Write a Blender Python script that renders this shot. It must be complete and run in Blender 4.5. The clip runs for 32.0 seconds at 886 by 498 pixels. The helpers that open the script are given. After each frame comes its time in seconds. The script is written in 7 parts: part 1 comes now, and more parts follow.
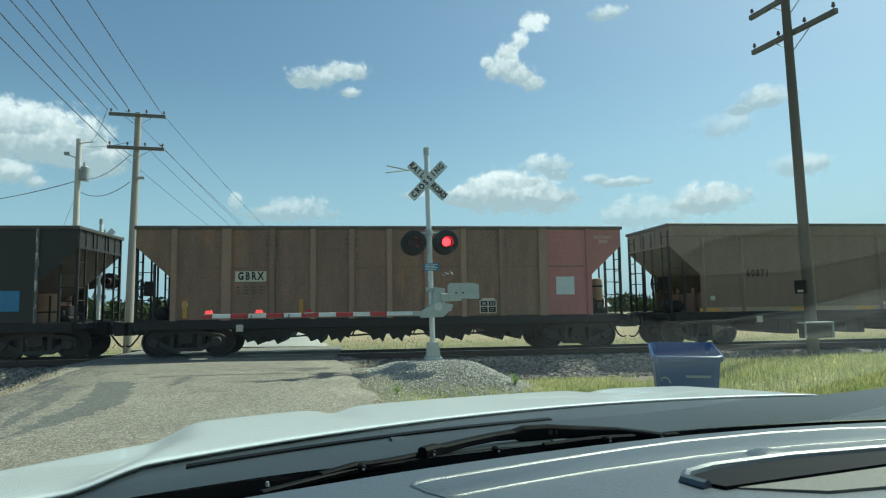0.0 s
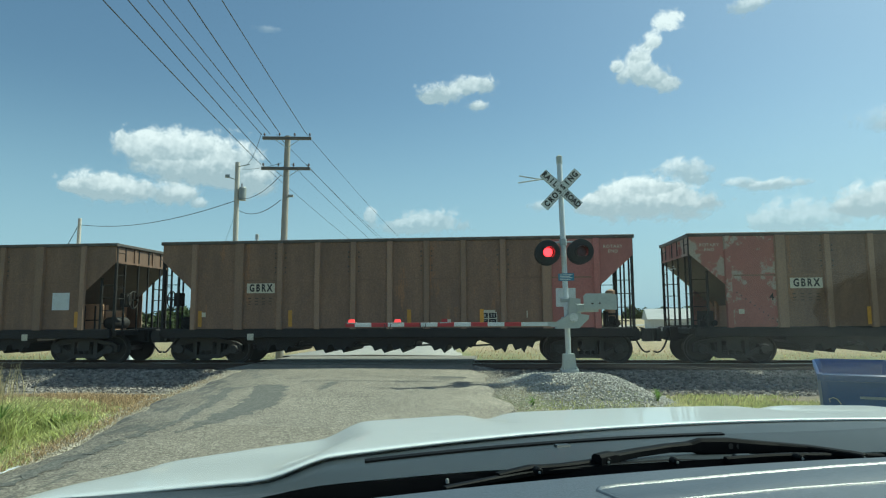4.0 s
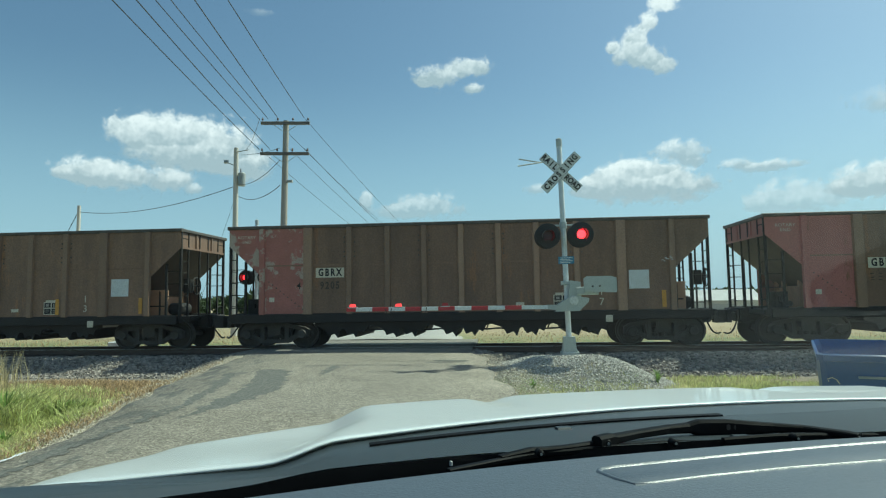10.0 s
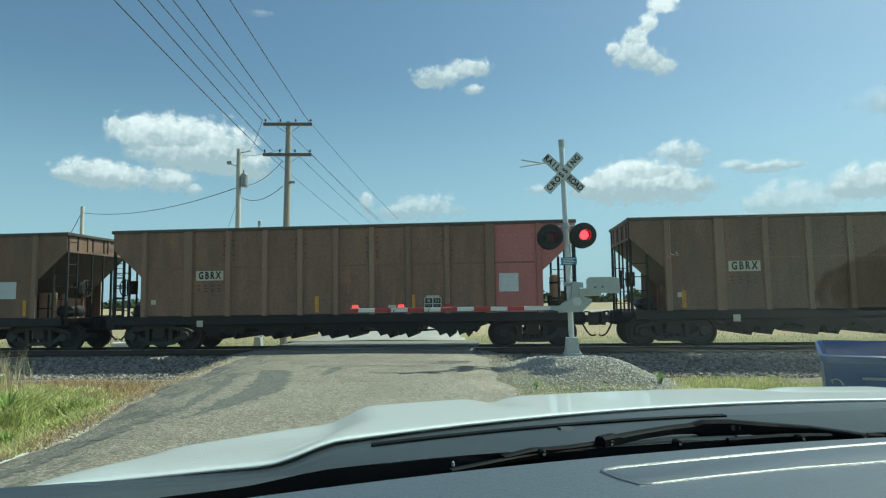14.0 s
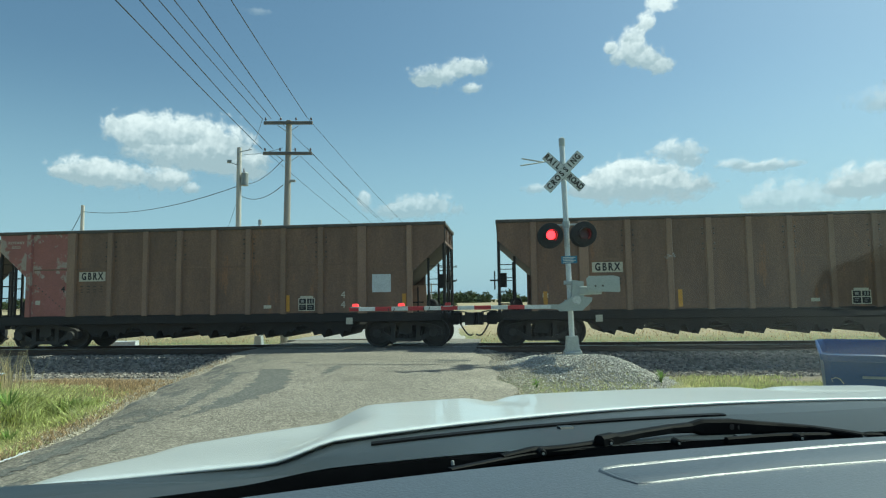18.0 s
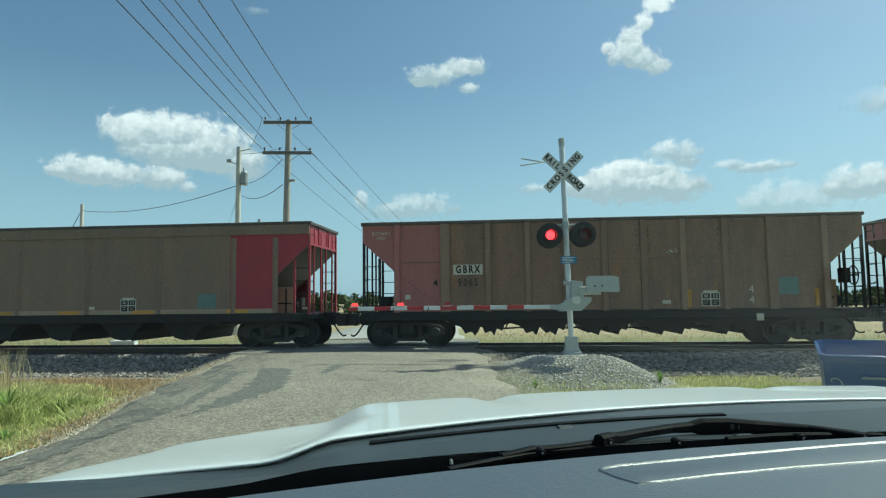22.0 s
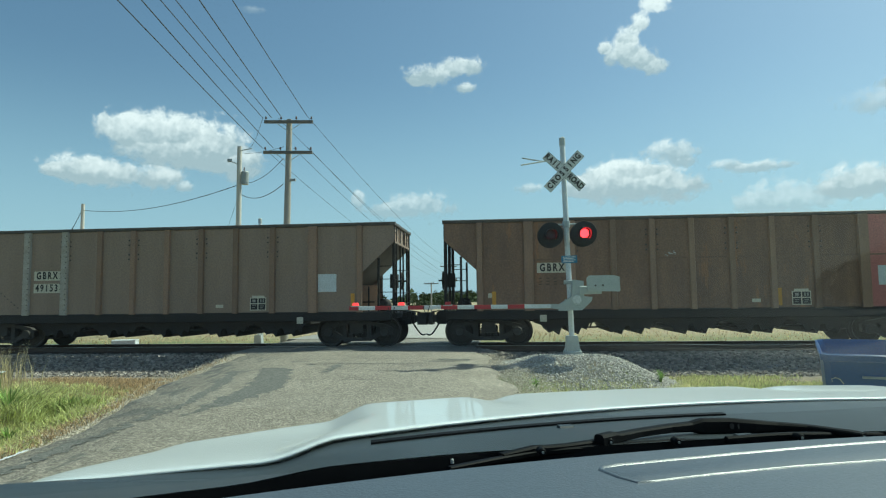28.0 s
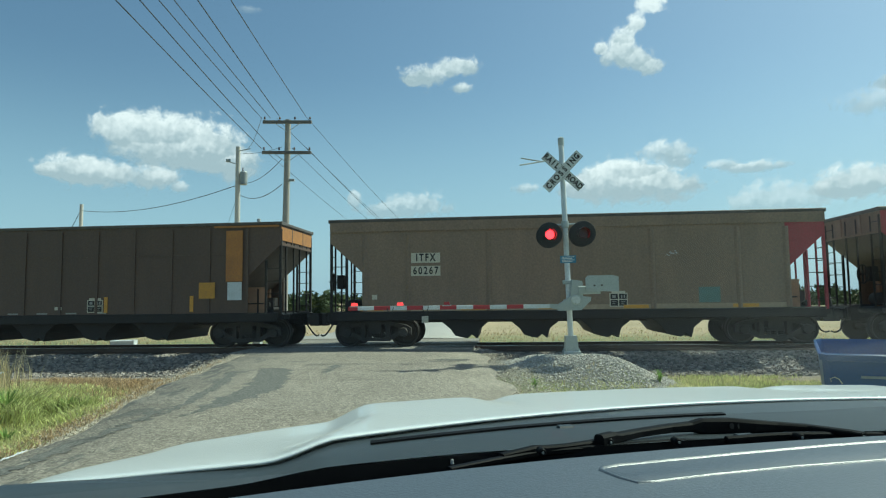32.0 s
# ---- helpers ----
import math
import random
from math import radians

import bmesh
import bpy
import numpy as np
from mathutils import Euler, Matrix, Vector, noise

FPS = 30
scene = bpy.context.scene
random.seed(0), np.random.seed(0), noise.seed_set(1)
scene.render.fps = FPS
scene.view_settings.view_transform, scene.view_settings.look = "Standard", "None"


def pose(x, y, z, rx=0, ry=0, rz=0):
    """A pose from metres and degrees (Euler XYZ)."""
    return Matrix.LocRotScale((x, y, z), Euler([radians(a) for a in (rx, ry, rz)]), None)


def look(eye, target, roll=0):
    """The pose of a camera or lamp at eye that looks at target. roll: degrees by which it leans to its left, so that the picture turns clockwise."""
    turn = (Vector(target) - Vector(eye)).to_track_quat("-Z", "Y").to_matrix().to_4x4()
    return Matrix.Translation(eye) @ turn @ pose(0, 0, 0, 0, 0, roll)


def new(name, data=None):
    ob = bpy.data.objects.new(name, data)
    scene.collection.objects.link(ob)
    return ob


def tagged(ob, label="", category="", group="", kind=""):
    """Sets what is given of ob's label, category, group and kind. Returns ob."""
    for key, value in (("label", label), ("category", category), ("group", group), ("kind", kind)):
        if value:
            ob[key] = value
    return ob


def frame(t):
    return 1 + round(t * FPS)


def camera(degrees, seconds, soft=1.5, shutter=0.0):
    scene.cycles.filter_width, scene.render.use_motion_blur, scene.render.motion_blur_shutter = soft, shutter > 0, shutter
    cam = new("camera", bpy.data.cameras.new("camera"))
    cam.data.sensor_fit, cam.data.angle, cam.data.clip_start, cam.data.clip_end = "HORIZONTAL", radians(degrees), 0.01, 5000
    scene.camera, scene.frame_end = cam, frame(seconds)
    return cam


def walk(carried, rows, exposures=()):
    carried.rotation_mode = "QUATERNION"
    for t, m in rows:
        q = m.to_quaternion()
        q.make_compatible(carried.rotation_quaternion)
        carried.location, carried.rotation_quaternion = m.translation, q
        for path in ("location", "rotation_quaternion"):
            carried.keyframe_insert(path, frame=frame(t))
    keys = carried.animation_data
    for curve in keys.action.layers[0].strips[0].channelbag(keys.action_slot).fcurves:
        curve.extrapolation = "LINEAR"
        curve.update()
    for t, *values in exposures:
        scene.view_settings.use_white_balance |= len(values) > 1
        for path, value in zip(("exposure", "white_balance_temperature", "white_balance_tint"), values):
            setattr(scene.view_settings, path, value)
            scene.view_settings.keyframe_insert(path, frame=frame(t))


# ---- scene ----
cam = camera(70.4, 32.0, soft=1.2)

# seconds, x, y, z, tilt, lean, turn
PATH = [
    (0, 0.044, 0.017, 1.480, 95.00, 0.78, -6.76),
    (0.5, 0.004, 0.005, 1.478, 96.07, 0.71, -1.14),
    (1, 0.001, 0.014, 1.474, 96.70, 0.69, 2.01),
    (1.5, 0.002, 0.009, 1.475, 96.68, 0.72, 3.57),
    (2, 0.001, 0.005, 1.476, 96.26, 0.77, 4.28),
    (2.5, 0.002, 0.004, 1.475, 95.93, 0.74, 4.72),
    (3, 0.002, 0.008, 1.474, 95.96, 0.58, 4.96),
    (3.5, 0.001, 0.010, 1.473, 96.10, 0.42, 5.12),
    (5.5, 0.001, 0.008, 1.473, 95.92, 0.32, 5.34),
    (6, 0.001, 0.008, 1.473, 95.85, 0.36, 5.36),
    (6.5, 0.001, 0.008, 1.473, 95.74, 0.47, 5.38),
    (7, 0.002, 0.008, 1.473, 95.64, 0.56, 5.43),
    (7.5, 0.001, -0.001, 1.476, 95.51, 0.71, 5.49),
    (8, 0.002, 0.009, 1.474, 95.35, 0.74, 5.51),
    (8.5, 0.003, 0.005, 1.475, 95.17, 0.80, 5.48),
    (9, 0.002, 0.004, 1.475, 94.98, 0.70, 5.39),
    (9.5, 0.002, 0.012, 1.473, 94.79, 0.70, 5.32),
    (10, 0.000, 0.000, 1.476, 94.62, 0.83, 5.27),
    (10.5, 0.002, 0.006, 1.474, 94.55, 0.87, 5.28),
    (11, 0.001, 0.001, 1.476, 94.49, 0.98, 5.32),
    (11.5, -0.001, -0.013, 1.479, 94.52, 0.98, 5.38),
    (12, 0.001, 0.010, 1.473, 94.62, 0.90, 5.44),
    (12.5, 0.001, 0.007, 1.474, 94.64, 0.90, 5.47),
    (13, 0.001, 0.008, 1.474, 94.67, 0.87, 5.48),
    (13.5, 0.001, 0.003, 1.475, 94.69, 0.87, 5.50),
    (14, 0.000, 0.005, 1.474, 94.71, 0.81, 5.50),
    (14.5, 0.001, 0.005, 1.474, 94.71, 0.81, 5.50),
    (16.5, 0.001, 0.007, 1.474, 94.65, 0.83, 5.52),
    (17, 0.000, 0.003, 1.474, 94.63, 0.80, 5.52),
    (17.5, 0.001, 0.003, 1.475, 94.59, 0.81, 5.53),
    (18, 0.001, 0.003, 1.475, 94.59, 0.81, 5.53),
    (18.5, 0.001, 0.006, 1.473, 94.63, 0.81, 5.52),
    (19, 0.001, 0.009, 1.473, 94.68, 0.75, 5.51),
    (19.5, 0.001, 0.005, 1.474, 94.69, 0.78, 5.52),
    (20, 0.001, 0.006, 1.474, 94.72, 0.78, 5.55),
    (20.5, 0.001, 0.005, 1.474, 94.72, 0.77, 5.55),
    (21, 0.001, 0.008, 1.473, 94.68, 0.72, 5.52),
    (21.5, 0.000, 0.001, 1.475, 94.62, 0.74, 5.49),
    (22, 0.001, 0.008, 1.473, 94.58, 0.68, 5.47),
    (22.5, -0.000, -0.001, 1.475, 94.52, 0.68, 5.45),
    (23, -0.000, -0.000, 1.475, 94.45, 0.69, 5.45),
    (23.5, -0.000, -0.000, 1.475, 94.44, 0.68, 5.45),
    (24, 0.000, 0.001, 1.475, 94.45, 0.70, 5.46),
    (24.5, 0.001, 0.001, 1.475, 94.44, 0.72, 5.49),
    (25, -0.000, 0.002, 1.475, 94.45, 0.72, 5.50),
    (25.5, -0.000, 0.002, 1.475, 94.45, 0.71, 5.51),
    (27.5, 0.000, -0.001, 1.475, 94.52, 0.69, 5.53),
    (28, 0.001, 0.004, 1.474, 94.53, 0.69, 5.53),
    (28.5, 0.001, 0.008, 1.473, 94.56, 0.65, 5.53),
    (29, 0.000, 0.004, 1.474, 94.56, 0.66, 5.49),
    (29.5, 0.000, 0.004, 1.474, 94.54, 0.73, 5.50),
    (30, 0.000, 0.004, 1.473, 94.51, 0.68, 5.46),
    (30.5, 0.001, 0.007, 1.473, 94.46, 0.72, 5.47),
    (31, 0.000, 0.004, 1.474, 94.45, 0.72, 5.44),
    (31.5, 0.001, 0.008, 1.473, 94.46, 0.74, 5.43),
    (32, 0.000, 0.005, 1.474, 94.54, 0.75, 5.43),
]
walk(cam, [(t, pose(x, y, z, rx, ry, rz)) for t, x, y, z, rx, ry, rz in PATH], exposures=[(0, 0.21, 6230, -17), (32, 0.21, 6230, -17)])

# ---- light ----
SUN_ELEV, SUN_AZ = 52.0, 60.0  # degrees; azimuth from +y towards +x
world = bpy.data.worlds.new("sky")
scene.world = world
world.use_nodes = True
wn = world.node_tree
sky = wn.nodes.new("ShaderNodeTexSky")
sky.sky_type = "NISHITA"
sky.sun_disc = False
sky.sun_elevation, sky.sun_rotation = radians(SUN_ELEV), radians(SUN_AZ)
sky.air_density, sky.dust_density, sky.ozone_density = 1.0, 1.5, 3.0
wn.nodes["Background"].inputs["Strength"].default_value = 0.1
# pale summer haze low over the land
way, rise, low, haze = wn.nodes.new("ShaderNodeTexCoord"), wn.nodes.new("ShaderNodeSeparateXYZ"), wn.nodes.new("ShaderNodeMapRange"), wn.nodes.new("ShaderNodeMix")
low.interpolation_type = "SMOOTHSTEP"
low.inputs["From Min"].default_value, low.inputs["From Max"].default_value = -0.02, 0.36
low.inputs["To Min"].default_value, low.inputs["To Max"].default_value = 0.8, 0.0
haze.data_type = "RGBA"
haze.inputs["B"].default_value = (3.75, 5.15, 6.85, 1)
wn.links.new(way.outputs["Generated"], rise.inputs[0])
wn.links.new(rise.outputs["Z"], low.inputs["Value"])
wn.links.new(low.outputs["Result"], haze.inputs["Factor"])
wn.links.new(sky.outputs["Color"], haze.inputs["A"])
wn.links.new(haze.outputs["Result"], wn.nodes["Background"].inputs["Color"])

sun = new("sun", bpy.data.lights.new("sun", "SUN"))
sun.data.energy, sun.data.angle, sun.data.color = 4.2, radians(0.6), (1.0, 0.95, 0.87)
se, sa = radians(SUN_ELEV), radians(SUN_AZ)
sun.matrix_world = look((math.sin(sa) * math.cos(se) * 50, math.cos(sa) * math.cos(se) * 50, math.sin(se) * 50), (0, 0, 0))


# ---- materials ----
def mat(name, col, rough=0.7, metal=0.0, col2=None, scale=3.0, fine=40.0, bump=0.15, mix=0.6, vary=0.0, stretch=None, spec=0.5, col3=None, t3=0.62, dist=0.01, grain=0.35, speck=0.0):
    """A surface with stains at one scale and grain at another."""
    m = bpy.data.materials.new(name)
    m.use_nodes = True
    n, l = m.node_tree.nodes, m.node_tree.links
    b = n["Principled BSDF"]
    b.inputs["Roughness"].default_value, b.inputs["Metallic"].default_value = rough, metal
    b.inputs["Specular IOR Level"].default_value = spec
    tc = n.new("ShaderNodeTexCoord")
    mp = n.new("ShaderNodeMapping")
    l.new(tc.outputs["Object"], mp.inputs["Vector"])
    if stretch:
        mp.inputs["Scale"].default_value = stretch
    big = n.new("ShaderNodeTexNoise")
    big.inputs["Scale"].default_value, big.inputs["Detail"].default_value, big.inputs["Roughness"].default_value = scale, 6, 0.65
    l.new(mp.outputs["Vector"], big.inputs["Vector"])
    small = n.new("ShaderNodeTexNoise")
    small.inputs["Scale"].default_value, small.inputs["Detail"].default_value = fine, 4
    l.new(tc.outputs["Object"], small.inputs["Vector"])
    ramp = n.new("ShaderNodeMapRange")
    ramp.inputs["From Min"].default_value, ramp.inputs["From Max"].default_value = 0.35, 0.68
    l.new(big.outputs["Fac"], ramp.inputs["Value"])
    mx = n.new("ShaderNodeMix")
    mx.data_type = "RGBA"
    c2 = col2 or tuple(c * 0.72 for c in col)
    mx.inputs["A"].default_value, mx.inputs["B"].default_value = (*col, 1), (*c2, 1)
    ml = n.new("ShaderNodeMath")
    ml.operation = "MULTIPLY"
    ml.inputs[1].default_value = mix
    l.new(ramp.outputs["Result"], ml.inputs[0])
    l.new(ml.outputs[0], mx.inputs["Factor"])
    out = mx.outputs["Result"]
    if col3:
        pn = n.new("ShaderNodeTexNoise")
        pn.inputs["Scale"].default_value, pn.inputs["Detail"].default_value, pn.inputs["Roughness"].default_value = scale * 0.45, 8, 0.7
        l.new(mp.outputs["Vector"], pn.inputs["Vector"])
        st = n.new("ShaderNodeMapRange")
        st.inputs["From Min"].default_value, st.inputs["From Max"].default_value = t3 - 0.015, t3 + 0.015
        l.new(pn.outputs["Fac"], st.inputs["Value"])
        m3 = n.new("ShaderNodeMix")
        m3.data_type = "RGBA"
        m3.inputs["B"].default_value = (*col3, 1)
        l.new(st.outputs["Result"], m3.inputs["Factor"])
        l.new(out, m3.inputs["A"])
        out = m3.outputs["Result"]
    g = n.new("ShaderNodeMix")
    g.data_type, g.blend_type = "RGBA", "MULTIPLY"
    g.inputs["Factor"].default_value = grain
    l.new(out, g.inputs["A"])
    gr = n.new("ShaderNodeMapRange")
    gr.inputs["From Min"].default_value, gr.inputs["From Max"].default_value = 0.3, 0.7
    gr.inputs["To Min"].default_value, gr.inputs["To Max"].default_value = 0.55, 1.35
    l.new(small.outputs["Fac"], gr.inputs["Value"])
    l.new(gr.outputs["Result"], g.inputs["B"])
    out = g.outputs["Result"]
    if speck:
        vo = n.new("ShaderNodeTexVoronoi")
        vo.inputs["Scale"].default_value = speck
        l.new(tc.outputs["Object"], vo.inputs["Vector"])
        vs = n.new("ShaderNodeSeparateColor")
        l.new(vo.outputs["Color"], vs.inputs[0])
        vm = n.new("ShaderNodeMapRange")
        vm.inputs["To Min"].default_value, vm.inputs["To Max"].default_value = 0.5, 1.45
        l.new(vs.outputs[0], vm.inputs["Value"])
        v2 = n.new("ShaderNodeMix")
        v2.data_type, v2.blend_type = "RGBA", "MULTIPLY"
        v2.inputs["Factor"].default_value = 1.0
        l.new(out, v2.inputs["A"])
        l.new(vm.outputs["Result"], v2.inputs["B"])
        out = v2.outputs["Result"]
    if vary:
        oi = n.new("ShaderNodeObjectInfo")
        hv = n.new("ShaderNodeHueSaturation")
        vr = n.new("ShaderNodeMapRange")
        vr.inputs["To Min"].default_value, vr.inputs["To Max"].default_value = 1 - vary, 1 + vary
        l.new(oi.outputs["Random"], vr.inputs["Value"])
        l.new(vr.outputs["Result"], hv.inputs["Value"])
        l.new(out, hv.inputs["Color"])
        out = hv.outputs["Color"]
    l.new(out, b.inputs["Base Color"])
    if bump:
        bp = n.new("ShaderNodeBump")
        bp.inputs["Strength"].default_value, bp.inputs["Distance"].default_value = bump, dist
        l.new(small.outputs["Fac"], bp.inputs["Height"])
        l.new(bp.outputs["Normal"], b.inputs["Normal"])
    return m


def glow(name, col, strength):
    m = bpy.data.materials.new(name)
    m.use_nodes = True
    b = m.node_tree.nodes["Principled BSDF"]
    b.inputs["Base Color"].default_value = (*col, 1)
    b.inputs["Emission Color"].default_value = (*col, 1)
    b.inputs["Emission Strength"].default_value = strength
    return m


STREAK = (1.0, 1.0, 0.22)
M_BROWN = mat("hopper_brown", (0.24, 0.147, 0.098), 0.62, col2=(0.146, 0.093, 0.067), scale=1.9, fine=22, stretch=STREAK, vary=0.14, mix=0.85, col3=(0.27, 0.145, 0.082), t3=0.62, grain=0.5)
M_RIB = mat("hopper_rib_brown", (0.285, 0.185, 0.128), 0.6, col2=(0.19, 0.123, 0.086), scale=2.4, fine=30, stretch=STREAK, vary=0.2)
M_RIBPALE = mat("rib_pale_rivets", (0.42, 0.385, 0.34), 0.6, col2=(0.33, 0.29, 0.24), scale=5, fine=30, mix=0.8)
M_OLIVE = mat("hopper_olive", (0.248, 0.175, 0.122), 0.55, col2=(0.175, 0.124, 0.09), scale=1.3, fine=18, stretch=STREAK, vary=0.08, mix=0.7)
M_DARK = mat("hopper_dark_brown", (0.115, 0.074, 0.055), 0.6, col2=(0.08, 0.054, 0.042), scale=1.5, fine=22, stretch=STREAK)
M_BLACK = mat("hopper_black", (0.024, 0.021, 0.021), 0.55, col2=(0.04, 0.033, 0.03), scale=1.5, fine=24, stretch=STREAK)
M_WHITERIB = mat("rib_worn_white", (0.2, 0.19, 0.18), 0.6, col2=(0.05, 0.05, 0.05), col3=(0.5, 0.48, 0.45), t3=0.56, scale=14, stretch=(1, 1, 0.25), fine=30, mix=1.0)
M_PINK = mat("faded_red_oxide", (0.45, 0.175, 0.16), 0.65, col2=(0.33, 0.135, 0.115), scale=1.8, fine=25, vary=0.14, stretch=STREAK, col3=(0.27, 0.13, 0.085), t3=0.64, grain=0.5)
M_PATCH = mat("peeling_red_oxide", (0.38, 0.155, 0.135), 0.7, col2=(0.27, 0.12, 0.09), scale=2.2, fine=25, col3=(0.42, 0.34, 0.28), t3=0.54)
M_RED = mat("end_red", (0.34, 0.035, 0.055), 0.5, col2=(0.24, 0.032, 0.045), scale=1.2, fine=22)
M_ORANGE = mat("end_orange", (0.45, 0.2, 0.05), 0.6, col2=(0.25, 0.11, 0.05), scale=2.0, fine=25)
M_GREY = mat("faded_grey_side", (0.3, 0.22, 0.17), 0.6, col2=(0.22, 0.16, 0.12), scale=1.6, fine=20, stretch=STREAK)
M_CHORD = mat("top_chord_dark", (0.07, 0.058, 0.05), 0.6, col2=(0.13, 0.12, 0.11), scale=4, fine=40, vary=0.15)
# one near-black tone for sills, chutes, platforms and end fittings
M_UNDER = mat("underframe_black", (0.017, 0.015, 0.0145), 0.75, col2=(0.032, 0.026, 0.022), scale=3, fine=35)
M_TRUCK = mat("bogie_grime", (0.062, 0.055, 0.05), 0.7, col2=(0.034, 0.03, 0.028), scale=4, fine=40)
M_WHEEL = mat("wheel_steel", (0.055, 0.048, 0.043), 0.55, 0.3, col2=(0.04, 0.033, 0.03), scale=5, fine=40)
# the underside's shade is put into this dark colour, whatever the car's paint
M_SLOPESHADE = mat("slope_sheet", (0.1, 0.075, 0.058), 0.65, col2=(0.05, 0.042, 0.036), scale=2, fine=25)
M_TANEND = mat("end_tan", (0.45, 0.27, 0.17), 0.65, col2=(0.27, 0.15, 0.1), scale=3, fine=30)
M_CREAM = mat("stencil_plate", (0.62, 0.58, 0.47), 0.6, col2=(0.5, 0.46, 0.37), scale=4, fine=30)
M_INK = mat("stencil_black", (0.022, 0.02, 0.02), 0.6, bump=0)
M_FADE = mat("stencil_faded", (0.07, 0.055, 0.04), 0.6, bump=0)
M_WHITE = mat("placard_white", (0.62, 0.66, 0.68), 0.5, col2=(0.5, 0.52, 0.52), scale=6, fine=30)
M_TEAL = mat("placard_teal", (0.15, 0.24, 0.22), 0.5, col2=(0.12, 0.17, 0.15), scale=6)
M_YELLOW = mat("reflector_yellow", (0.62, 0.32, 0.045), 0.5, col2=(0.42, 0.21, 0.055), scale=6, vary=0.2)
M_BLUEP = mat("placard_blue", (0.06, 0.22, 0.42), 0.5)
M_GALV = mat("galvanised", (0.46, 0.49, 0.48), 0.5, 0.15, col2=(0.36, 0.39, 0.39), scale=8, fine=60, bump=0.05)
M_MAST = mat("aluminium_paint", (0.66, 0.68, 0.68), 0.42, 0.2, col2=(0.5, 0.52, 0.52), scale=6, fine=50, bump=0.05)
M_WHITEREFL = mat("white_sheeting", (0.72, 0.74, 0.74), 0.5, col2=(0.58, 0.6, 0.6), scale=7, bump=0.02)
M_REDREFL = mat("red_sheeting", (0.42, 0.03, 0.04), 0.45, col2=(0.33, 0.03, 0.04), scale=7, bump=0.02)
M_BLACKP = mat("signal_black", (0.014, 0.015, 0.016), 0.5, bump=0.03)
M_LAMP = glow("signal_red_lit", (1.0, 0.02, 0.035), 5.0)
M_GATELAMP = glow("gate_lamp_red", (1.0, 0.06, 0.07), 1.0)
M_SHUT = mat("shutter_as_unlit_lens", (0.06, 0.006, 0.008), 0.25, bump=0)
M_SIGNBLUE = mat("sign_blue", (0.05, 0.2, 0.34), 0.5)
M_DARKWOOD = mat("pole_wood_dark", (0.15, 0.125, 0.105), 0.85, col2=(0.1, 0.08, 0.065), scale=5, fine=60, stretch=(1, 1, 0.08), bump=0.4)
M_ARM = mat("crossarm_grey", (0.2, 0.185, 0.17), 0.85, col2=(0.13, 0.12, 0.11), scale=5, fine=60, stretch=(0.1, 1, 1), bump=0.4)
M_WOOD = mat("pole_wood", (0.4, 0.365, 0.32), 0.85, col2=(0.25, 0.225, 0.195), scale=5, fine=60, stretch=(1, 1, 0.08), bump=0.4)
M_WOODPALE = mat("pole_wood_pale", (0.58, 0.55, 0.5), 0.85, col2=(0.4, 0.375, 0.34), scale=5, fine=60, stretch=(1, 1, 0.08), bump=0.4)
M_WIRE = mat("wire", (0.05, 0.055, 0.06), 0.5, bump=0)
M_TRANS = mat("transformer_grey", (0.33, 0.35, 0.35), 0.5, 0.1)
M_PORC = mat("insulator", (0.14, 0.1, 0.09), 0.25, bump=0)
M_RAIL = mat("rail_rust", (0.11, 0.07, 0.05), 0.7, col2=(0.07, 0.05, 0.04), scale=5, fine=60)
M_RAILTOP = mat("rail_head", (0.55, 0.54, 0.53), 0.28, 0.9, bump=0)
M_TIE = mat("tie_wood", (0.075, 0.06, 0.05), 0.9, col2=(0.11, 0.095, 0.08), scale=4, fine=40, vary=0.3)
M_STONE = mat("ballast_stone", (0.32, 0.28, 0.24), 0.9, col2=(0.135, 0.122, 0.11), scale=9, fine=50, vary=0.2)
M_GRAVEL = mat("pale_gravel", (0.55, 0.515, 0.455), 0.9, col2=(0.41, 0.38, 0.335), scale=9, fine=50)


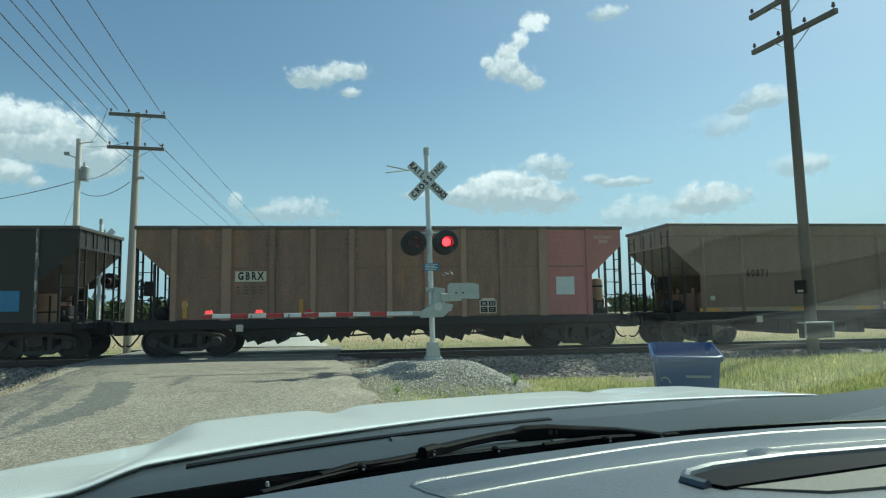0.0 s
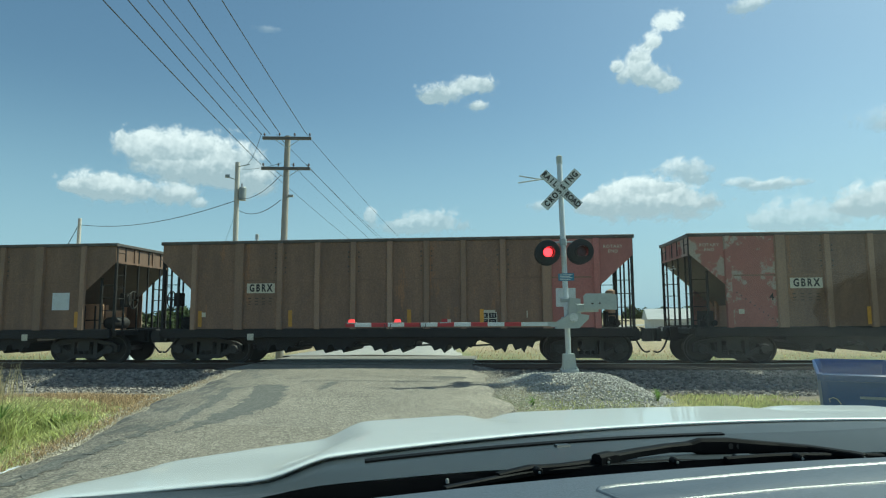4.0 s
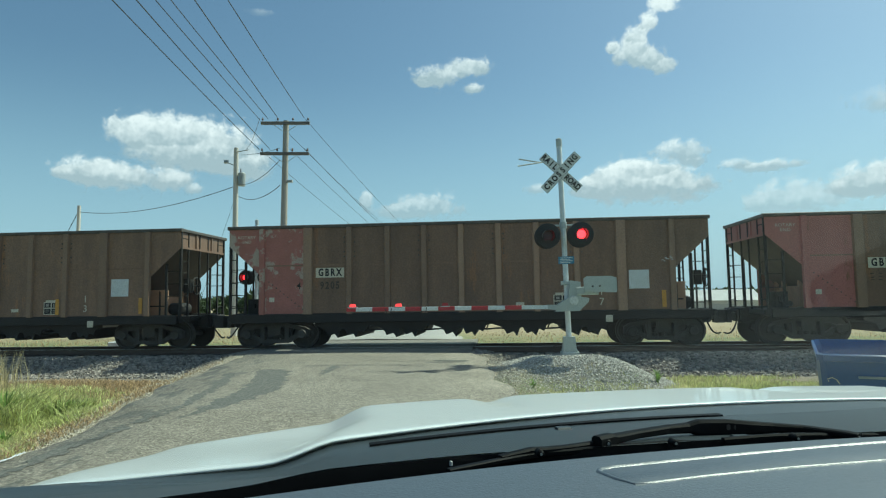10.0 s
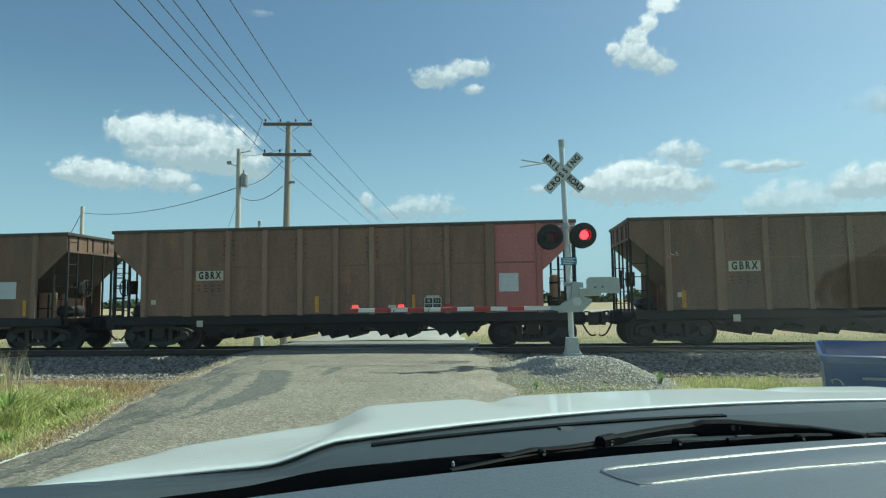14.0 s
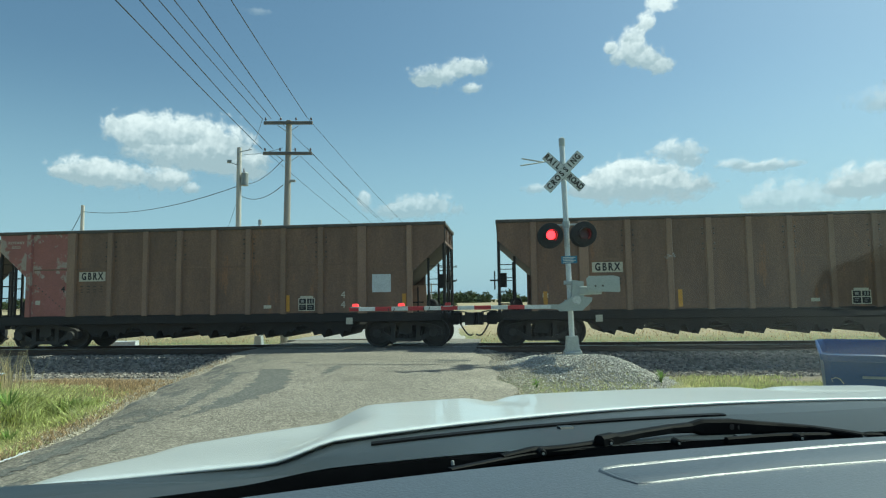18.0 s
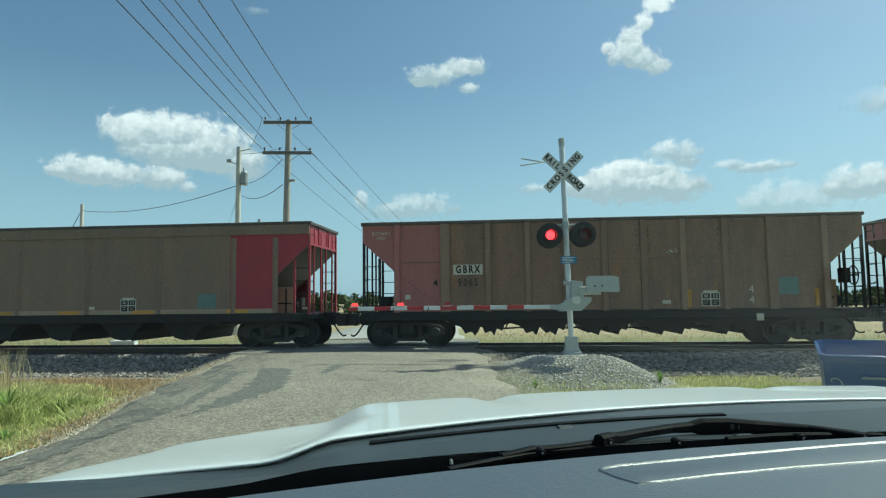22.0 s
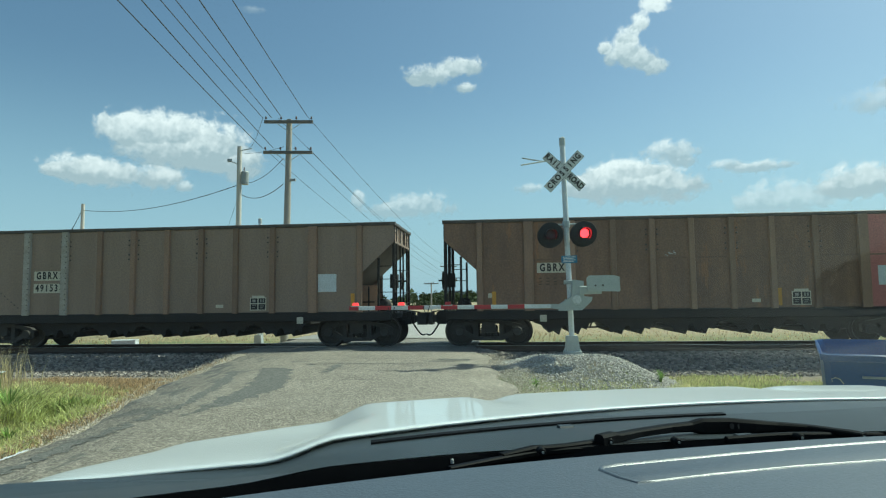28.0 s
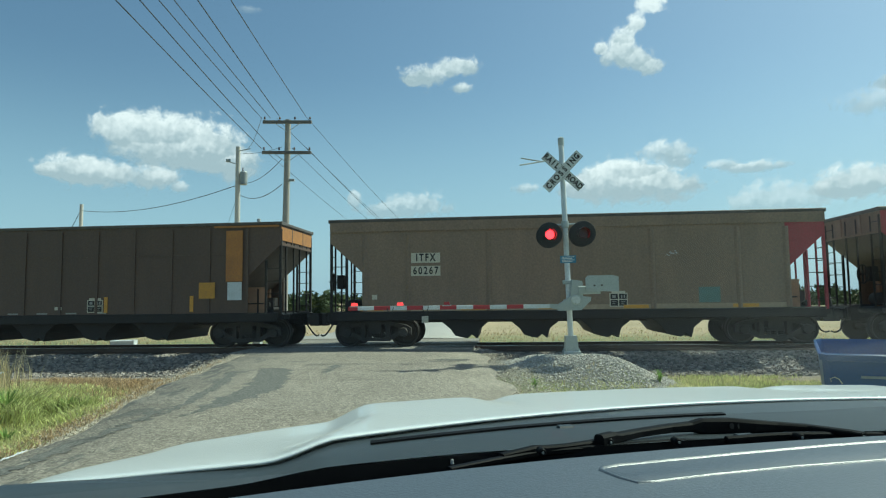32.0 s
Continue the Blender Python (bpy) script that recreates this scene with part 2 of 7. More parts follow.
# ---- mesh helpers ----
class Shape:
    """Gathers simple solids into one mesh."""

    def __init__(self):
        self.v, self.f = [], []

    def add(self, verts, faces):
        o = len(self.v)
        self.v += [tuple(p) for p in verts]
        self.f += [tuple(i + o for i in q) for q in faces]
        return self

    def box(self, x0, x1, y0, y1, z0, z1, c=0.0):
        """A box, its long edges cut by c."""
        if c <= 0:
            return self.add([(x, y, z) for z in (z0, z1) for y in (y0, y1) for x in (x0, x1)],
                            [(0, 2, 3, 1), (4, 5, 7, 6), (0, 1, 5, 4), (2, 6, 7, 3), (0, 4, 6, 2), (1, 3, 7, 5)])
        d = (x1 - x0, y1 - y0, z1 - z0)
        a = d.index(max(d))
        lo, hi = [(y0, z0, y1, z1), (x0, z0, x1, z1), (x0, y0, x1, y1)][a], [(x0, x1), (y0, y1), (z0, z1)][a]
        u0, w0, u1, w1 = lo
        ring = [(u0 + c, w0), (u1 - c, w0), (u1, w0 + c), (u1, w1 - c), (u1 - c, w1), (u0 + c, w1), (u0, w1 - c), (u0, w0 + c)]
        return self.prism(ring, hi[0], hi[1], a)

    def prism(self, ring, lo, hi, axis):
        """A polygon drawn out along an axis (0 x, 1 y, 2 z)."""
        def at(u, w, s):
            return [(s, u, w), (u, s, w), (u, w, s)][axis]
        n = len(ring)
        verts = [at(u, w, lo) for u, w in ring] + [at(u, w, hi) for u, w in ring]
        faces = [tuple(range(n))[::-1], tuple(range(n, 2 * n))]
        faces += [(i, (i + 1) % n, n + (i + 1) % n, n + i) for i in range(n)]
        return self.add(verts, faces)

    def tube(self, pts, r, n=8, r2=None):
        """A round bar along points, from radius r to r2."""
        pts = [Vector(p) for p in pts]
        r2 = r if r2 is None else r2
        rings = []
        for i, p in enumerate(pts):
            d = (pts[min(i + 1, len(pts) - 1)] - pts[max(i - 1, 0)]).normalized()
            up = Vector((0, 0, 1)) if abs(d.z) < 0.9 else Vector((1, 0, 0))
            a = d.cross(up).normalized()
            b = d.cross(a).normalized()
            rr = r + (r2 - r) * i / max(1, len(pts) - 1)
            rings.append([p + (a * math.cos(2 * math.pi * k / n) + b * math.sin(2 * math.pi * k / n)) * rr for k in range(n)])
        verts = [q for ring in rings for q in ring]
        faces = [(i * n + k, i * n + (k + 1) % n, (i + 1) * n + (k + 1) % n, (i + 1) * n + k) for i in range(len(pts) - 1) for k in range(n)]
        faces += [tuple(range(n))[::-1], tuple(range((len(pts) - 1) * n, len(pts) * n))]
        return self.add(verts, faces)

    def swept(self, pts, half):
        """A flat bar along (x, y, z, half height), its edges cut."""
        rings = []
        for i, (x, y, z, h) in enumerate(pts):
            a, b = pts[max(i - 1, 0)], pts[min(i + 1, len(pts) - 1)]
            d = Vector((b[0] - a[0], b[1] - a[1], 0)).normalized()
            u, c = Vector((d.y, -d.x, 0)), min(half, h) * 0.45
            rings.append([Vector((x, y, z)) + u * p + Vector((0, 0, q)) for p, q in ((-half + c, -h), (half - c, -h), (half, -h + c), (half, h - c), (half - c, h), (-half + c, h), (-half, h - c), (-half, -h + c))])
        n = 8
        faces = [(i * n + k, i * n + (k + 1) % n, (i + 1) * n + (k + 1) % n, (i + 1) * n + k) for i in range(len(pts) - 1) for k in range(n)]
        faces += [tuple(range(n))[::-1], tuple(range((len(pts) - 1) * n, len(pts) * n))]
        return self.add([q for ring in rings for q in ring], faces)

    def turned(self, profile, centre, axis, n=20):
        """A profile of (radius, along) turned about an axis."""
        verts, faces = [], []
        for r, s in profile:
            for k in range(n):
                a = 2 * math.pi * k / n
                u, w = r * math.cos(a), r * math.sin(a)
                p = [(s, u, w), (u, s, w), (u, w, s)][axis]
                verts.append((p[0] + centre[0], p[1] + centre[1], p[2] + centre[2]))
        for i in range(len(profile) - 1):
            for k in range(n):
                faces.append((i * n + k, i * n + (k + 1) % n, (i + 1) * n + (k + 1) % n, (i + 1) * n + k))
        faces += [tuple(range(n))[::-1], tuple(range((len(profile) - 1) * n, len(profile) * n))]
        return self.add(verts, faces)

    def mesh(self, name, material, smooth=False):
        me = bpy.data.meshes.new(name)
        me.from_pydata(self.v, [], self.f)
        bm = bmesh.new()
        bm.from_mesh(me)
        bmesh.ops.recalc_face_normals(bm, faces=bm.faces)
        bm.to_mesh(me)
        bm.free()
        me.materials.append(material)
        if smooth:
            me.polygons.foreach_set("use_smooth", [True] * len(me.polygons))
            me.set_sharp_from_angle(angle=radians(35))
        return me


KEEP = {}


def kept(key, material, make, smooth=False):
    """The mesh of that key and material, made once."""
    k = (key, material.name)
    if k not in KEEP:
        s = Shape()
        make(s)
        KEEP[k] = s.mesh(key, material, smooth)
    return KEEP[k]


def part(name, mesh, parent, at=None, label=""):
    ob = new(name, mesh)
    ob.parent = parent
    if at is not None:
        ob.matrix_basis = at
    if label:
        ob["label"] = label
    return ob


def thing(name, label, category, at=None, group="", kind=""):
    ob = new(name)
    ob.empty_display_size = 0.2
    if at is not None:
        ob.matrix_basis = at
    return tagged(ob, label, category, group, kind)


def solid(name, shape, material, label="", category="", kind="", smooth=False, group="", at=None):
    ob = new(name, shape.mesh(name, material, smooth))
    if at is not None:
        ob.matrix_basis = at
    return tagged(ob, label, category, group, kind)


def lettering(text, height, material, spacing=1.0, bold=0.0, narrow=1.0):
    """Flat letters as a mesh, centred, standing in the xz plane and facing -y."""
    k = ("text" + text + str(height), material.name)
    if k in KEEP:
        return KEEP[k]
    cu = bpy.data.curves.new("letters", "FONT")
    cu.body, cu.size, cu.align_x, cu.align_y, cu.space_character, cu.offset = text, height * 1.38, "CENTER", "CENTER", spacing, bold
    cu.extrude = 0.002
    cu.resolution_u = 3
    ob = bpy.data.objects.new("letters", cu)
    me = bpy.data.meshes.new_from_object(ob)
    bpy.data.objects.remove(ob)
    bpy.data.curves.remove(cu)
    me.transform(Matrix.Rotation(radians(90), 4, "X"))
    me.transform(Matrix.Diagonal((narrow, 1, 1, 1)))
    me.materials.clear()
    me.materials.append(material)
    KEEP[k] = me
    return me


# ---- the plan ----
TRACK_Y = 20.6          # the track's centre line runs along x
ROAD_LEAN = -0.129      # the road's slant: x per metre of y


def road_x(y):
    """The road's centre line; past the crossing it bends off to the right."""
    x = -3.85 + ROAD_LEAN * (y - 16.4)
    return x + (0.0042 * (y - 26) ** 2 if y > 26 else 0)


def smooth(a, b, v):
    t = (v - a) / (b - a)
    return 0.0 if t <= 0.0 else 1.0 if t >= 1.0 else t * t * (3 - 2 * t)


def road_half(y):
    return 3.28 + 0.1 * smooth(12, 2, y)


def road_left(y):
    """The left edge, which swings in towards the near end."""
    return road_x(y) - road_half(y) + 0.45 * smooth(11.5, 7.2, y)


def road_z(y):
    d = abs(y - TRACK_Y)
    return -0.22 * smooth(3.0, 13.0, d) - 0.35 * smooth(12, 60, d) * (1 if y > TRACK_Y else 0.2)


def ground_z(x, y):
    d = abs(y - TRACK_Y)
    bed = -0.22 - 0.36 * smooth(1.55, 3.9, d)
    far = -0.55 * smooth(6, 60, d) if y > TRACK_Y else 0.05 * smooth(5, 12, d)
    z = bed + far
    z += 0.05 * noise.noise((x * 0.35, y * 0.35, 1.0)) * smooth(3.5, 5, d)
    if y < TRACK_Y:
        # the grassy bank, and the mound round the signal
        z += 0.7 * math.exp(-(abs((x - 1.4) / 1.95) ** 4 + ((y - 15.3) / 1.3) ** 2)) * smooth(-1.6, -0.4, x)
        z += 0.3 * smooth(13.0, 9.0, y) * smooth(1.0, 3.0, x) + 0.34 * smooth(7.0, 9.5, x) * smooth(17.2, 15.6, y) * smooth(9.0, 13.0, y)
        z += 0.22 * smooth(-6.5, -9.5, x) * smooth(16.0, 13.0, y)
    off = max(road_left(y) - x, x - road_x(y) - road_half(y))
    return z + (road_z(y) - 0.05 - z) * smooth(1.3, -0.15, off)


def axis_steps(lo, hi, near0, near1, fine, coarse):
    out, v = [], lo
    while v < hi:
        out.append(v)
        v += fine if near0 <= v < near1 else (coarse if abs(v) < 150 else coarse * 8)
    return out + [hi]


def ground():
    xs = axis_steps(-2400, 2400, -16, 16, 0.3, 12)
    ys = axis_steps(-400, 3000, 0, 34, 0.3, 12)
    verts = [(x, y, ground_z(x, y)) for y in ys for x in xs]
    n = len(xs)
    faces = [(j * n + i, j * n + i + 1, (j + 1) * n + i + 1, (j + 1) * n + i) for j in range(len(ys) - 1) for i in range(n - 1)]
    me = bpy.data.meshes.new("ground")
    me.from_pydata(verts, [], faces)
    me.polygons.foreach_set("use_smooth", [True] * len(me.polygons))
    me.materials.append(M_GROUND)
    return tagged(new("ground", me), "dry grassy ground with pale gravel by the track", "ground", kind="structure")


def ground_material():
    """Grass away from the track, broken stone along it, bare earth between."""
    m = bpy.data.materials.new("ground")
    m.use_nodes = True
    n, l = m.node_tree.nodes, m.node_tree.links
    b = n["Principled BSDF"]
    b.inputs["Roughness"].default_value = 0.95
    tc = n.new("ShaderNodeTexCoord")
    sep = n.new("ShaderNodeSeparateXYZ")
    l.new(tc.outputs["Object"], sep.inputs[0])

    def noise_node(s, d=6, r=0.6):
        q = n.new("ShaderNodeTexNoise")
        q.inputs["Scale"].default_value, q.inputs["Detail"].default_value, q.inputs["Roughness"].default_value = s, d, r
        l.new(tc.outputs["Object"], q.inputs["Vector"])
        return q.outputs["Fac"]

    def math_node(op, a, c, clamp=False):
        q = n.new("ShaderNodeMath")
        q.operation, q.use_clamp = op, clamp
        for i, s in enumerate((a, c)):
            if isinstance(s, (int, float)):
                q.inputs[i].default_value = s
            else:
                l.new(s, q.inputs[i])
        return q.outputs[0]

    def mixed(f, a, c):
        q = n.new("ShaderNodeMix")
        q.data_type = "RGBA"
        l.new(f, q.inputs["Factor"])
        for s, k in ((a, "A"), (c, "B")):
            if isinstance(s, tuple):
                q.inputs[k].default_value = (*s, 1)
            else:
                l.new(s, q.inputs[k])
        return q.outputs["Result"]

    def span(v, a, c):
        q = n.new("ShaderNodeMapRange")
        q.interpolation_type = "SMOOTHSTEP"
        q.inputs["From Min"].default_value, q.inputs["From Max"].default_value = a, c
        l.new(v, q.inputs["Value"])
        return q.outputs["Result"]

    big, mid, fine = noise_node(0.05), noise_node(0.9), noise_node(26, 3)
    grass = mixed(span(mid, 0.35, 0.65), (0.15, 0.175, 0.065), (0.27, 0.24, 0.12))
    field = mixed(span(big, 0.4, 0.62), (0.38, 0.3, 0.185), (0.31, 0.255, 0.145))
    d = math_node("ABSOLUTE", math_node("SUBTRACT", sep.outputs["Y"], TRACK_Y), 0)
    wob = math_node("ADD", d, math_node("MULTIPLY", math_node("SUBTRACT", mid, 0.5), 2.6))
    far = span(sep.outputs["Y"], 30, 40)
    soil = mixed(far, grass, field)
    earth = mixed(span(fine, 0.35, 0.65), (0.33, 0.27, 0.19), (0.22, 0.18, 0.13))
    stone = mixed(span(fine, 0.4, 0.6), (0.12, 0.115, 0.11), (0.3, 0.28, 0.27))
    stone = mixed(span(sep.outputs["Y"], 21.6, 22.4), stone, mixed(span(fine, 0.4, 0.6), (0.36, 0.325, 0.27), (0.5, 0.46, 0.4)))
    c = mixed(math_node("MAXIMUM", span(wob, 5.6, 7.2), math_node("MULTIPLY", span(wob, 4.3, 5.0), span(sep.outputs["X"], 1.5, 3.2))), earth, soil)
    c = mixed(span(wob, 3.6, 4.2), stone, c)
    g = n.new("ShaderNodeMix")
    g.data_type, g.blend_type = "RGBA", "MULTIPLY"
    g.inputs["Factor"].default_value = 0.5
    l.new(c, g.inputs["A"])
    gr = n.new("ShaderNodeMapRange")
    gr.inputs["To Min"].default_value, gr.inputs["To Max"].default_value = 0.4, 1.6
    l.new(fine, gr.inputs["Value"])
    l.new(gr.outputs["Result"], g.inputs["B"])
    l.new(g.outputs["Result"], b.inputs["Base Color"])
    bp = n.new("ShaderNodeBump")
    bp.inputs["Strength"].default_value, bp.inputs["Distance"].default_value = 0.7, 0.05
    l.new(fine, bp.inputs["Height"])
    l.new(bp.outputs["Normal"], b.inputs["Normal"])
    return m


M_GROUND = ground_material()


def asphalt_material():
    """Worn aggregate, with a grey flaking band and dark crumbs towards the left edge."""
    m = mat("old_asphalt", (0.292, 0.26, 0.21), 0.9, col2=(0.22, 0.195, 0.16), scale=0.7, fine=45, bump=0.9, mix=0.8, dist=0.02, grain=0.6, speck=58)
    n, l = m.node_tree.nodes, m.node_tree.links
    bs = n["Principled BSDF"]
    src = bs.inputs["Base Color"].links[0].from_socket
    tc, sep, mp = n.new("ShaderNodeTexCoord"), n.new("ShaderNodeSeparateXYZ"), n.new("ShaderNodeMapping")
    l.new(tc.outputs["Object"], sep.inputs[0])
    l.new(tc.outputs["Object"], mp.inputs["Vector"])
    mp.inputs["Rotation"].default_value = (0, 0, radians(-7.4))
    mp.inputs["Scale"].default_value = (2.6, 0.62, 1)
    lat = n.new("ShaderNodeMath")
    lat.operation = "MULTIPLY_ADD"
    lat.inputs[1].default_value = -ROAD_LEAN
    l.new(sep.outputs["Y"], lat.inputs[0])
    l.new(sep.outputs["X"], lat.inputs[2])
    flake = n.new("ShaderNodeTexNoise")
    flake.inputs["Scale"].default_value, flake.inputs["Detail"].default_value, flake.inputs["Roughness"].default_value = 1.5, 7, 0.62
    l.new(mp.outputs["Vector"], flake.inputs["Vector"])

    def mask(lo, hi, gain, t, soft):
        """Where the band between two lateral lines and the flake noise meet."""
        band = n.new("ShaderNodeMapRange")
        band.inputs["From Min"].default_value, band.inputs["From Max"].default_value = hi, lo
        l.new(lat.outputs[0], band.inputs["Value"])
        add = n.new("ShaderNodeMath")
        add.operation = "MULTIPLY_ADD"
        add.inputs[1].default_value = gain
        l.new(band.outputs["Result"], add.inputs[0])
        l.new(flake.outputs["Fac"], add.inputs[2])
        cut = n.new("ShaderNodeMapRange")
        cut.inputs["From Min"].default_value, cut.inputs["From Max"].default_value = t - soft, t + soft
        l.new(add.outputs[0], cut.inputs["Value"])
        return cut.outputs["Result"]

    def over(base, f, col):
        q = n.new("ShaderNodeMix")
        q.data_type = "RGBA"
        q.inputs["B"].default_value = (*col, 1)
        l.new(f, q.inputs["Factor"])
        l.new(base, q.inputs["A"])
        return q.outputs["Result"]
    zero = -3.85 - ROAD_LEAN * 16.4
    out = over(src, mask(zero - 2.7, zero - 1.0, 0.2, 0.745, 0.01), (0.155, 0.148, 0.13))
    out = over(out, mask(zero - 3.4, zero - 2.6, 0.3, 0.8, 0.03), (0.11, 0.102, 0.092))
    grit = n.new("ShaderNodeTexVoronoi")
    grit.inputs["Scale"].default_value = 34
    l.new(tc.outputs["Object"], grit.inputs["Vector"])
    gs, gm, gx = n.new("ShaderNodeSeparateColor"), n.new("ShaderNodeMapRange"), n.new("ShaderNodeMix")
    l.new(grit.outputs["Color"], gs.inputs[0])
    gm.inputs["To Min"].default_value, gm.inputs["To Max"].default_value = 0.68, 1.32
    l.new(gs.outputs[1], gm.inputs["Value"])
    gx.data_type, gx.blend_type = "RGBA", "MULTIPLY"
    gx.inputs["Factor"].default_value = 1.0
    l.new(out, gx.inputs["A"])
    l.new(gm.outputs["Result"], gx.inputs["B"])
    l.new(gx.outputs["Result"], bs.inputs["Base Color"])
    return m


M_ASPHALT = asphalt_material()
M_PATCHROAD = mat("asphalt_patch", (0.13, 0.128, 0.114), 0.88, col2=(0.158, 0.15, 0.132), scale=1.5, fine=60, bump=0.6, grain=0.6, speck=45)
M_CRACK = mat("asphalt_crack", (0.05, 0.048, 0.045), 0.95, fine=60)
M_CONCRETE = mat("crossing_surface", (0.235, 0.217, 0.186), 0.9, col2=(0.17, 0.157, 0.138), scale=1.0, fine=60, bump=0.4, speck=30)
M_FARROAD = mat("far_road", (0.37, 0.355, 0.325), 0.9, col2=(0.3, 0.285, 0.26), scale=0.4, fine=20)
ground()


def road_piece(name, y0, y1, step, material, label, lift=0.0, rough_edge=0.25):
    """The road as a slab with a worn edge."""
    s = Shape()
    rows_, y = [], y0
    while y < y1 + 1e-6:
        c, h = road_x(y), road_half(y)
        e0 = rough_edge * noise.noise((y * 0.9, 3.3, 0)) + 0.08 * noise.noise((y * 5, 8.3, 0))
        e1 = rough_edge * noise.noise((y * 0.9, 9.1, 0)) + 0.08 * noise.noise((y * 5, 1.7, 0))
        xs = [road_left(y) + e0 - 0.08, road_left(y) + e0, c - h * 0.5, c, c + h * 0.5, c + h + e1, c + h + e1 + 0.08]
        z = road_z(y) + lift
        crown = [-0.09, 0, 0.02, 0.035, 0.02, 0, -0.09]
        rows_.append([(x, y, z + k) for x, k in zip(xs, crown)])
        y += step
    n = 7
    s.add([p for r in rows_ for p in r], [(j * n + i, j * n + i + 1, (j + 1) * n + i + 1, (j + 1) * n + i) for j in range(len(rows_) - 1) for i in range(n - 1)])
    ob = solid(name, s, material, label, "road", "structure")
    ob.data.polygons.foreach_set("use_smooth", [True] * len(ob.data.polygons))
    return ob


road_piece("road", -60, 17.6, 0.2, M_ASPHALT, "worn grey asphalt road with patches leading to the crossing")
road_piece("road", 23.6, 150, 0.5, M_FARROAD, "pale road going on beyond the crossing", rough_edge=0.4)


def flat_blob(name, ring, lift, material, label):
    """A thin irregular sheet that lies on the road."""
    s = Shape()
    s.add([(x, y, road_z(y) + 0.035 * (1 - min(1, abs(x - road_x(y)) / road_half(y))) + lift) for x, y in ring], [tuple(range(len(ring)))])
    ob = solid(name, s, material, label, "road patch", "structure")
    return ob


def strip(y0, y1, x0, x1, seed, wob, n=70):
    """An outline between two slanted lines with a ragged edge."""
    ring = []
    for i in range(n + 1):
        t = i / n
        ring.append((x0[0] + (x0[1] - x0[0]) * t + wob * (noise.noise((t * 6, seed, 0)) + 0.6 * noise.noise((t * 21, seed, 3)) + 0.35 * noise.noise((t * 60, seed, 9))), y0 + (y1 - y0) * t))
    for i in range(n, -1, -1):
        t = i / n
        ring.append((x1[0] + (x1[1] - x1[0]) * t + wob * (noise.noise((t * 7, seed + 5, 0)) + 0.6 * noise.noise((t * 23, seed + 5, 3)) + 0.35 * noise.noise((t * 64, seed, 5))), y0 + (y1 - y0) * t))
    return ring


# ---- the track ----
def track():
    bed = solid("track_bed", Shape().prism([(TRACK_Y - 2.4, -0.6), (TRACK_Y - 1.75, -0.2), (TRACK_Y + 1.75, -0.2), (TRACK_Y + 2.4, -0.6)], -400, 400, 0),
                M_STONE, "dark crushed stone bed under the track", "track bed", "structure")
    prof = [(-0.075, -0.18), (0.075, -0.18), (0.075, -0.165), (0.012, -0.14), (0.012, -0.05), (0.036, -0.035), (0.036, -0.003), (-0.036, -0.003), (-0.036, -0.035), (-0.012, -0.05), (-0.012, -0.14), (-0.075, -0.165)]
    for side in (-0.754, 0.754):
        rail = solid("rail", Shape().prism([(TRACK_Y + side + u, w) for u, w in prof], -400, 400, 0), M_RAIL, "rusty steel rail with a shiny head on wooden ties", "rail", group="rails of the track")
        part("rail_head", Shape().box(-400, 400, TRACK_Y + side - 0.03, TRACK_Y + side + 0.03, -0.003, 0.0).mesh("rail_head", M_RAILTOP), rail, label="bright worn steel running surface")
    me = kept("tie", M_TIE, lambda s: s.box(-0.115, 0.115, -1.3, 1.3, -0.09, 0.0, 0.012))
    for i in range(110):
        x = -30 + i * 0.52
        if -8.2 < x < 0.2:
            continue
        ob = tagged(new("railway_tie", me), "weathered dark wooden railway tie under the rails", "railway tie", "ties of the track")
        ob.matrix_basis = pose(x + random.uniform(-0.02, 0.02), TRACK_Y + random.uniform(-0.03, 0.03), -0.175 + random.uniform(-0.012, 0.006), 0, 0, random.uniform(-1.2, 1.2))
    # the paved crossing between and beside the rails
    c = road_x(TRACK_Y)
    for y0, y1 in ((TRACK_Y - 3.0, TRACK_Y - 0.86), (TRACK_Y - 0.64, TRACK_Y + 0.64), (TRACK_Y + 0.86, TRACK_Y + 3.0)):
        s = Shape().box(c - 3.5, c + 3.5, y0, y1, -0.3, -0.004, 0.02)
        solid("crossing_panel", s, M_CONCRETE, "flat grey paved crossing panel beside the rails", "crossing panel", "structure")


track()


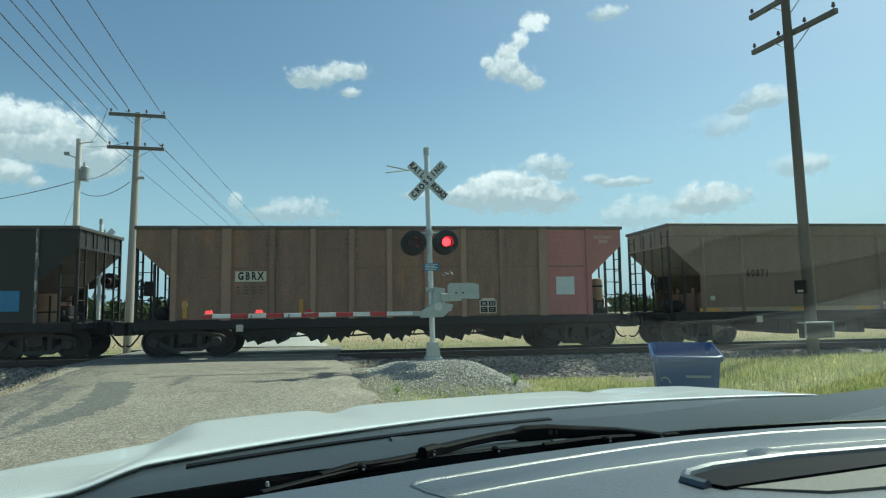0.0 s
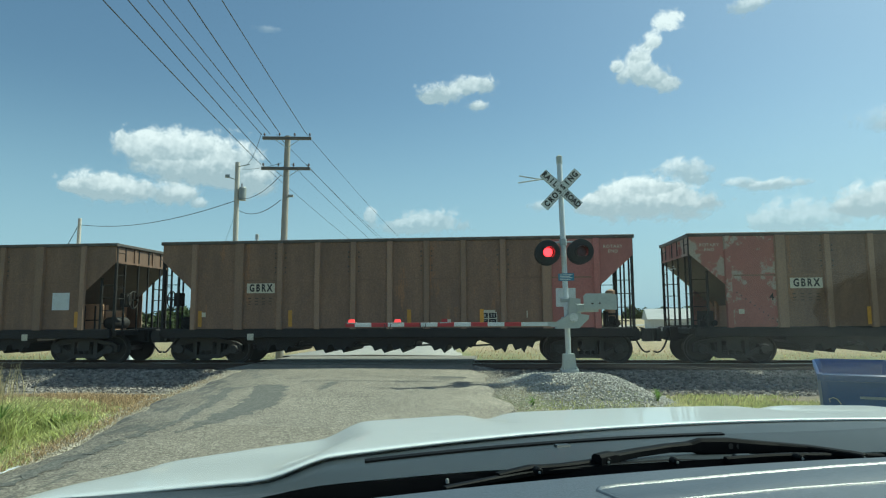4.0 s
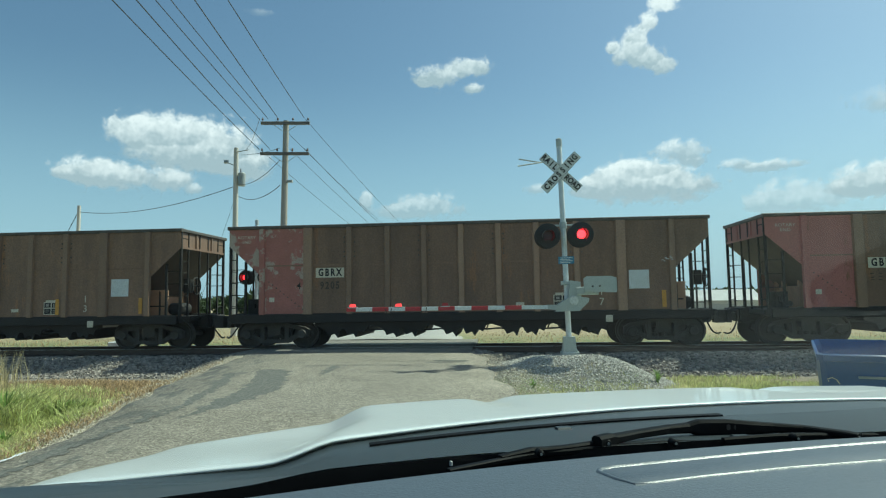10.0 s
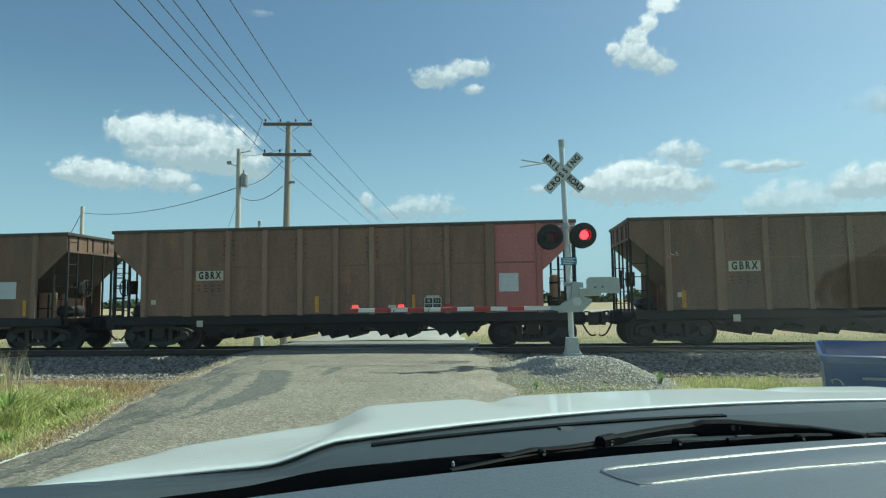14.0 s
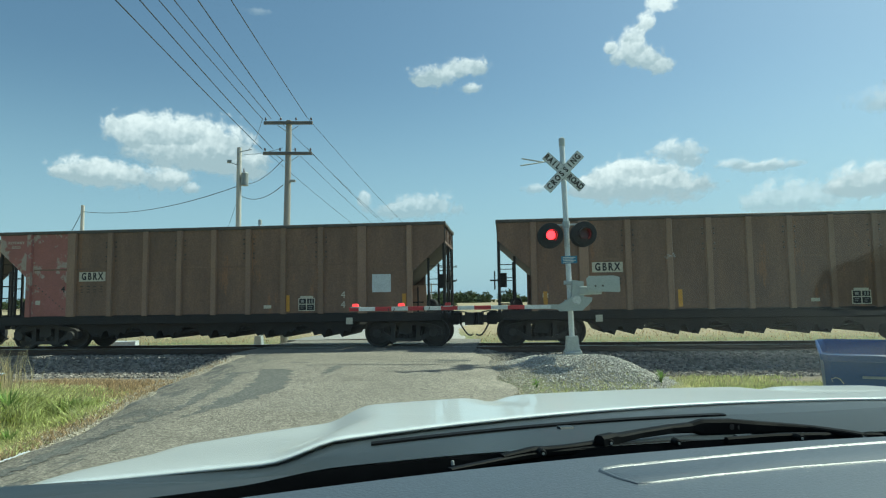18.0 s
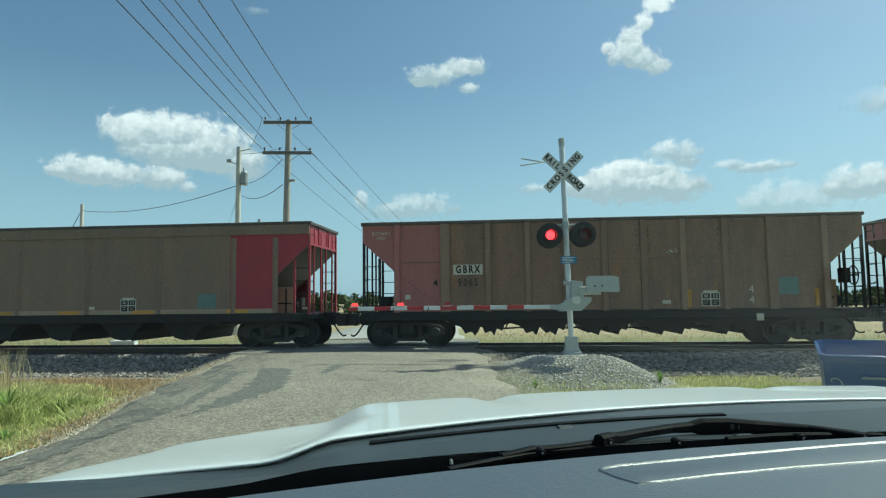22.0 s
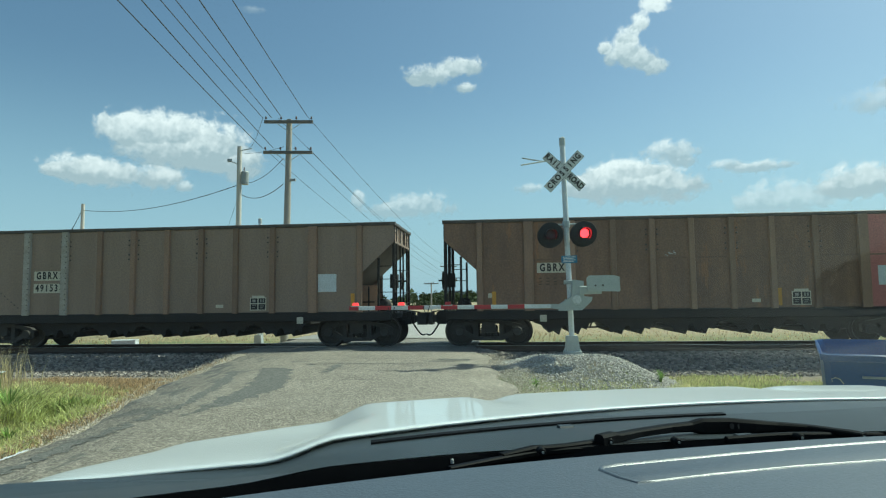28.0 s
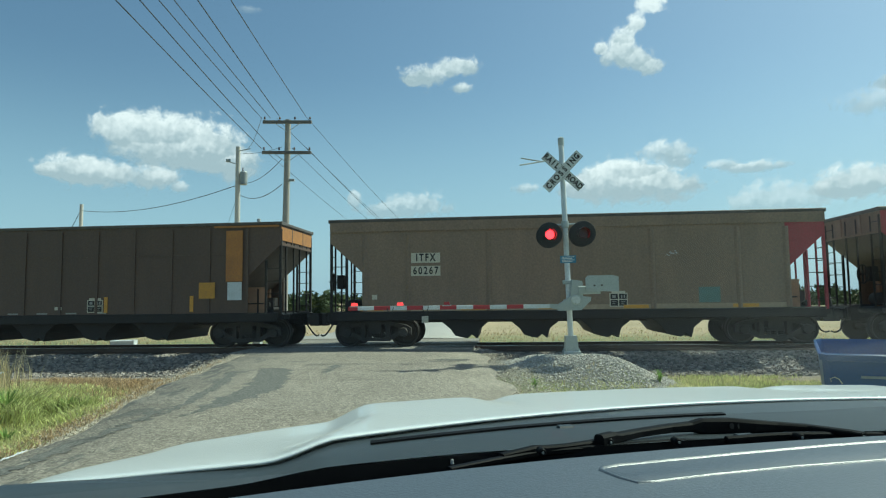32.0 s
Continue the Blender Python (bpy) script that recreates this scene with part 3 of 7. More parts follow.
def stones(name, n, place, size, material, label):
    """Loose broken stone, each one a small rough block."""
    rnd = np.random.default_rng(7 + n)
    base = np.array([(-1, -1, -1), (1, -1, -1), (1, 1, -1), (-1, 1, -1), (-1, -1, 1), (1, -1, 1), (1, 1, 1), (-1, 1, 1)], float)
    fb = np.array([(0, 3, 2, 1), (4, 5, 6, 7), (0, 1, 5, 4), (1, 2, 6, 5), (2, 3, 7, 6), (3, 0, 4, 7)])
    vs, fs = [], []
    k = 0
    while k < n:
        p = place(rnd)
        if p is None:
            continue
        r = size * rnd.uniform(0.5, 1.3)
        q = base * (rnd.uniform(0.45, 1.0, (8, 3))) * np.array([r, r * rnd.uniform(0.6, 1), r * rnd.uniform(0.5, 0.9)])
        a = rnd.uniform(0, 6.28)
        tl = rnd.uniform(-0.6, 0.6)
        rot = np.array([[math.cos(a), -math.sin(a), 0], [math.sin(a), math.cos(a), 0], [0, 0, 1]]) @ np.array([[1, 0, 0], [0, math.cos(tl), -math.sin(tl)], [0, math.sin(tl), math.cos(tl)]])
        vs.append(q @ rot.T + np.array(p))
        fs.append(fb + 8 * k)
        k += 1
    me = bpy.data.meshes.new(name)
    me.from_pydata(np.concatenate(vs).tolist(), [], np.concatenate(fs).tolist())
    me.materials.append(material)
    return tagged(new(name, me), label, "gravel", kind="stuff")


# ---- the train ----
HALF, WIDE, TOP, SILL, INNER = 7.29, 1.6, 3.86, 1.11, 6.25
PITCH = 16.2
RIBS = (-6.22, -4.75, -3.45, -2.26, -1.13, 0.0, 1.13, 2.26, 3.45, 4.75, 6.22)
AXLES = (-6.89, -5.11, 5.11, 6.89)
WHEEL_R = 0.457


def side_ring(a, b, top):
    """The outline of the side between a and b, cut off at the sloped ends."""
    def low(x):
        x = abs(x)
        return SILL if x <= INNER else 2.28 + (x - INNER) * 0.92
    xs = sorted({a, b, *[q for q in (-INNER - 1e-4, -INNER + 1e-4, INNER - 1e-4, INNER + 1e-4) if a < q < b]})
    return [(x, low(x)) for x in xs] + [(b, top), (a, top)]


def panels(s, a, b, y, proud, side, top=TOP):
    lo, hi = sorted((side * (y + proud), side * (y - 0.02)))
    s.prism(side_ring(a, b, top - 0.09), lo, hi, 1)


def make_slope(s, e, top=TOP):
    """The sloping floor at one end, with its upright end sheet."""
    t = 0.025
    x0, z0 = HALF - 0.02, 2.28 + (HALF - 0.02 - INNER) * 0.92
    x1, z1 = INNER - 1.25, 1.13
    ring = [(e * x0, z0), (e * x1, z1), (e * (x1 - 0.05), z1 + 0.02), (e * (x0 - t), z0 + t)]
    s.prism(ring, -WIDE + 0.025, WIDE - 0.025, 1)


def make_end_sheet(s, e, top=TOP):
    x0, z0 = HALF - 0.02, 2.28 + (HALF - 0.02 - INNER) * 0.92
    s.box(*sorted((e * x0, e * (x0 - 0.025))), -WIDE + 0.025, WIDE - 0.025, z0 + 0.003, top - 0.1)
    for y in (-0.55, 0.55):
        s.box(*sorted((e * (x0 + 0.035), e * x0)), y - 0.04, y + 0.04, z0 + 0.01, top - 0.12)
    s.box(*sorted((e * (x0 + 0.03), e * x0)), -WIDE + 0.05, WIDE - 0.05, z0 + 0.003, z0 + 0.07)


def make_chord(s, top=TOP, y=WIDE):
    for side in (-1, 1):
        s.box(-HALF - 0.05, HALF + 0.05, *sorted((side * (y + 0.05), side * (y - 0.09))), top - 0.11, top, 0.02)
    for e in (-1, 1):
        s.box(*sorted((e * (HALF + 0.05), e * (HALF - 0.09))), -y + 0.09, y - 0.09, top - 0.11, top - 0.004, 0.02)


def make_chute(s, teeth):
    """A discharge pocket that narrows downwards, with its gates."""
    s.prism([(-0.93, 0.99), (0.93, 0.99), (0.93, 0.74), (0.7, 0.68), (0.62, 0.5), (0.47, 0.57), (0.37, 0.36), (0.28, 0.5), (0.1, 0.43), (0.02, 0.62), (-0.1, 0.6), (-0.2, 0.35), (-0.3, 0.49), (-0.5, 0.42), (-0.62, 0.62), (-0.93, 0.72)] if teeth else
            [(-0.87, 0.99), (0.87, 0.99), (0.87, 0.9), (0.44, 0.55), (0.36, 0.26), (0.2, 0.38), (0.06, 0.27), (-0.1, 0.3), (-0.32, 0.36), (-0.46, 0.56), (-0.87, 0.9)], -1.38, 1.38, 1)


def make_wide_chute(s):
    """A broad pocket with a slanting foot and rounded shoulders."""
    s.prism([(-0.98, 0.99), (1.0, 0.99), (0.92, 0.84), (0.74, 0.78), (0.7, 0.62), (0.72, 0.36), (0.3, 0.36), (0.22, 0.41), (-0.3, 0.43), (-0.36, 0.47), (-0.74, 0.49), (-0.72, 0.66), (-0.78, 0.78), (-0.9, 0.83)], -1.38, 1.38, 1)
    for x in (-0.45, 0.05, 0.5):
        s.box(x - 0.03, x + 0.03, -1.43, -1.38, 0.45, 0.9)


def make_truck_frame(s):
    """A cast side frame with journal boxes and an opening for the springs."""
    s.prism([(-1.14, 0.58), (-0.98, 0.68), (-0.35, 0.8), (0.35, 0.8), (0.98, 0.68), (1.14, 0.58), (1.0, 0.53), (0.88, 0.58), (0.3, 0.69), (-0.3, 0.69), (-0.88, 0.58), (-1.0, 0.53)], -0.08, 0.08, 1)
    s.prism([(-0.88, 0.42), (-0.44, 0.18), (0.44, 0.18), (0.88, 0.42), (0.76, 0.52), (0.37, 0.29), (-0.37, 0.29), (-0.76, 0.52)], -0.075, 0.075, 1)
    for x in (-0.93, 0.93):
        s.box(x - 0.2, x + 0.2, -0.09, 0.09, 0.36, 0.6, 0.03)
    for x in (-0.89, 0.89):
        s.turned([(0.13, -0.16), (0.15, -0.12), (0.15, 0.12)], (x, 0, WHEEL_R), 1, 12)
    s.box(-0.46, -0.33, -0.1, 0.1, 0.26, 0.72)
    s.box(0.33, 0.46, -0.1, 0.1, 0.26, 0.72)


def make_spring(s):
    for x in (0.0,):
        pts = [(x + 0.08 * math.cos(a * 1.05), 0.08 * math.sin(a * 1.05), 0.26 + a * 0.0085) for a in range(0, 36)]
        s.tube(pts, 0.018, 5)


def make_wheelset(s):
    """Two flanged wheels on an axle, about the axle's centre."""
    s.turned([(0.08, -0.95), (0.08, 0.95)], (0, 0, 0), 1, 10)
    for e in (-1, 1):
        s.turned([(0.1, e * 0.86), (0.14, e * 0.8), (0.36, e * 0.77), (0.4, e * 0.825), (0.45, e * 0.825), (0.457, e * 0.72), (0.485, e * 0.7), (0.485, e * 0.675), (0.38, e * 0.68), (0.14, e * 0.7), (0.1, e * 0.66)], (0, 0, 0), 1, 32)
        for k in range(5):
            a = k * 1.2566
            s.box(0.25 * math.cos(a) - 0.03, 0.25 * math.cos(a) + 0.03, *sorted((e * 0.77, e * 0.8)), 0.25 * math.sin(a) - 0.03, 0.25 * math.sin(a) + 0.03)


def rung_set(s, x0, x1, y0, y1, z0, z1, n):
    for i in range(n):
        z = z0 + (z1 - z0) * i / (n - 1)
        s.tube([(x0, y0, z), (x1, y1, z)], 0.013, 6)


def make_hose(s, e):
    pts = [(e * (7.62 + 0.42 * t), 0.12 * math.sin(t * 3.1), 0.72 - 0.42 * math.sin(t * math.pi * 0.62)) for t in [i / 10 for i in range(11)]]
    s.tube(pts, 0.028, 6)


def make_aci(s):
    s.box(-0.26, 0.26, -0.004, 0.004, -0.2, 0.2)
    s.box(-0.2, 0.2, 0.0, 0.003, 0.2, 0.26)


def make_grid(s):
    """The dark field inside the frame, cut by a cross bar and glyph bars."""
    for x0, x1, z0, z1 in ((-0.235, -0.02, 0.025, 0.175), (0.015, 0.235, 0.025, 0.175), (-0.235, -0.02, -0.175, -0.005), (0.015, 0.235, -0.175, -0.005)):
        s.box(x0, x1, -0.007, -0.004, z0, z1)


def make_glyphs(s):
    for x0, x1, z0, z1 in ((-0.18, -0.08, 0.06, 0.14), (0.07, 0.11, 0.05, 0.15), (0.15, 0.19, 0.05, 0.15), (-0.19, -0.07, -0.06, -0.04), (-0.19, -0.1, -0.12, -0.1), (0.06, 0.19, -0.07, -0.05), (0.06, 0.16, -0.13, -0.11)):
        s.box(x0, x1, -0.009, -0.007, z0, z1)


M_FADEWHITE = mat("worn_white_print", (0.34, 0.33, 0.3), 0.6, bump=0)
M_TANPLATE = mat("tan_plate", (0.4, 0.31, 0.22), 0.6, col2=(0.3, 0.22, 0.15), scale=5)
WHEELSETS, CARS = [], []
P, Q = (M_PINK, 2.42), (M_PATCH, 2.42)


def plate(parent, name, x, z, w, h, material, label="", y=WIDE + 0.012):
    return part(name, kept("%s_%.2f_%.2f" % (name, w, h), material, lambda s: s.box(-w / 2, w / 2, -0.004, 0.004, -h / 2, h / 2)), parent, pose(x, -y, z), label)


def hopper_car(label, style="rib", body=M_BROWN, left=None, right=None, mark="", number="", plated=True, white=None, chalk="", strips=(), brake=-1, teal=None, rib=None, pale=(), numplate=False, scrawl=None, broad=True):
    """One open-top coal hopper; x runs along it, the rail's top is z = 0."""
    car = thing("hopper_car", label, "rail car", group="hopper cars of the coal train")
    CARS.append(car)
    high = TOP + (0.0 if style == "rib" else 0.1)
    hk = "" if style == "rib" else "_high"
    rib_m = rib or (M_OLIVE if style == "smooth" else M_RIB)
    for side in (-1, 1):
        part("side_sheet", kept("side_sheet%d" % side + hk, body, lambda s: panels(s, -HALF, HALF, WIDE, 0, side, high)), car)
    for e, m, name in ((-1, left, "left"), (1, right, "right")):
        if m:
            paint, reach = m
            a, b = sorted((e * (HALF - 0.004), e * (HALF - reach)))
            for side in (-1, 1):
                part("end_panel", kept("end_panel%.2f_%d_%d" % (reach, e, side) + hk, paint, lambda s: panels(s, a, b, WIDE, 0.006, side, high)), car, label="faded red end panel" if paint in (M_PINK, M_PATCH) else "painted end panel")
        # dark on every car: the shade under the slope is painted in
        part("slope_sheet", kept("slope%d" % e + hk, M_SLOPESHADE, lambda s: make_slope(s, e, high)), car, label="sloping floor of the hopper's end, underside shade painted dark")
        part("end_sheet", kept("end_sheet%d" % e + hk, m[0] if m and (m[1] > 1.5 or e > 0) else body, lambda s: make_end_sheet(s, e, high)), car)
    part("top_chord", kept("top_chord" + hk, M_CHORD, lambda s: make_chord(s, high)), car, label="dark rim along the top")
    if style == "rib":
        me = kept("rib", rib_m, lambda s: s.prism([(-0.075, -0.075), (0.075, -0.075), (0.1, 0.0), (-0.1, 0.0)] if rib_m is not M_WHITERIB else [(-0.03, -0.06), (0.03, -0.06), (0.04, 0.0), (-0.04, 0.0)], SILL - 0.02, TOP - 0.1, 2))
        mw = kept("rib_wide", rib_m, lambda s: s.prism([(-0.13, -0.09), (0.13, -0.09), (0.15, 0.0), (-0.15, 0.0)] if rib_m is not M_WHITERIB else [(-0.03, -0.06), (0.03, -0.06), (0.04, 0.0), (-0.04, 0.0)], SILL - 0.02, TOP - 0.1, 2))
        mp = kept("rib_pale", M_RIBPALE, lambda s: s.prism([(-0.1, -0.08), (0.1, -0.08), (0.12, 0.0), (-0.12, 0.0)], SILL - 0.02, TOP - 0.1, 2))
        for i, x in enumerate(RIBS):
            q = mp if i in pale else (mw if abs(abs(x) - 4.75) < 0.1 else me)
            if abs(x) > 6 and (left if x < 0 else right):
                q = kept("rib", (left if x < 0 else right)[0], lambda s: s.prism([(-0.075, -0.075), (0.075, -0.075), (0.1, 0.0), (-0.1, 0.0)], SILL - 0.02, TOP - 0.1, 2))
            rb = part("rib", q, car, pose(x, -WIDE - 0.004, 0))
            if i in pale:
                rr = kept("rib_rivets", M_CHORD, lambda s: [s.turned([(0.022, 0.0), (0.014, -0.012)], (dx, -0.004 if abs(dx) > 0.13 else -0.08, 1.25 + 0.17 * k), 1, 6) for dx in (-0.16, 0.07) for k in range(15)])
                tagged(part("rivet_row", rr, rb), kind="stuff")
            part("rib", q, car, pose(x, WIDE + 0.004, 0, 0, 0, 180))
        if body is not M_BLACK:
            for k in range(len(RIBS) - 1):
                a, b = RIBS[k] + 0.15, RIBS[k + 1] - 0.15
                part("seam", kept("seam_%.2f" % (b - a), body, lambda s: s.box(-(b - a) / 2, (b - a) / 2, -0.012, 0.0, -0.02, 0.02)), car, pose((a + b) / 2, -WIDE - 0.006, 2.6))
        rv = kept("rivets", M_CHORD, lambda s: [s.turned([(0.03, 0.0), (0.02, -0.016)], (dx, 0, z), 1, 6) for dx in (-0.16, 0.16) for z in (2.85, 3.0, 3.3, 3.45)])
        for x in RIBS[2:9:2]:
            tagged(part("rivet_row", rv, car, pose(x, -WIDE - 0.002, 0)), kind="stuff")
        if left:
            rd = kept("rivet_diagonal", M_CHORD, lambda s: [s.turned([(0.024, 0.0), (0.016, -0.012)], (-6.0 + 0.12 * k, 0, 2.1 - 0.095 * k), 1, 6) for k in range(10)])
            tagged(part("rivet_row", rd, car, pose(0, -WIDE - 0.008, 0)), kind="stuff")
    elif style == "seam":
        me = kept("rib_thin", rib_m, lambda s: s.box(-0.04, 0.04, -0.035, 0.0, SILL, TOP - 0.1))
        for i in range(11):
            for y, a in ((-WIDE, 0), (WIDE, 180)):
                part("rib", me, car, pose(-6.22 + i * 1.244, y * 1.0025, 0, 0, 0, a))
        part("seam", kept("seam", rib_m, lambda s: s.box(-6.2, 6.2, -0.018, 0.0, 2.95, 3.0)), car, pose(0, -WIDE - 0.003, 0))
    else:
        me = kept("rib_flat", rib_m, lambda s: s.prism([(-0.02, -0.05), (0.02, -0.05), (0.09, 0.0), (-0.09, 0.0)], SILL, TOP - 0.4, 2))
        for x in (-6.2, -4.85, -2.4, 0.0, 2.4, 4.85, 6.2):
            for y, a in ((-WIDE, 0), (WIDE, 180)):
                part("rib", me, car, pose(x, y * 1.0025, 0, 0, 0, a))
        part("sill_band", kept("sill_band", M_TANPLATE, lambda s: s.box(-6.2, 6.2, -0.012, 0.0, SILL, SILL + 0.14)), car, pose(0, -WIDE - 0.001, 0), label="pale worn strip along the sill")
        part("top_band", kept("top_band", body, lambda s: s.prism(side_ring(-HALF, HALF, high - 0.1)[-2:] + [(-HALF, high - 0.4), (HALF, high - 0.4)], -WIDE - 0.05, -WIDE, 1)), car)
        for x in (-6.0, -2.9, -0.6, 1.9, 5.0):
            plate(car, "sill_mark", x, SILL + 0.07, 0.72, 0.1, M_YELLOW, "yellow reflective strip", WIDE + 0.018)
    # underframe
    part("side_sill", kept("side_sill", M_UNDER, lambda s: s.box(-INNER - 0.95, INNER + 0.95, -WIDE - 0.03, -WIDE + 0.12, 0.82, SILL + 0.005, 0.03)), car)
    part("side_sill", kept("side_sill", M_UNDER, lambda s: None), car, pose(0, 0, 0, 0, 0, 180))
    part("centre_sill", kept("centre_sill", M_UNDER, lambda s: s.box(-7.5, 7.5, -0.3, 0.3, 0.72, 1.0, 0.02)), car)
    teeth = style == "rib"
    n_ch = 5 if teeth else 4
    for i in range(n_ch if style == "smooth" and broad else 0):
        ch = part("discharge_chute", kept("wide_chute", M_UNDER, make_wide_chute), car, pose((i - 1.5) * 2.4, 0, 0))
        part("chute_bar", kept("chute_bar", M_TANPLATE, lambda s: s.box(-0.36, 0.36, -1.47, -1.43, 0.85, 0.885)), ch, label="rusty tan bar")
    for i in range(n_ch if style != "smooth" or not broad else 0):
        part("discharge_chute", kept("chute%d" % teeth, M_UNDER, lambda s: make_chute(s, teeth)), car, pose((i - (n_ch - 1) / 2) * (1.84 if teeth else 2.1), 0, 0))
    if teeth:
        for i in range(4):
            part("gate_linkage", kept("linkage", M_UNDER, lambda s: s.tube([(-0.75, -1.3, 0.62), (-0.2, -1.3, 0.57), (0.25, -1.3, 0.6), (0.75, -1.3, 0.52)], 0.03, 6).tube([(-0.2, -1.3, 0.57), (-0.1, -1.3, 0.8)], 0.025, 6)), car, pose(-2.76 + i * 1.84, 0, 0))
    for e in (-1, 1):
        turn = pose(0, 0, 0, 0, 0, 0 if e > 0 else 180)
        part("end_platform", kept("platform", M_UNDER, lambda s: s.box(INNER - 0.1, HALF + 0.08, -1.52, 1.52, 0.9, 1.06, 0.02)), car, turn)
        paint = (right if e > 0 else left)
        pm = paint[0] if paint and e > 0 and paint[0] in (M_RED, M_ORANGE) else M_UNDER
        post = kept("end_post", pm, lambda s: s.box(-0.04, 0.04, -0.04, 0.04, 1.05, TOP - 0.12, 0.01))
        thin = kept("end_stile", pm, lambda s: s.box(-0.025, 0.025, -0.025, 0.025, 1.05, TOP - 0.12, 0.006))
        for y, q in ((-1.53, post), (1.53, post), (-1.06, thin), (1.06, thin), (-0.3, thin), (0.3, thin)):
            part("end_post", q, car, pose(e * (HALF - 0.02), e * y, 0))
        short = kept("end_stay", pm, lambda s: s.box(-0.035, 0.035, -0.035, 0.035, 1.05, 2.75, 0.008))
        for y in (-1.5, 1.5):
            part("end_stay", short, car, pose(e * (HALF - 0.5), y, 0))
        across = kept("rung_across", M_UNDER, lambda s: s.tube([(0, -0.235, 0), (0, 0.235, 0)], 0.014, 6))
        along = kept("rung_along", M_UNDER, lambda s: s.tube([(-0.24, 0, 0), (0.24, 0, 0)], 0.014, 6))
        for i in range(7):
            for y in (-1.295, 1.295):
                part("rung", across, car, pose(e * (HALF - 0.02), y, 1.35 + i * (TOP - 1.65) / 6))
        for i in range(4):
            for y in (-1.52, 1.52):
                part("rung", along, car, pose(e * (HALF - 0.26), y, 1.3 + 0.4 * i))
        part("end_brace", kept("brace", M_TANEND, lambda s: (s.box(5.75, 5.85, -1.45, -1.3, 1.05, 2.1, 0.01), s.box(5.75, 5.85, -0.9, -0.75, 1.05, 2.1, 0.01), s.box(5.75, 5.85, 0.2, 0.35, 1.05, 2.1, 0.01), s.box(5.75, 5.85, 1.3, 1.45, 1.05, 2.1, 0.01), s.box(5.7, 5.75, -1.45, 1.45, 1.05, 1.75))), car, turn, "tan bracing under the slope")
        part("coupler", kept("coupler", M_TRUCK, lambda s: s.box(7.3, 7.86, -0.11, 0.11, 0.72, 0.96, 0.03).prism([(7.8, -0.2), (8.1, -0.22), (8.16, -0.02), (7.98, 0.02), (7.96, 0.16), (7.84, 0.18)], 0.64, 1.04, 2)), car, turn)
        part("draft_gear", kept("draft_gear", M_UNDER, lambda s: s.box(7.36, 7.62, -0.34, 0.34, 0.66, 1.1, 0.03).box(7.62, 7.7, -0.2, 0.2, 0.68, 1.04, 0.02)), car, turn)
        part("uncoupling_lever", kept("uncoupling_lever", M_UNDER, lambda s: s.tube([(7.5, -1.4, 0.86), (7.52, -1.3, 1.06), (7.66, -0.4, 1.08), (7.86, -0.12, 1.05), (7.92, 0.0, 0.98)], 0.02, 6)), car, turn)
        part("brake_hose", kept("hose", M_BLACKP, lambda s: make_hose(s, 1), True), car, turn)
        # bogie
        bog = part("bogie", kept("bolster", M_TRUCK, lambda s: s.box(-0.2, 0.2, -1.1, 1.1, 0.42, 0.72, 0.03)), car, pose(e * 6.0, 0, 0), "dark cast bogie with two axles")
        fr = kept("side_frame", M_TRUCK, make_truck_frame)
        sp = kept("spring", M_TRUCK, make_spring)
        for y in (-0.99, 0.99):
            part("side_frame", fr, bog, pose(0, y, 0, 0, 0, 0 if y < 0 else 180))
            for sx in (-0.2, 0.0, 0.2):
                part("spring", sp, bog, pose(sx, y, 0))
        for x in (-0.89, 0.89):
            w = part("wheelset", kept("wheelset", M_WHEEL, make_wheelset, True), bog, pose(x, 0, WHEEL_R), "steel wheels on an axle")
            WHEELSETS.append((w, x))
    if right and right[0] is M_PINK:
        tk = part("air_tank", kept("air_tank", M_TANEND, lambda s: s.turned([(0.04, -0.5), (0.14, -0.46), (0.17, -0.38), (0.17, 0.38), (0.14, 0.46), (0.04, 0.5)], (6.72, -0.95, 1.75), 2, 16), True), car, label="upright tan air tank under the slope")
        part("tank_strap", kept("tank_strap", M_UNDER, lambda s: (s.turned([(0.178, -0.03), (0.178, 0.03)], (6.72, -0.95, 1.98), 2, 16), s.turned([(0.178, -0.03), (0.178, 0.03)], (6.72, -0.95, 1.5), 2, 16))), tk)
    elif style != "smooth" or right:
        sp = part("end_plate", kept("end_plate", M_TANEND, lambda s: (s.box(5.72, 6.68, -1.2, -1.16, 1.06, 1.92), s.box(5.72, 6.68, -1.24, -1.2, 1.86, 1.92))), car, label="rusty tan plate under the slope")
        part("plate_rib", kept("plate_rib", M_UNDER, lambda s: (s.box(6.02, 6.08, -1.26, -1.2, 1.06, 1.9), s.box(6.4, 6.44, -1.24, -1.2, 1.06, 1.9), s.box(5.8, 6.6, -1.23, -1.2, 1.38, 1.42))), sp)
    # brake gear on one end
    bx = brake * (HALF + 0.12)
    part("brake_wheel", kept("brake_wheel", M_UNDER, lambda s: (s.tube([(0, 0.28 * math.cos(a * 0.393), 0.28 * math.sin(a * 0.393)) for a in range(17)], 0.02, 6), s.box(-0.02, 0.02, -0.27, 0.27, -0.02, 0.02), s.box(-0.02, 0.02, -0.02, 0.02, -0.27, 0.27), s.tube([(-0.15, 0, 0), (0.15, 0, 0)], 0.03, 6)), True), car, pose(bx, -0.75, 2.05))
    part("brake_housing", kept("brake_box", M_UNDER, lambda s: s.box(-0.12, 0.12, -0.16, 0.16, -0.22, 0.22, 0.03)), car, pose(brake * (HALF - 0.14), -0.75, 2.05))
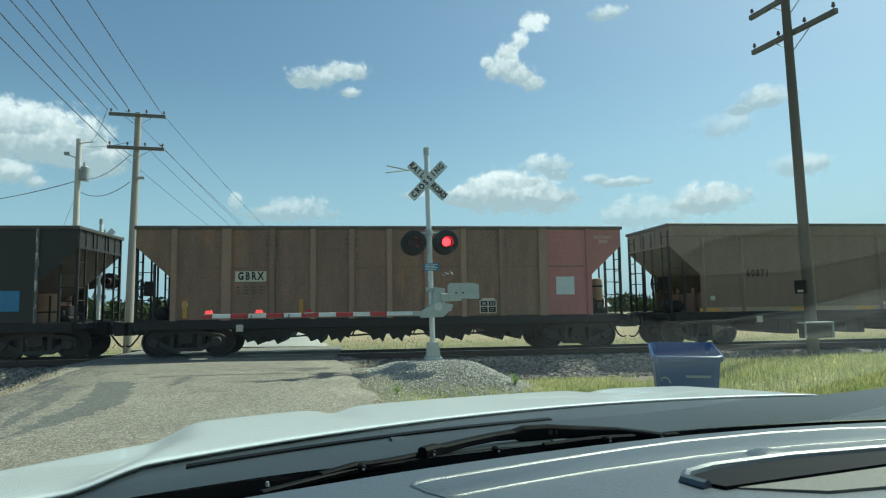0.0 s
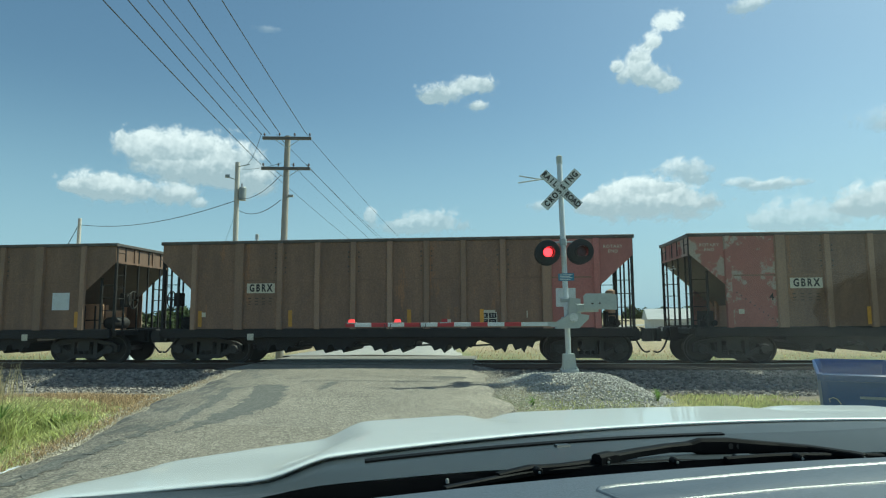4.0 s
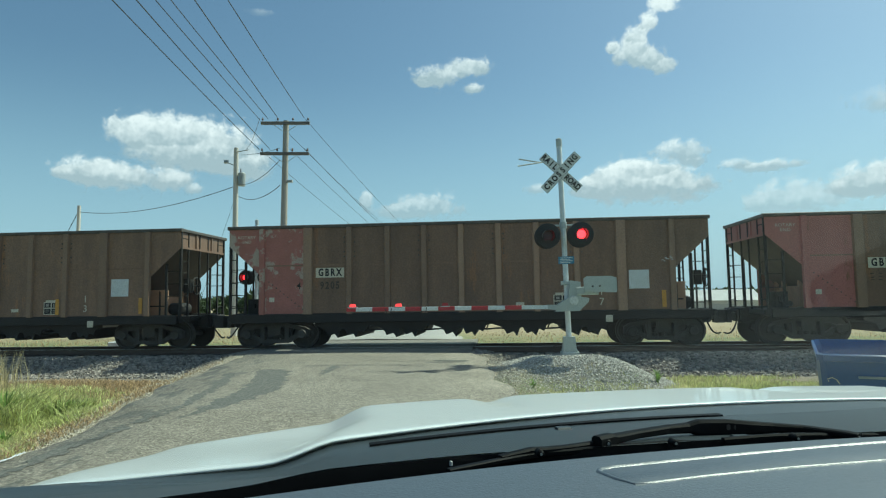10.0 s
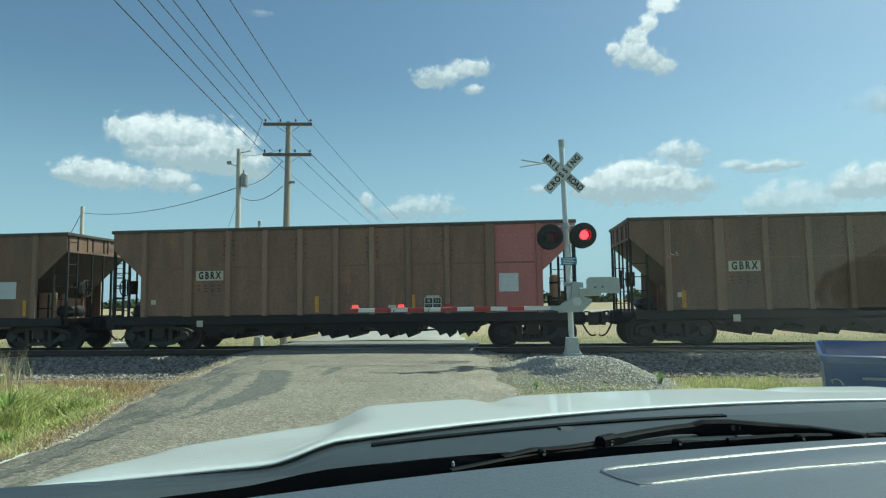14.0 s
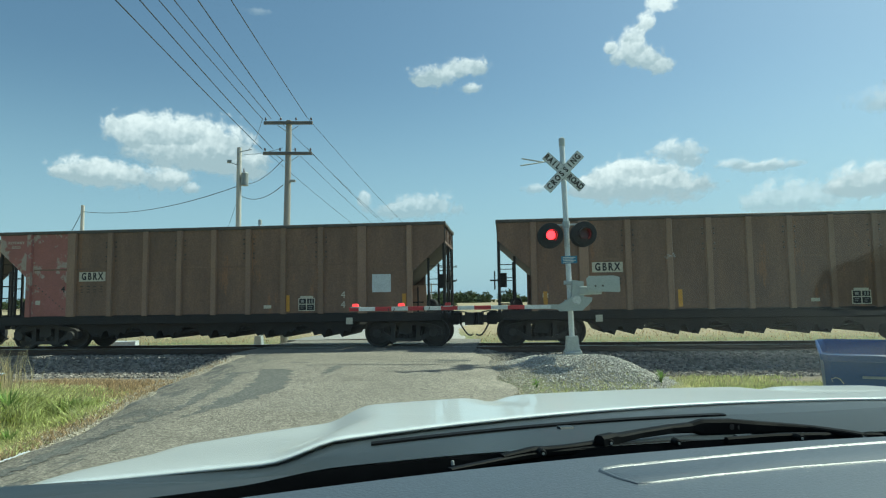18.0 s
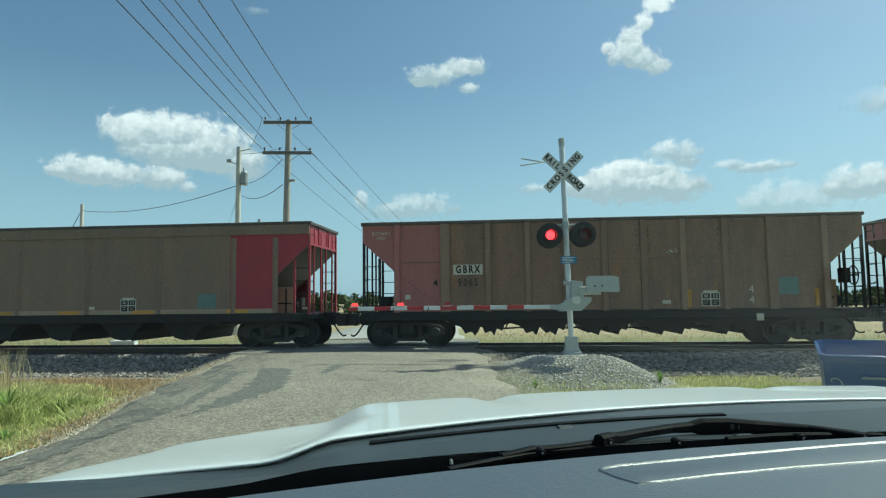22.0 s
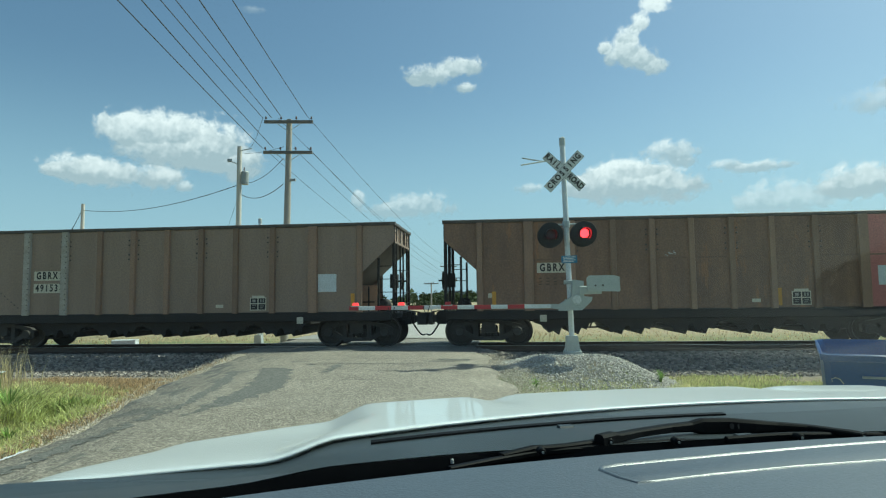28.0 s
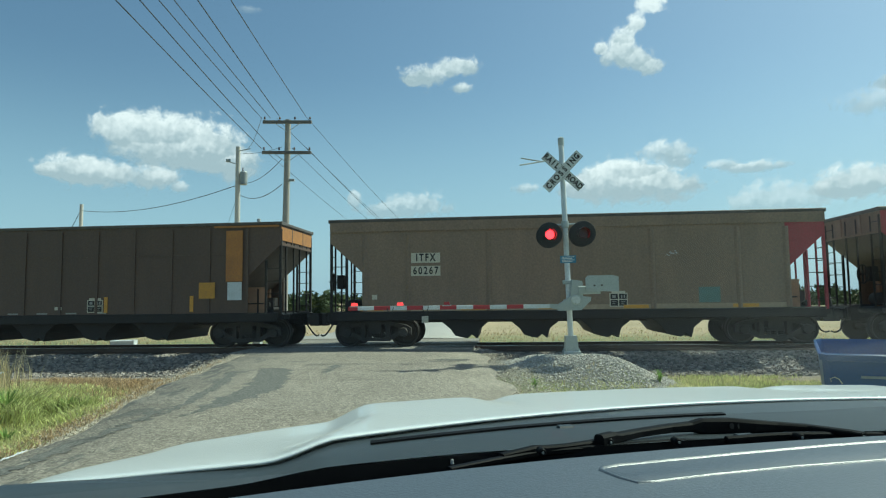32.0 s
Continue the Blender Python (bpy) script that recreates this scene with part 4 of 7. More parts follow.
    part("air_reservoir", kept("reservoir", M_UNDER, lambda s: s.turned([(0.02, -0.55), (0.16, -0.5), (0.2, -0.42), (0.2, 0.42), (0.16, 0.5), (0.02, 0.55)], (0, 0, 0), 1, 14), True), car, pose(brake * 6.75, -0.55, 1.3))
    part("control_valve", kept("valve", M_UNDER, lambda s: s.box(-0.2, 0.2, -0.18, 0.18, -0.24, 0.26, 0.04).box(-0.09, 0.09, -0.3, 0.0, -0.08, 0.12, 0.03).turned([(0.09, -0.34), (0.09, 0.34)], (0.16, 0, -0.1), 1, 10)), car, pose(brake * -6.7, -0.9, 1.32))
    plate(car, "bolster_pad", -4.35 if brake < 0 else 4.35, 0.86, 0.2, 0.2, M_CREAM, "pale square pad", WIDE + 0.034)
    # lettering and placards on the side that is seen
    mx = {"rib": -4.06, "seam": -3.7, "smooth": -4.32}[style]
    mz, nz = {"rib": (2.36, 1.96), "seam": (2.68, 2.28), "smooth": (2.73, 2.33)}[style]
    y = WIDE + 0.004
    if mark:
        if plated:
            for i, word in enumerate(mark.split()):
                n_w = len(mark.split())
                px = mx + (0.0 if n_w == 1 else (-0.38 + 0.76 * i))
                w = 0.92 if n_w == 1 else 0.5
                plate(car, "mark_plate", px, mz, w * 0.97, 0.3, M_CREAM, "cream plate under the lettering", y + 0.008)
                part("lettering", lettering(word, 0.225, M_INK, 1.42, 0.012, 0.72), car, pose(px, -y - 0.014, mz))
        else:
            part("lettering", lettering(mark, 0.24, M_INK, 1.35, 0.008, 0.8), car, pose(mx, -y - 0.006, mz))
    if mark and not number and style == "rib":
        part("faded_digits", kept("faded_digits", M_FADE, lambda s: [s.box(-0.4 + 0.22 * k, -0.4 + 0.22 * k + 0.1, -0.002, 0.0, z - 0.012, z + 0.012) for k in range(4) for z in (-0.09, 0.0 if k % 2 else -0.02, 0.09)]), car, pose(mx, -y - 0.004, nz), "worn dark marks under the plate")
    if style == "rib" and left in (P, Q) and chalk:
        part("lettering", lettering("4", 0.2, M_INK, 1.0, 0.004), car, pose(mx - 0.98, -y - 0.012, nz), "small black stencilled digit")
    if number:
        if numplate:
            plate(car, "mark_plate", mx, nz, 0.9, 0.3, M_CREAM, "cream plate under the number", y + 0.008)
        part("lettering", lettering(number, 0.225, M_INK if numplate or style != "rib" else M_FADE, 1.35, 0.008, 0.78), car, pose(mx, -y - 0.014, nz))
    for e, m in ((-1, left), (1, right)):
        if m and m[0] in (M_PINK, M_PATCH):
            for word, wz in (("ROTARY", 3.5), ("END", 3.36)):
                part("lettering", lettering(word, 0.1, M_CREAM, 1.1), car, pose(e * 6.72, -y - 0.012, wz), "small pale stencilled words")
    if body is M_BLACK:
        for px in (-4.42, -3.62):
            plate(car, "mark_plate", px, 1.75, 0.62, 1.3, M_TANPLATE, "tall pale tan plate", y + 0.004)
        for word, px, pz in (("PAL", -4.42, 2.2), ("86", -4.35, 1.72), ("434", -3.62, 1.72)):
            part("lettering", lettering(word, 0.24, M_INK, 1.1, 0.004), car, pose(px, -y - 0.012, pz))
        for px, h in ((-0.85, 1.2), (2.6, 1.25), (4.35, 0.55)):
            plate(car, "tan_strip", px, 1.2 + h / 2, 0.2, h, M_TANPLATE, "faded tan vertical strip", y + 0.004)
        plate(car, "blue_placard", 5.5, 1.72, 0.6, 0.58, M_BLUEP, "bright blue placard", y + 0.012)
    ax = {"rib": 3.0, "seam": 1.2, "smooth": 1.4}[style]
    part("data_panel", kept("aci", M_CREAM, make_aci), car, pose(ax, -y - 0.006, 1.38), "white-framed data panel")
    part("data_glyphs", kept("acig", M_FADEWHITE, make_glyphs), car, pose(ax, -y - 0.006, 1.38))
    part("data_boxes", kept("acib", M_INK, make_grid), car, pose(ax, -y - 0.006, 1.38))
    plate(car, "small_placard", ax - 1.25, 1.32, 0.24, 0.1, M_CREAM, "small pale placard", y + 0.006)
    plate(car, "small_placard", -5.9, 1.55, 0.16, 0.14, M_CREAM, "", y + 0.012)
    if white is not None:
        plate(car, "white_placard", white, 2.0, 0.58, 0.55, M_WHITE, "plain pale placard", y + 0.012)
    if teal is not None:
        plate(car, "teal_placard", teal, 1.75 if style == "rib" else 1.5, 0.6, 0.5 if style == "rib" else 0.45, M_TEAL, "faded teal notice", y + 0.008)
    for sx in strips:
        plate(car, "reflector_strip", sx, 1.42, 0.12, 0.5, M_YELLOW, "faded yellow reflector strip", y + 0.014)
    if scrawl:
        pts = [(0.0, 0, 0.1), (0.12, 0, 0.42), (0.2, 0, 0.1), (0.06, 0, 0.24), (0.28, 0, 0.24), (0.34, 0, 0.44), (0.4, 0, 0.12), (0.52, 0, 0.4), (0.58, 0, 0.08)]
        part("chalk_scrawl", Shape().tube(pts, 0.012, 4).tube([(-0.5, 0, -0.2), (-0.38, 0, -0.02), (-0.3, 0, -0.22), (-0.2, 0, 0.0)], 0.012, 4).mesh("chalk_scrawl", M_CREAM), car, pose(scrawl, -y - 0.006, 1.75), "white chalk scrawl")
    if chalk:
        part("lettering", lettering(chalk, 0.22, M_CREAM), car, pose(4.15, -y - 0.008, 1.5), "white stencilled digits")
    return car


ST = (-5.75, -2.7, -1.6, 2.3, 5.9)
hopper_car("olive smooth-sided coal hopper with thin posts", "smooth", M_OLIVE, number="60871", brake=-1)
hopper_car("brown ribbed coal hopper with one faded red end", "rib", M_BROWN, right=P, mark="GBRX", white=5.45, strips=(-5.9, -2.6), brake=-1)
hopper_car("black coal hopper with worn white ribs and red rotary end", "rib", M_BLACK, left=(M_PINK, 1.02), rib=M_WHITERIB, brake=-1)
hopper_car("brown ribbed coal hopper with one peeling patchy end", "rib", M_BROWN, left=Q, mark="GBRX", white=5.45, strips=(-2.4, 2.4, 6.0), chalk="1\n3", brake=1)
hopper_car("brown ribbed coal hopper with a faded red far end", "rib", M_BROWN, right=P, mark="GBRX", white=5.3, strips=(-6.0, -3.1, 0.6, 2.8), chalk="1", brake=-1)
hopper_car("brown ribbed coal hopper with a rusted red end", "rib", M_BROWN, left=P, mark="GBRX", number="9128", white=5.5, strips=(-5.9, 6.05), brake=1)
hopper_car("brown seamed coal hopper with a small red corner", "seam", M_BROWN, left=(M_RED, 1.02), mark="BN BX", number="503 565", teal=4.2, brake=1)
hopper_car("brown ribbed coal hopper with a pink faded end", "rib", M_BROWN, left=P, mark="GBRX", white=5.3, strips=(-2.4, -0.1, 2.1, 6.0), brake=1)
hopper_car("brown ribbed coal hopper with a peeling whitish end", "rib", M_BROWN, left=Q, mark="GBRX", number="9205", white=5.25, strips=(5.95,), chalk="1\n7", brake=1)
hopper_car("brown ribbed coal hopper with a pale red end", "rib", M_BROWN, left=P, mark="GBRX", white=5.3, strips=(-3.4, -0.3, 0.2, 3.2, 6.0), chalk="1\n3", brake=1)
hopper_car("brown ribbed coal hopper with red end and white placard", "rib", M_BROWN, right=P, mark="GBRX", white=5.3, strips=(-5.8, 2.8), brake=-1)
hopper_car("brown ribbed coal hopper with a dull red end", "rib", M_BROWN, right=P, mark="GBRX", white=5.3, strips=(-0.6, 2.4), brake=-1)
hopper_car("brown ribbed coal hopper with a red panelled end", "rib", M_BROWN, left=P, mark="GBRX", white=5.3, strips=(5.9, -2.5), brake=1)
hopper_car("brown ribbed coal hopper with orange strips and red end", "rib", M_BROWN, right=P, mark="GBRX", number="49142", white=5.4, strips=(-5.9, -2.0), brake=-1)
hopper_car("brown ribbed coal hopper with blistered pink end", "rib", M_BROWN, left=Q, mark="GBRX", white=5.35, strips=(-2.3, 0.0, 2.4, 6.05), chalk="4\n4", brake=1)
hopper_car("brown ribbed coal hopper with chalked marks and pink end", "rib", M_BROWN, left=P, scrawl=3.6, mark="GBRX", white=5.3, strips=(-2.7, -2.1, 2.4, 6.0), chalk="4\n8", brake=1)
hopper_car("brown ribbed coal hopper with a teal notice", "rib", M_BROWN, left=P, mark="GBRX", number="9065", teal=5.15, strips=(-2.3, 0.0, 2.4, 5.95), chalk="4\n4", brake=1)
hopper_car("olive smooth-sided coal hopper with a dark red end", "smooth", M_OLIVE, right=(M_RED, 2.55), mark="MECX", number="1198", numplate=True, teal=4.0, broad=False, brake=-1)
hopper_car("brown ribbed coal hopper with two pale riveted ribs", "rib", M_BROWN, left=P, mark="GBRX", white=5.35, strips=(-5.8, -1.98, 0.32, 2.6, 6.05), pale=(5, 6), brake=1)
hopper_car("brown ribbed coal hopper with red end and yellow strips", "rib", M_BROWN, right=P, mark="GBRX", white=5.4, strips=(-3.0, -0.7, 1.9, 6.0), brake=-1)
hopper_car("brown ribbed coal hopper with one plain end", "rib", M_BROWN, right=P, mark="GBRX", white=5.4, strips=(-5.8, 2.4), brake=-1)
hopper_car("greyish ribbed coal hopper with a red diagonal stripe", "rib", M_GREY, left=(M_PATCH, 1.05), mark="GBRX", number="49153", numplate=True, white=5.2, strips=(-5.95, 6.0), pale=(1, 2), brake=1)
hopper_car("brown seamed coal hopper with a red top corner", "seam", M_BROWN, left=(M_RED, 1.02), mark="CE FX", plated=False, number="600 985", teal=3.8, brake=-1)
hopper_car("olive smooth-sided coal hopper with a narrow red end", "smooth", M_OLIVE, right=(M_RED, 1.1), mark="ITFX", number="60267", numplate=True, teal=4.0, broad=False, brake=-1)
last = hopper_car("dark brown seamed coal hopper with an orange end", "seam", M_DARK, rib=M_DARK, strips=(-3.8, 1.57, 4.42), brake=-1)
plate(last, "orange_panel", 5.81, 2.9, 0.54, 1.6, M_ORANGE, "rusty orange panel beside the end", WIDE + 0.045)
plate(last, "white_placard", 5.83, 1.8, 0.46, 0.56, M_WHITE, "plain pale placard", WIDE + 0.045)
plate(last, "yellow_placard", 4.93, 1.83, 0.52, 0.5, M_YELLOW, "worn yellow placard", WIDE + 0.045)
part("end_band", Shape().box(HALF - 0.02, HALF + 0.012, -1.56, 1.56, 3.38, 3.8).mesh("end_band", M_ORANGE), last, label="orange band across the end")
plate(last, "chord_strip", 6.2, 3.82, 2.1, 0.06, M_ORANGE, "orange strip under the rim", WIDE + 0.06)
for k in range(7):
    plate(last, "sill_dash", -4.6 + 1.0 * k, SILL + 0.05, 0.36, 0.045, M_FADEWHITE)

# where the gap after each car lies off its even place
SLACK = [-0.1, -0.06, -0.09, 0.02, -0.07, 0.0, 0.02, 0.02, 0.08, 0.08, 0.11, 0.04, 0.15, 0.09, 0.07, 0.08, -0.12, -0.23, -0.26, -0.2, -0.1, -0.03, 0.04, 0.14, 0.21, 0.21]


def train_at(t):
    return -7.344 + 11.1228 * t + 0.0015 * t * t


def car_x(i, t):
    """The middle of car i: between the gap ahead of it and the one behind."""
    return train_at(t) - PITCH * (i - 1.5) + 0.5 * (SLACK[i] + SLACK[i + 1])


# ---- crossing signals ----
SHUTTERS = []


def lamp_unit(parent, name, x, z, facing, phase):
    """A flashing light: round black background, long hood, always-lit lens and an added shutter that covers it while
    the lamp is off.
    """
    unit = part("signal_light", kept("lamp_back", M_BLACKP, lambda s: (s.turned([(0.3, -0.012), (0.305, 0.0), (0.3, 0.012)], (0, 0, 0), 1, 32), s.turned([(0.16, 0.0), (0.17, 0.12), (0.1, 0.2)], (0, 0, 0), 1, 20))), parent, pose(x, -0.16 * facing, z, 0, 0, 0 if facing > 0 else 180), "black round signal light with a hood")

    def hood(s):
        n = 26
        v, f = [], []
        for i in range(n + 1):
            a = radians(-55 + 290 * i / n)
            d = 0.3 - 0.14 * (1 - math.sin(a)) / 2
            for r in (0.135, 0.142):
                v += [(r * math.cos(a), -0.02, r * math.sin(a)), (r * 1.03 * math.cos(a), -0.02 - d, r * 1.03 * math.sin(a) - 0.03)]
        for i in range(n):
            o = i * 4
            f += [(o, o + 1, o + 5, o + 4), (o + 2, o + 6, o + 7, o + 3), (o + 1, o + 3, o + 7, o + 5)]
        s.add(v, f)
    part("hood", kept("hood", M_BLACKP, hood, True), unit)
    part("lens", kept("lens", M_LAMP, lambda s: s.turned([(0.11, -0.014), (0.108, -0.02), (0.07, -0.034), (0.02, -0.04)], (0, 0, 0), 1, 28), True), unit, label="red glowing lens")
    # added disc, coloured as an unlit lens; swinging it imitates the lamp's flashing
    sh = part("shutter", kept("shutter", M_SHUT, lambda s: s.turned([(0.118, -0.002), (0.118, 0.002)], (0, 0, -0.12), 1, 28)), unit, pose(0, -0.05, 0.12), "added dark red disc that poses as the unlit lens")
    SHUTTERS.append((sh, phase))
    return unit


def crossbuck(sig, y, z, material_text=True):
    for word, turn, lift in (("RAIL     ROAD", 45, 0.0), ("CROSSING", -45, -0.012)):
        b = part("crossbuck_blade", kept("blade", M_WHITEREFL, lambda s: s.box(-0.61, 0.61, -0.004, 0.004, -0.115, 0.115)), sig, pose(0, y + lift, z, 0, turn, 0), "white blade with black letters")
        if not material_text:
            continue
        letters = "RAIL ROAD" if turn > 0 else "CROSSING"
        n = len(letters)
        for i, ch in enumerate(letters):
            if ch == " ":
                continue
            at = (i - (n - 1) / 2) * (1.14 / n) if turn < 0 else (i - 4) * 0.119 + (-0.075 if i < 4 else 0.075)
            part("letter", lettering(ch, 0.14, M_INK, 1, 0.008, 0.85), b, pose(at, -0.008, 0))
        part("edge_line", kept("edge_line", M_INK, lambda s: (s.box(-0.6, 0.6, -0.006, -0.004, 0.103, 0.108), s.box(-0.6, 0.6, -0.006, -0.004, -0.108, -0.103))), b)


def signal(at, facing, label, arm=True, text=True):
    sig = thing("crossing_signal", label, "signal", at, group="crossing signals")
    part("foundation", kept("foundation", M_GALV, lambda s: s.box(-0.2, 0.2, -0.2, 0.2, -0.25, 0.06, 0.02).prism([(-0.16, 0.05), (0.16, 0.05), (0.13, 0.42), (-0.13, 0.42)], -0.14, 0.14, 1)), sig, label="grey cast base")
    for x, y in ((-0.15, -0.15), (0.15, -0.15), (0.15, 0.15), (-0.15, 0.15)):
        part("bolt", kept("bolt", M_GALV, lambda s: s.turned([(0.025, 0), (0.025, 0.05)], (0, 0, 0), 2, 6)), sig, pose(x, y, 0.06))
    part("mast", kept("mast", M_MAST, lambda s: s.turned([(0.066, 0.4), (0.066, 5.22), (0.05, 5.26)], (0, 0, 0), 2, 18), True), sig, label="white round steel mast")
    part("mast_cap", kept("mast_cap", M_GALV, lambda s: s.turned([(0.075, 5.08), (0.075, 5.27), (0.03, 5.3)], (0, 0, 0), 2, 18), True), sig)
    crossbuck(sig, -0.085 * facing if text else 0.085, 4.42, text)
    part("bracket", kept("xbracket", M_GALV, lambda s: (s.tube([(0.0, 0, 4.68), (-0.55, 0, 4.72), (-1.0, 0.05, 4.83)], 0.017, 6), s.tube([(-0.45, 0, 4.71), (-1.05, -0.2, 4.6)], 0.017, 6))), sig, label="thin forked bracket")
    # light arm and lamps
    part("light_arm", kept("light_arm", M_GALV, lambda s: (s.tube([(-0.38, 0, 3.12), (0.38, 0, 3.12)], 0.024, 8), s.turned([(0.09, 3.04), (0.09, 3.2)], (0, 0, 0), 2, 14))), sig)
    for k, x in enumerate((-0.4, 0.4)):
        part("lamp_stem", kept("lamp_stem", M_GALV, lambda s: s.tube([(0, 0, 3.12), (0, -0.1, 2.98)], 0.022, 6)), sig, pose(x, 0, 0))
        lamp_unit(sig, "front", x, 2.87, facing, k if facing > 0 else 1 - k)
        lamp_unit(sig, "back", x, 2.87, -facing, k if facing > 0 else 1 - k)
    # notice
    nt = part("notice", kept("notice", M_SIGNBLUE, lambda s: s.box(-0.19, 0.19, -0.006, 0.006, -0.09, 0.09)), sig, pose(0.02, -0.085 * facing, 2.26), "small blue notice with pale lines")
    for i in range(4):
        part("line", kept("nline%d" % (i % 2), M_WHITEREFL, lambda s: s.box(-0.15, 0.15 - 0.05 * (i % 2), -0.01, -0.006, -0.008, 0.008)), nt, pose(0, 0, 0.055 - i * 0.037))
    if not arm:
        return sig
    # gate mechanism
    part("gate_machine", kept("machine", M_GALV, lambda s: (s.prism([(-0.3, 1.03), (0.24, 1.03), (0.47, 1.24), (0.49, 1.33), (0.3, 1.36), (0.3, 1.72), (0.06, 1.76), (0.0, 1.35), (-0.26, 1.2)], -0.3, -0.07, 1), s.box(-0.12, 0.12, -0.09, 0.09, 1.12, 1.3, 0.02), s.box(-0.12, 0.12, -0.09, 0.09, 1.66, 1.76, 0.02)), False), sig, label="pale grey cast gate machine")
    part("machine_cover", kept("cover", M_MAST, lambda s: s.turned([(0.1, -0.33), (0.11, -0.3), (0.11, -0.1)], (0.12, 0, 1.28), 1, 20)), sig)
    for x, z in ((0.17, 1.62), (0.28, 1.48), (0.1, 1.2), (-0.1, 1.12), (0.36, 1.28)):
        part("bolt", kept("bolt_side", M_GALV, lambda s: s.turned([(0.02, -0.36), (0.02, -0.3)], (0, 0, 0), 1, 6)), sig, pose(x, 0, z))
    cw = part("counterweight", kept("counterweight", M_GALV, lambda s: s.prism([(0.36, 1.48), (1.1, 1.44), (1.12, 1.47), (1.12, 1.79), (0.98, 1.83), (0.42, 1.84), (0.36, 1.78)], -0.44, -0.36, 1)), sig, label="flat grey counterweight plate")
    for x in (0.55, 0.72):
        part("bolt", kept("bolt_cw", M_CHORD, lambda s: s.turned([(0.025, -0.46), (0.025, -0.43)], (0, 0, 0), 1, 6)), cw, pose(x, 0, 1.6))
    part("counterweight_arm", kept("cwarm", M_GALV, lambda s: s.box(0.2, 0.7, -0.36, -0.32, 1.4, 1.6, 0.02)), sig)
    # the lowered arm, striped
    am = part("gate_arm", kept("arm_root", M_GALV, lambda s: s.prism([(-0.5, 1.1), (-0.25, 1.06), (-0.25, 1.19), (-0.5, 1.2)], -0.3, -0.22, 1)), sig, label="lowered gate arm striped red and white")
    x, k = -0.4, 0
    while x > -5.3:
        w = 0.72 if k == 0 else 0.4
        w = min(w, x + 5.35)
        z = 1.15 + (-0.62 - x) * 0.022
        q = part("stripe", kept("stripe%d_%.2f" % (k % 2, w), (M_REDREFL if k % 2 else M_WHITEREFL), lambda s: s.box(-w, 0, -0.022, 0.022, -0.048, 0.048, 0.006)), am, pose(x, -0.26, z, 0, 1.26, 0))
        x -= w
        k += 1
    for i, px in enumerate((-5.2, -4.08, -2.95)):
        z = 1.15 + (-0.62 - px) * 0.022 + 0.047
        lp = part("gate_lamp", kept("gate_lamp", M_GATELAMP if i != 2 else M_REDREFL, lambda s: s.prism([(-0.08, 0), (0.08, 0), (0.06, 0.085), (-0.06, 0.085)], -0.04, 0.04, 1)), am, pose(px, -0.26, z), "small red lamp on the arm")
        part("lamp_foot", kept("lamp_foot", M_GALV, lambda s: s.box(-0.11, 0.11, -0.045, 0.045, -0.012, 0.012)), lp)
    for px in (-4.4, -3.55):
        part("cable_loop", kept("cable_loop", M_BLACKP, lambda s: s.tube([(0.16 * t - 0.0, -0.05, 0.05 - 0.18 * math.sin(t * math.pi)) for t in [i / 8 for i in range(9)]], 0.01, 5)), am, pose(px, -0.26, 1.2))
    return sig


near_signal = signal(pose(1.62, 15.5, 0.13, 0, -1.25, 2.0), 1, "white railroad crossing signal with lowered striped gate arm")
far_signal = signal(pose(-10.15, 25.4, -0.35, 0, 0, 0), -1, "white crossing signal seen from behind past the track", arm=False, text=False)


# ---- poles and wires ----
def crossarm(parent, z, half, turn, nr=4):
    a = part("crossarm", kept("crossarm%.2f" % half, M_ARM, lambda s: s.box(-half, half, -0.065, 0.065, -0.075, 0.075, 0.012)), parent, pose(0, -0.14, z, 0, 0, 0))
    for i in range(nr):
        x = -half + 0.08 + i * (2 * half - 0.16) / (nr - 1)
        part("insulator", kept("insulator", M_PORC, lambda s: s.turned([(0.012, 0.0), (0.012, 0.08), (0.05, 0.09), (0.055, 0.13), (0.035, 0.15), (0.045, 0.17), (0.03, 0.21)], (0, 0, 0), 2, 10), True), a, pose(x, 0, 0.06))
    for e in (-1, 1):
        part("arm_brace", kept("arm_brace", M_GALV, lambda s: s.tube([(0.0, 0.03, -0.5), (0.62, 0.03, -0.06)], 0.016, 5)), a, pose(0, 0, 0, 0, 0, 0 if e > 0 else 180))
    return a


def utility_pole(x, y, z, height, label, turn=0.0, lean=0.0, arms=(), r=0.15, material=M_WOOD, half=1.22, tip=0.0):
    p = thing("utility_pole", label, "utility pole", pose(x, y, z, tip, lean, turn), group="utility poles")
    part("shaft", Shape().tube([(0, 0, -1.0), (0, 0, height * 0.5), (0, 0, height)], r, 14, r * 0.68).mesh("shaft", material, True), p, label="tapered wooden shaft")
    for az in arms:
        crossarm(p, az, half, 0)
    return p


main_pole = utility_pole(-10.75, 30.1, -0.9, 11.45, "grey-brown wooden utility pole with two crossarms", 5.0, 0.9, (9.75, 11.3), 0.2)
part("lamp_bracket", Shape().tube([(0.1, -0.1, 8.3), (0.3, -0.15, 8.35)], 0.04, 8).box(0.16, 0.42, -0.24, -0.06, 8.3, 8.42, 0.03).mesh("lamp_bracket", M_TRANS), main_pole)
tpole = utility_pole(-17.6, 40.3, -1.2, 13.1, "pale wooden pole with a transformer can", 8.0, 0.0, (), 0.22, M_WOODPALE)
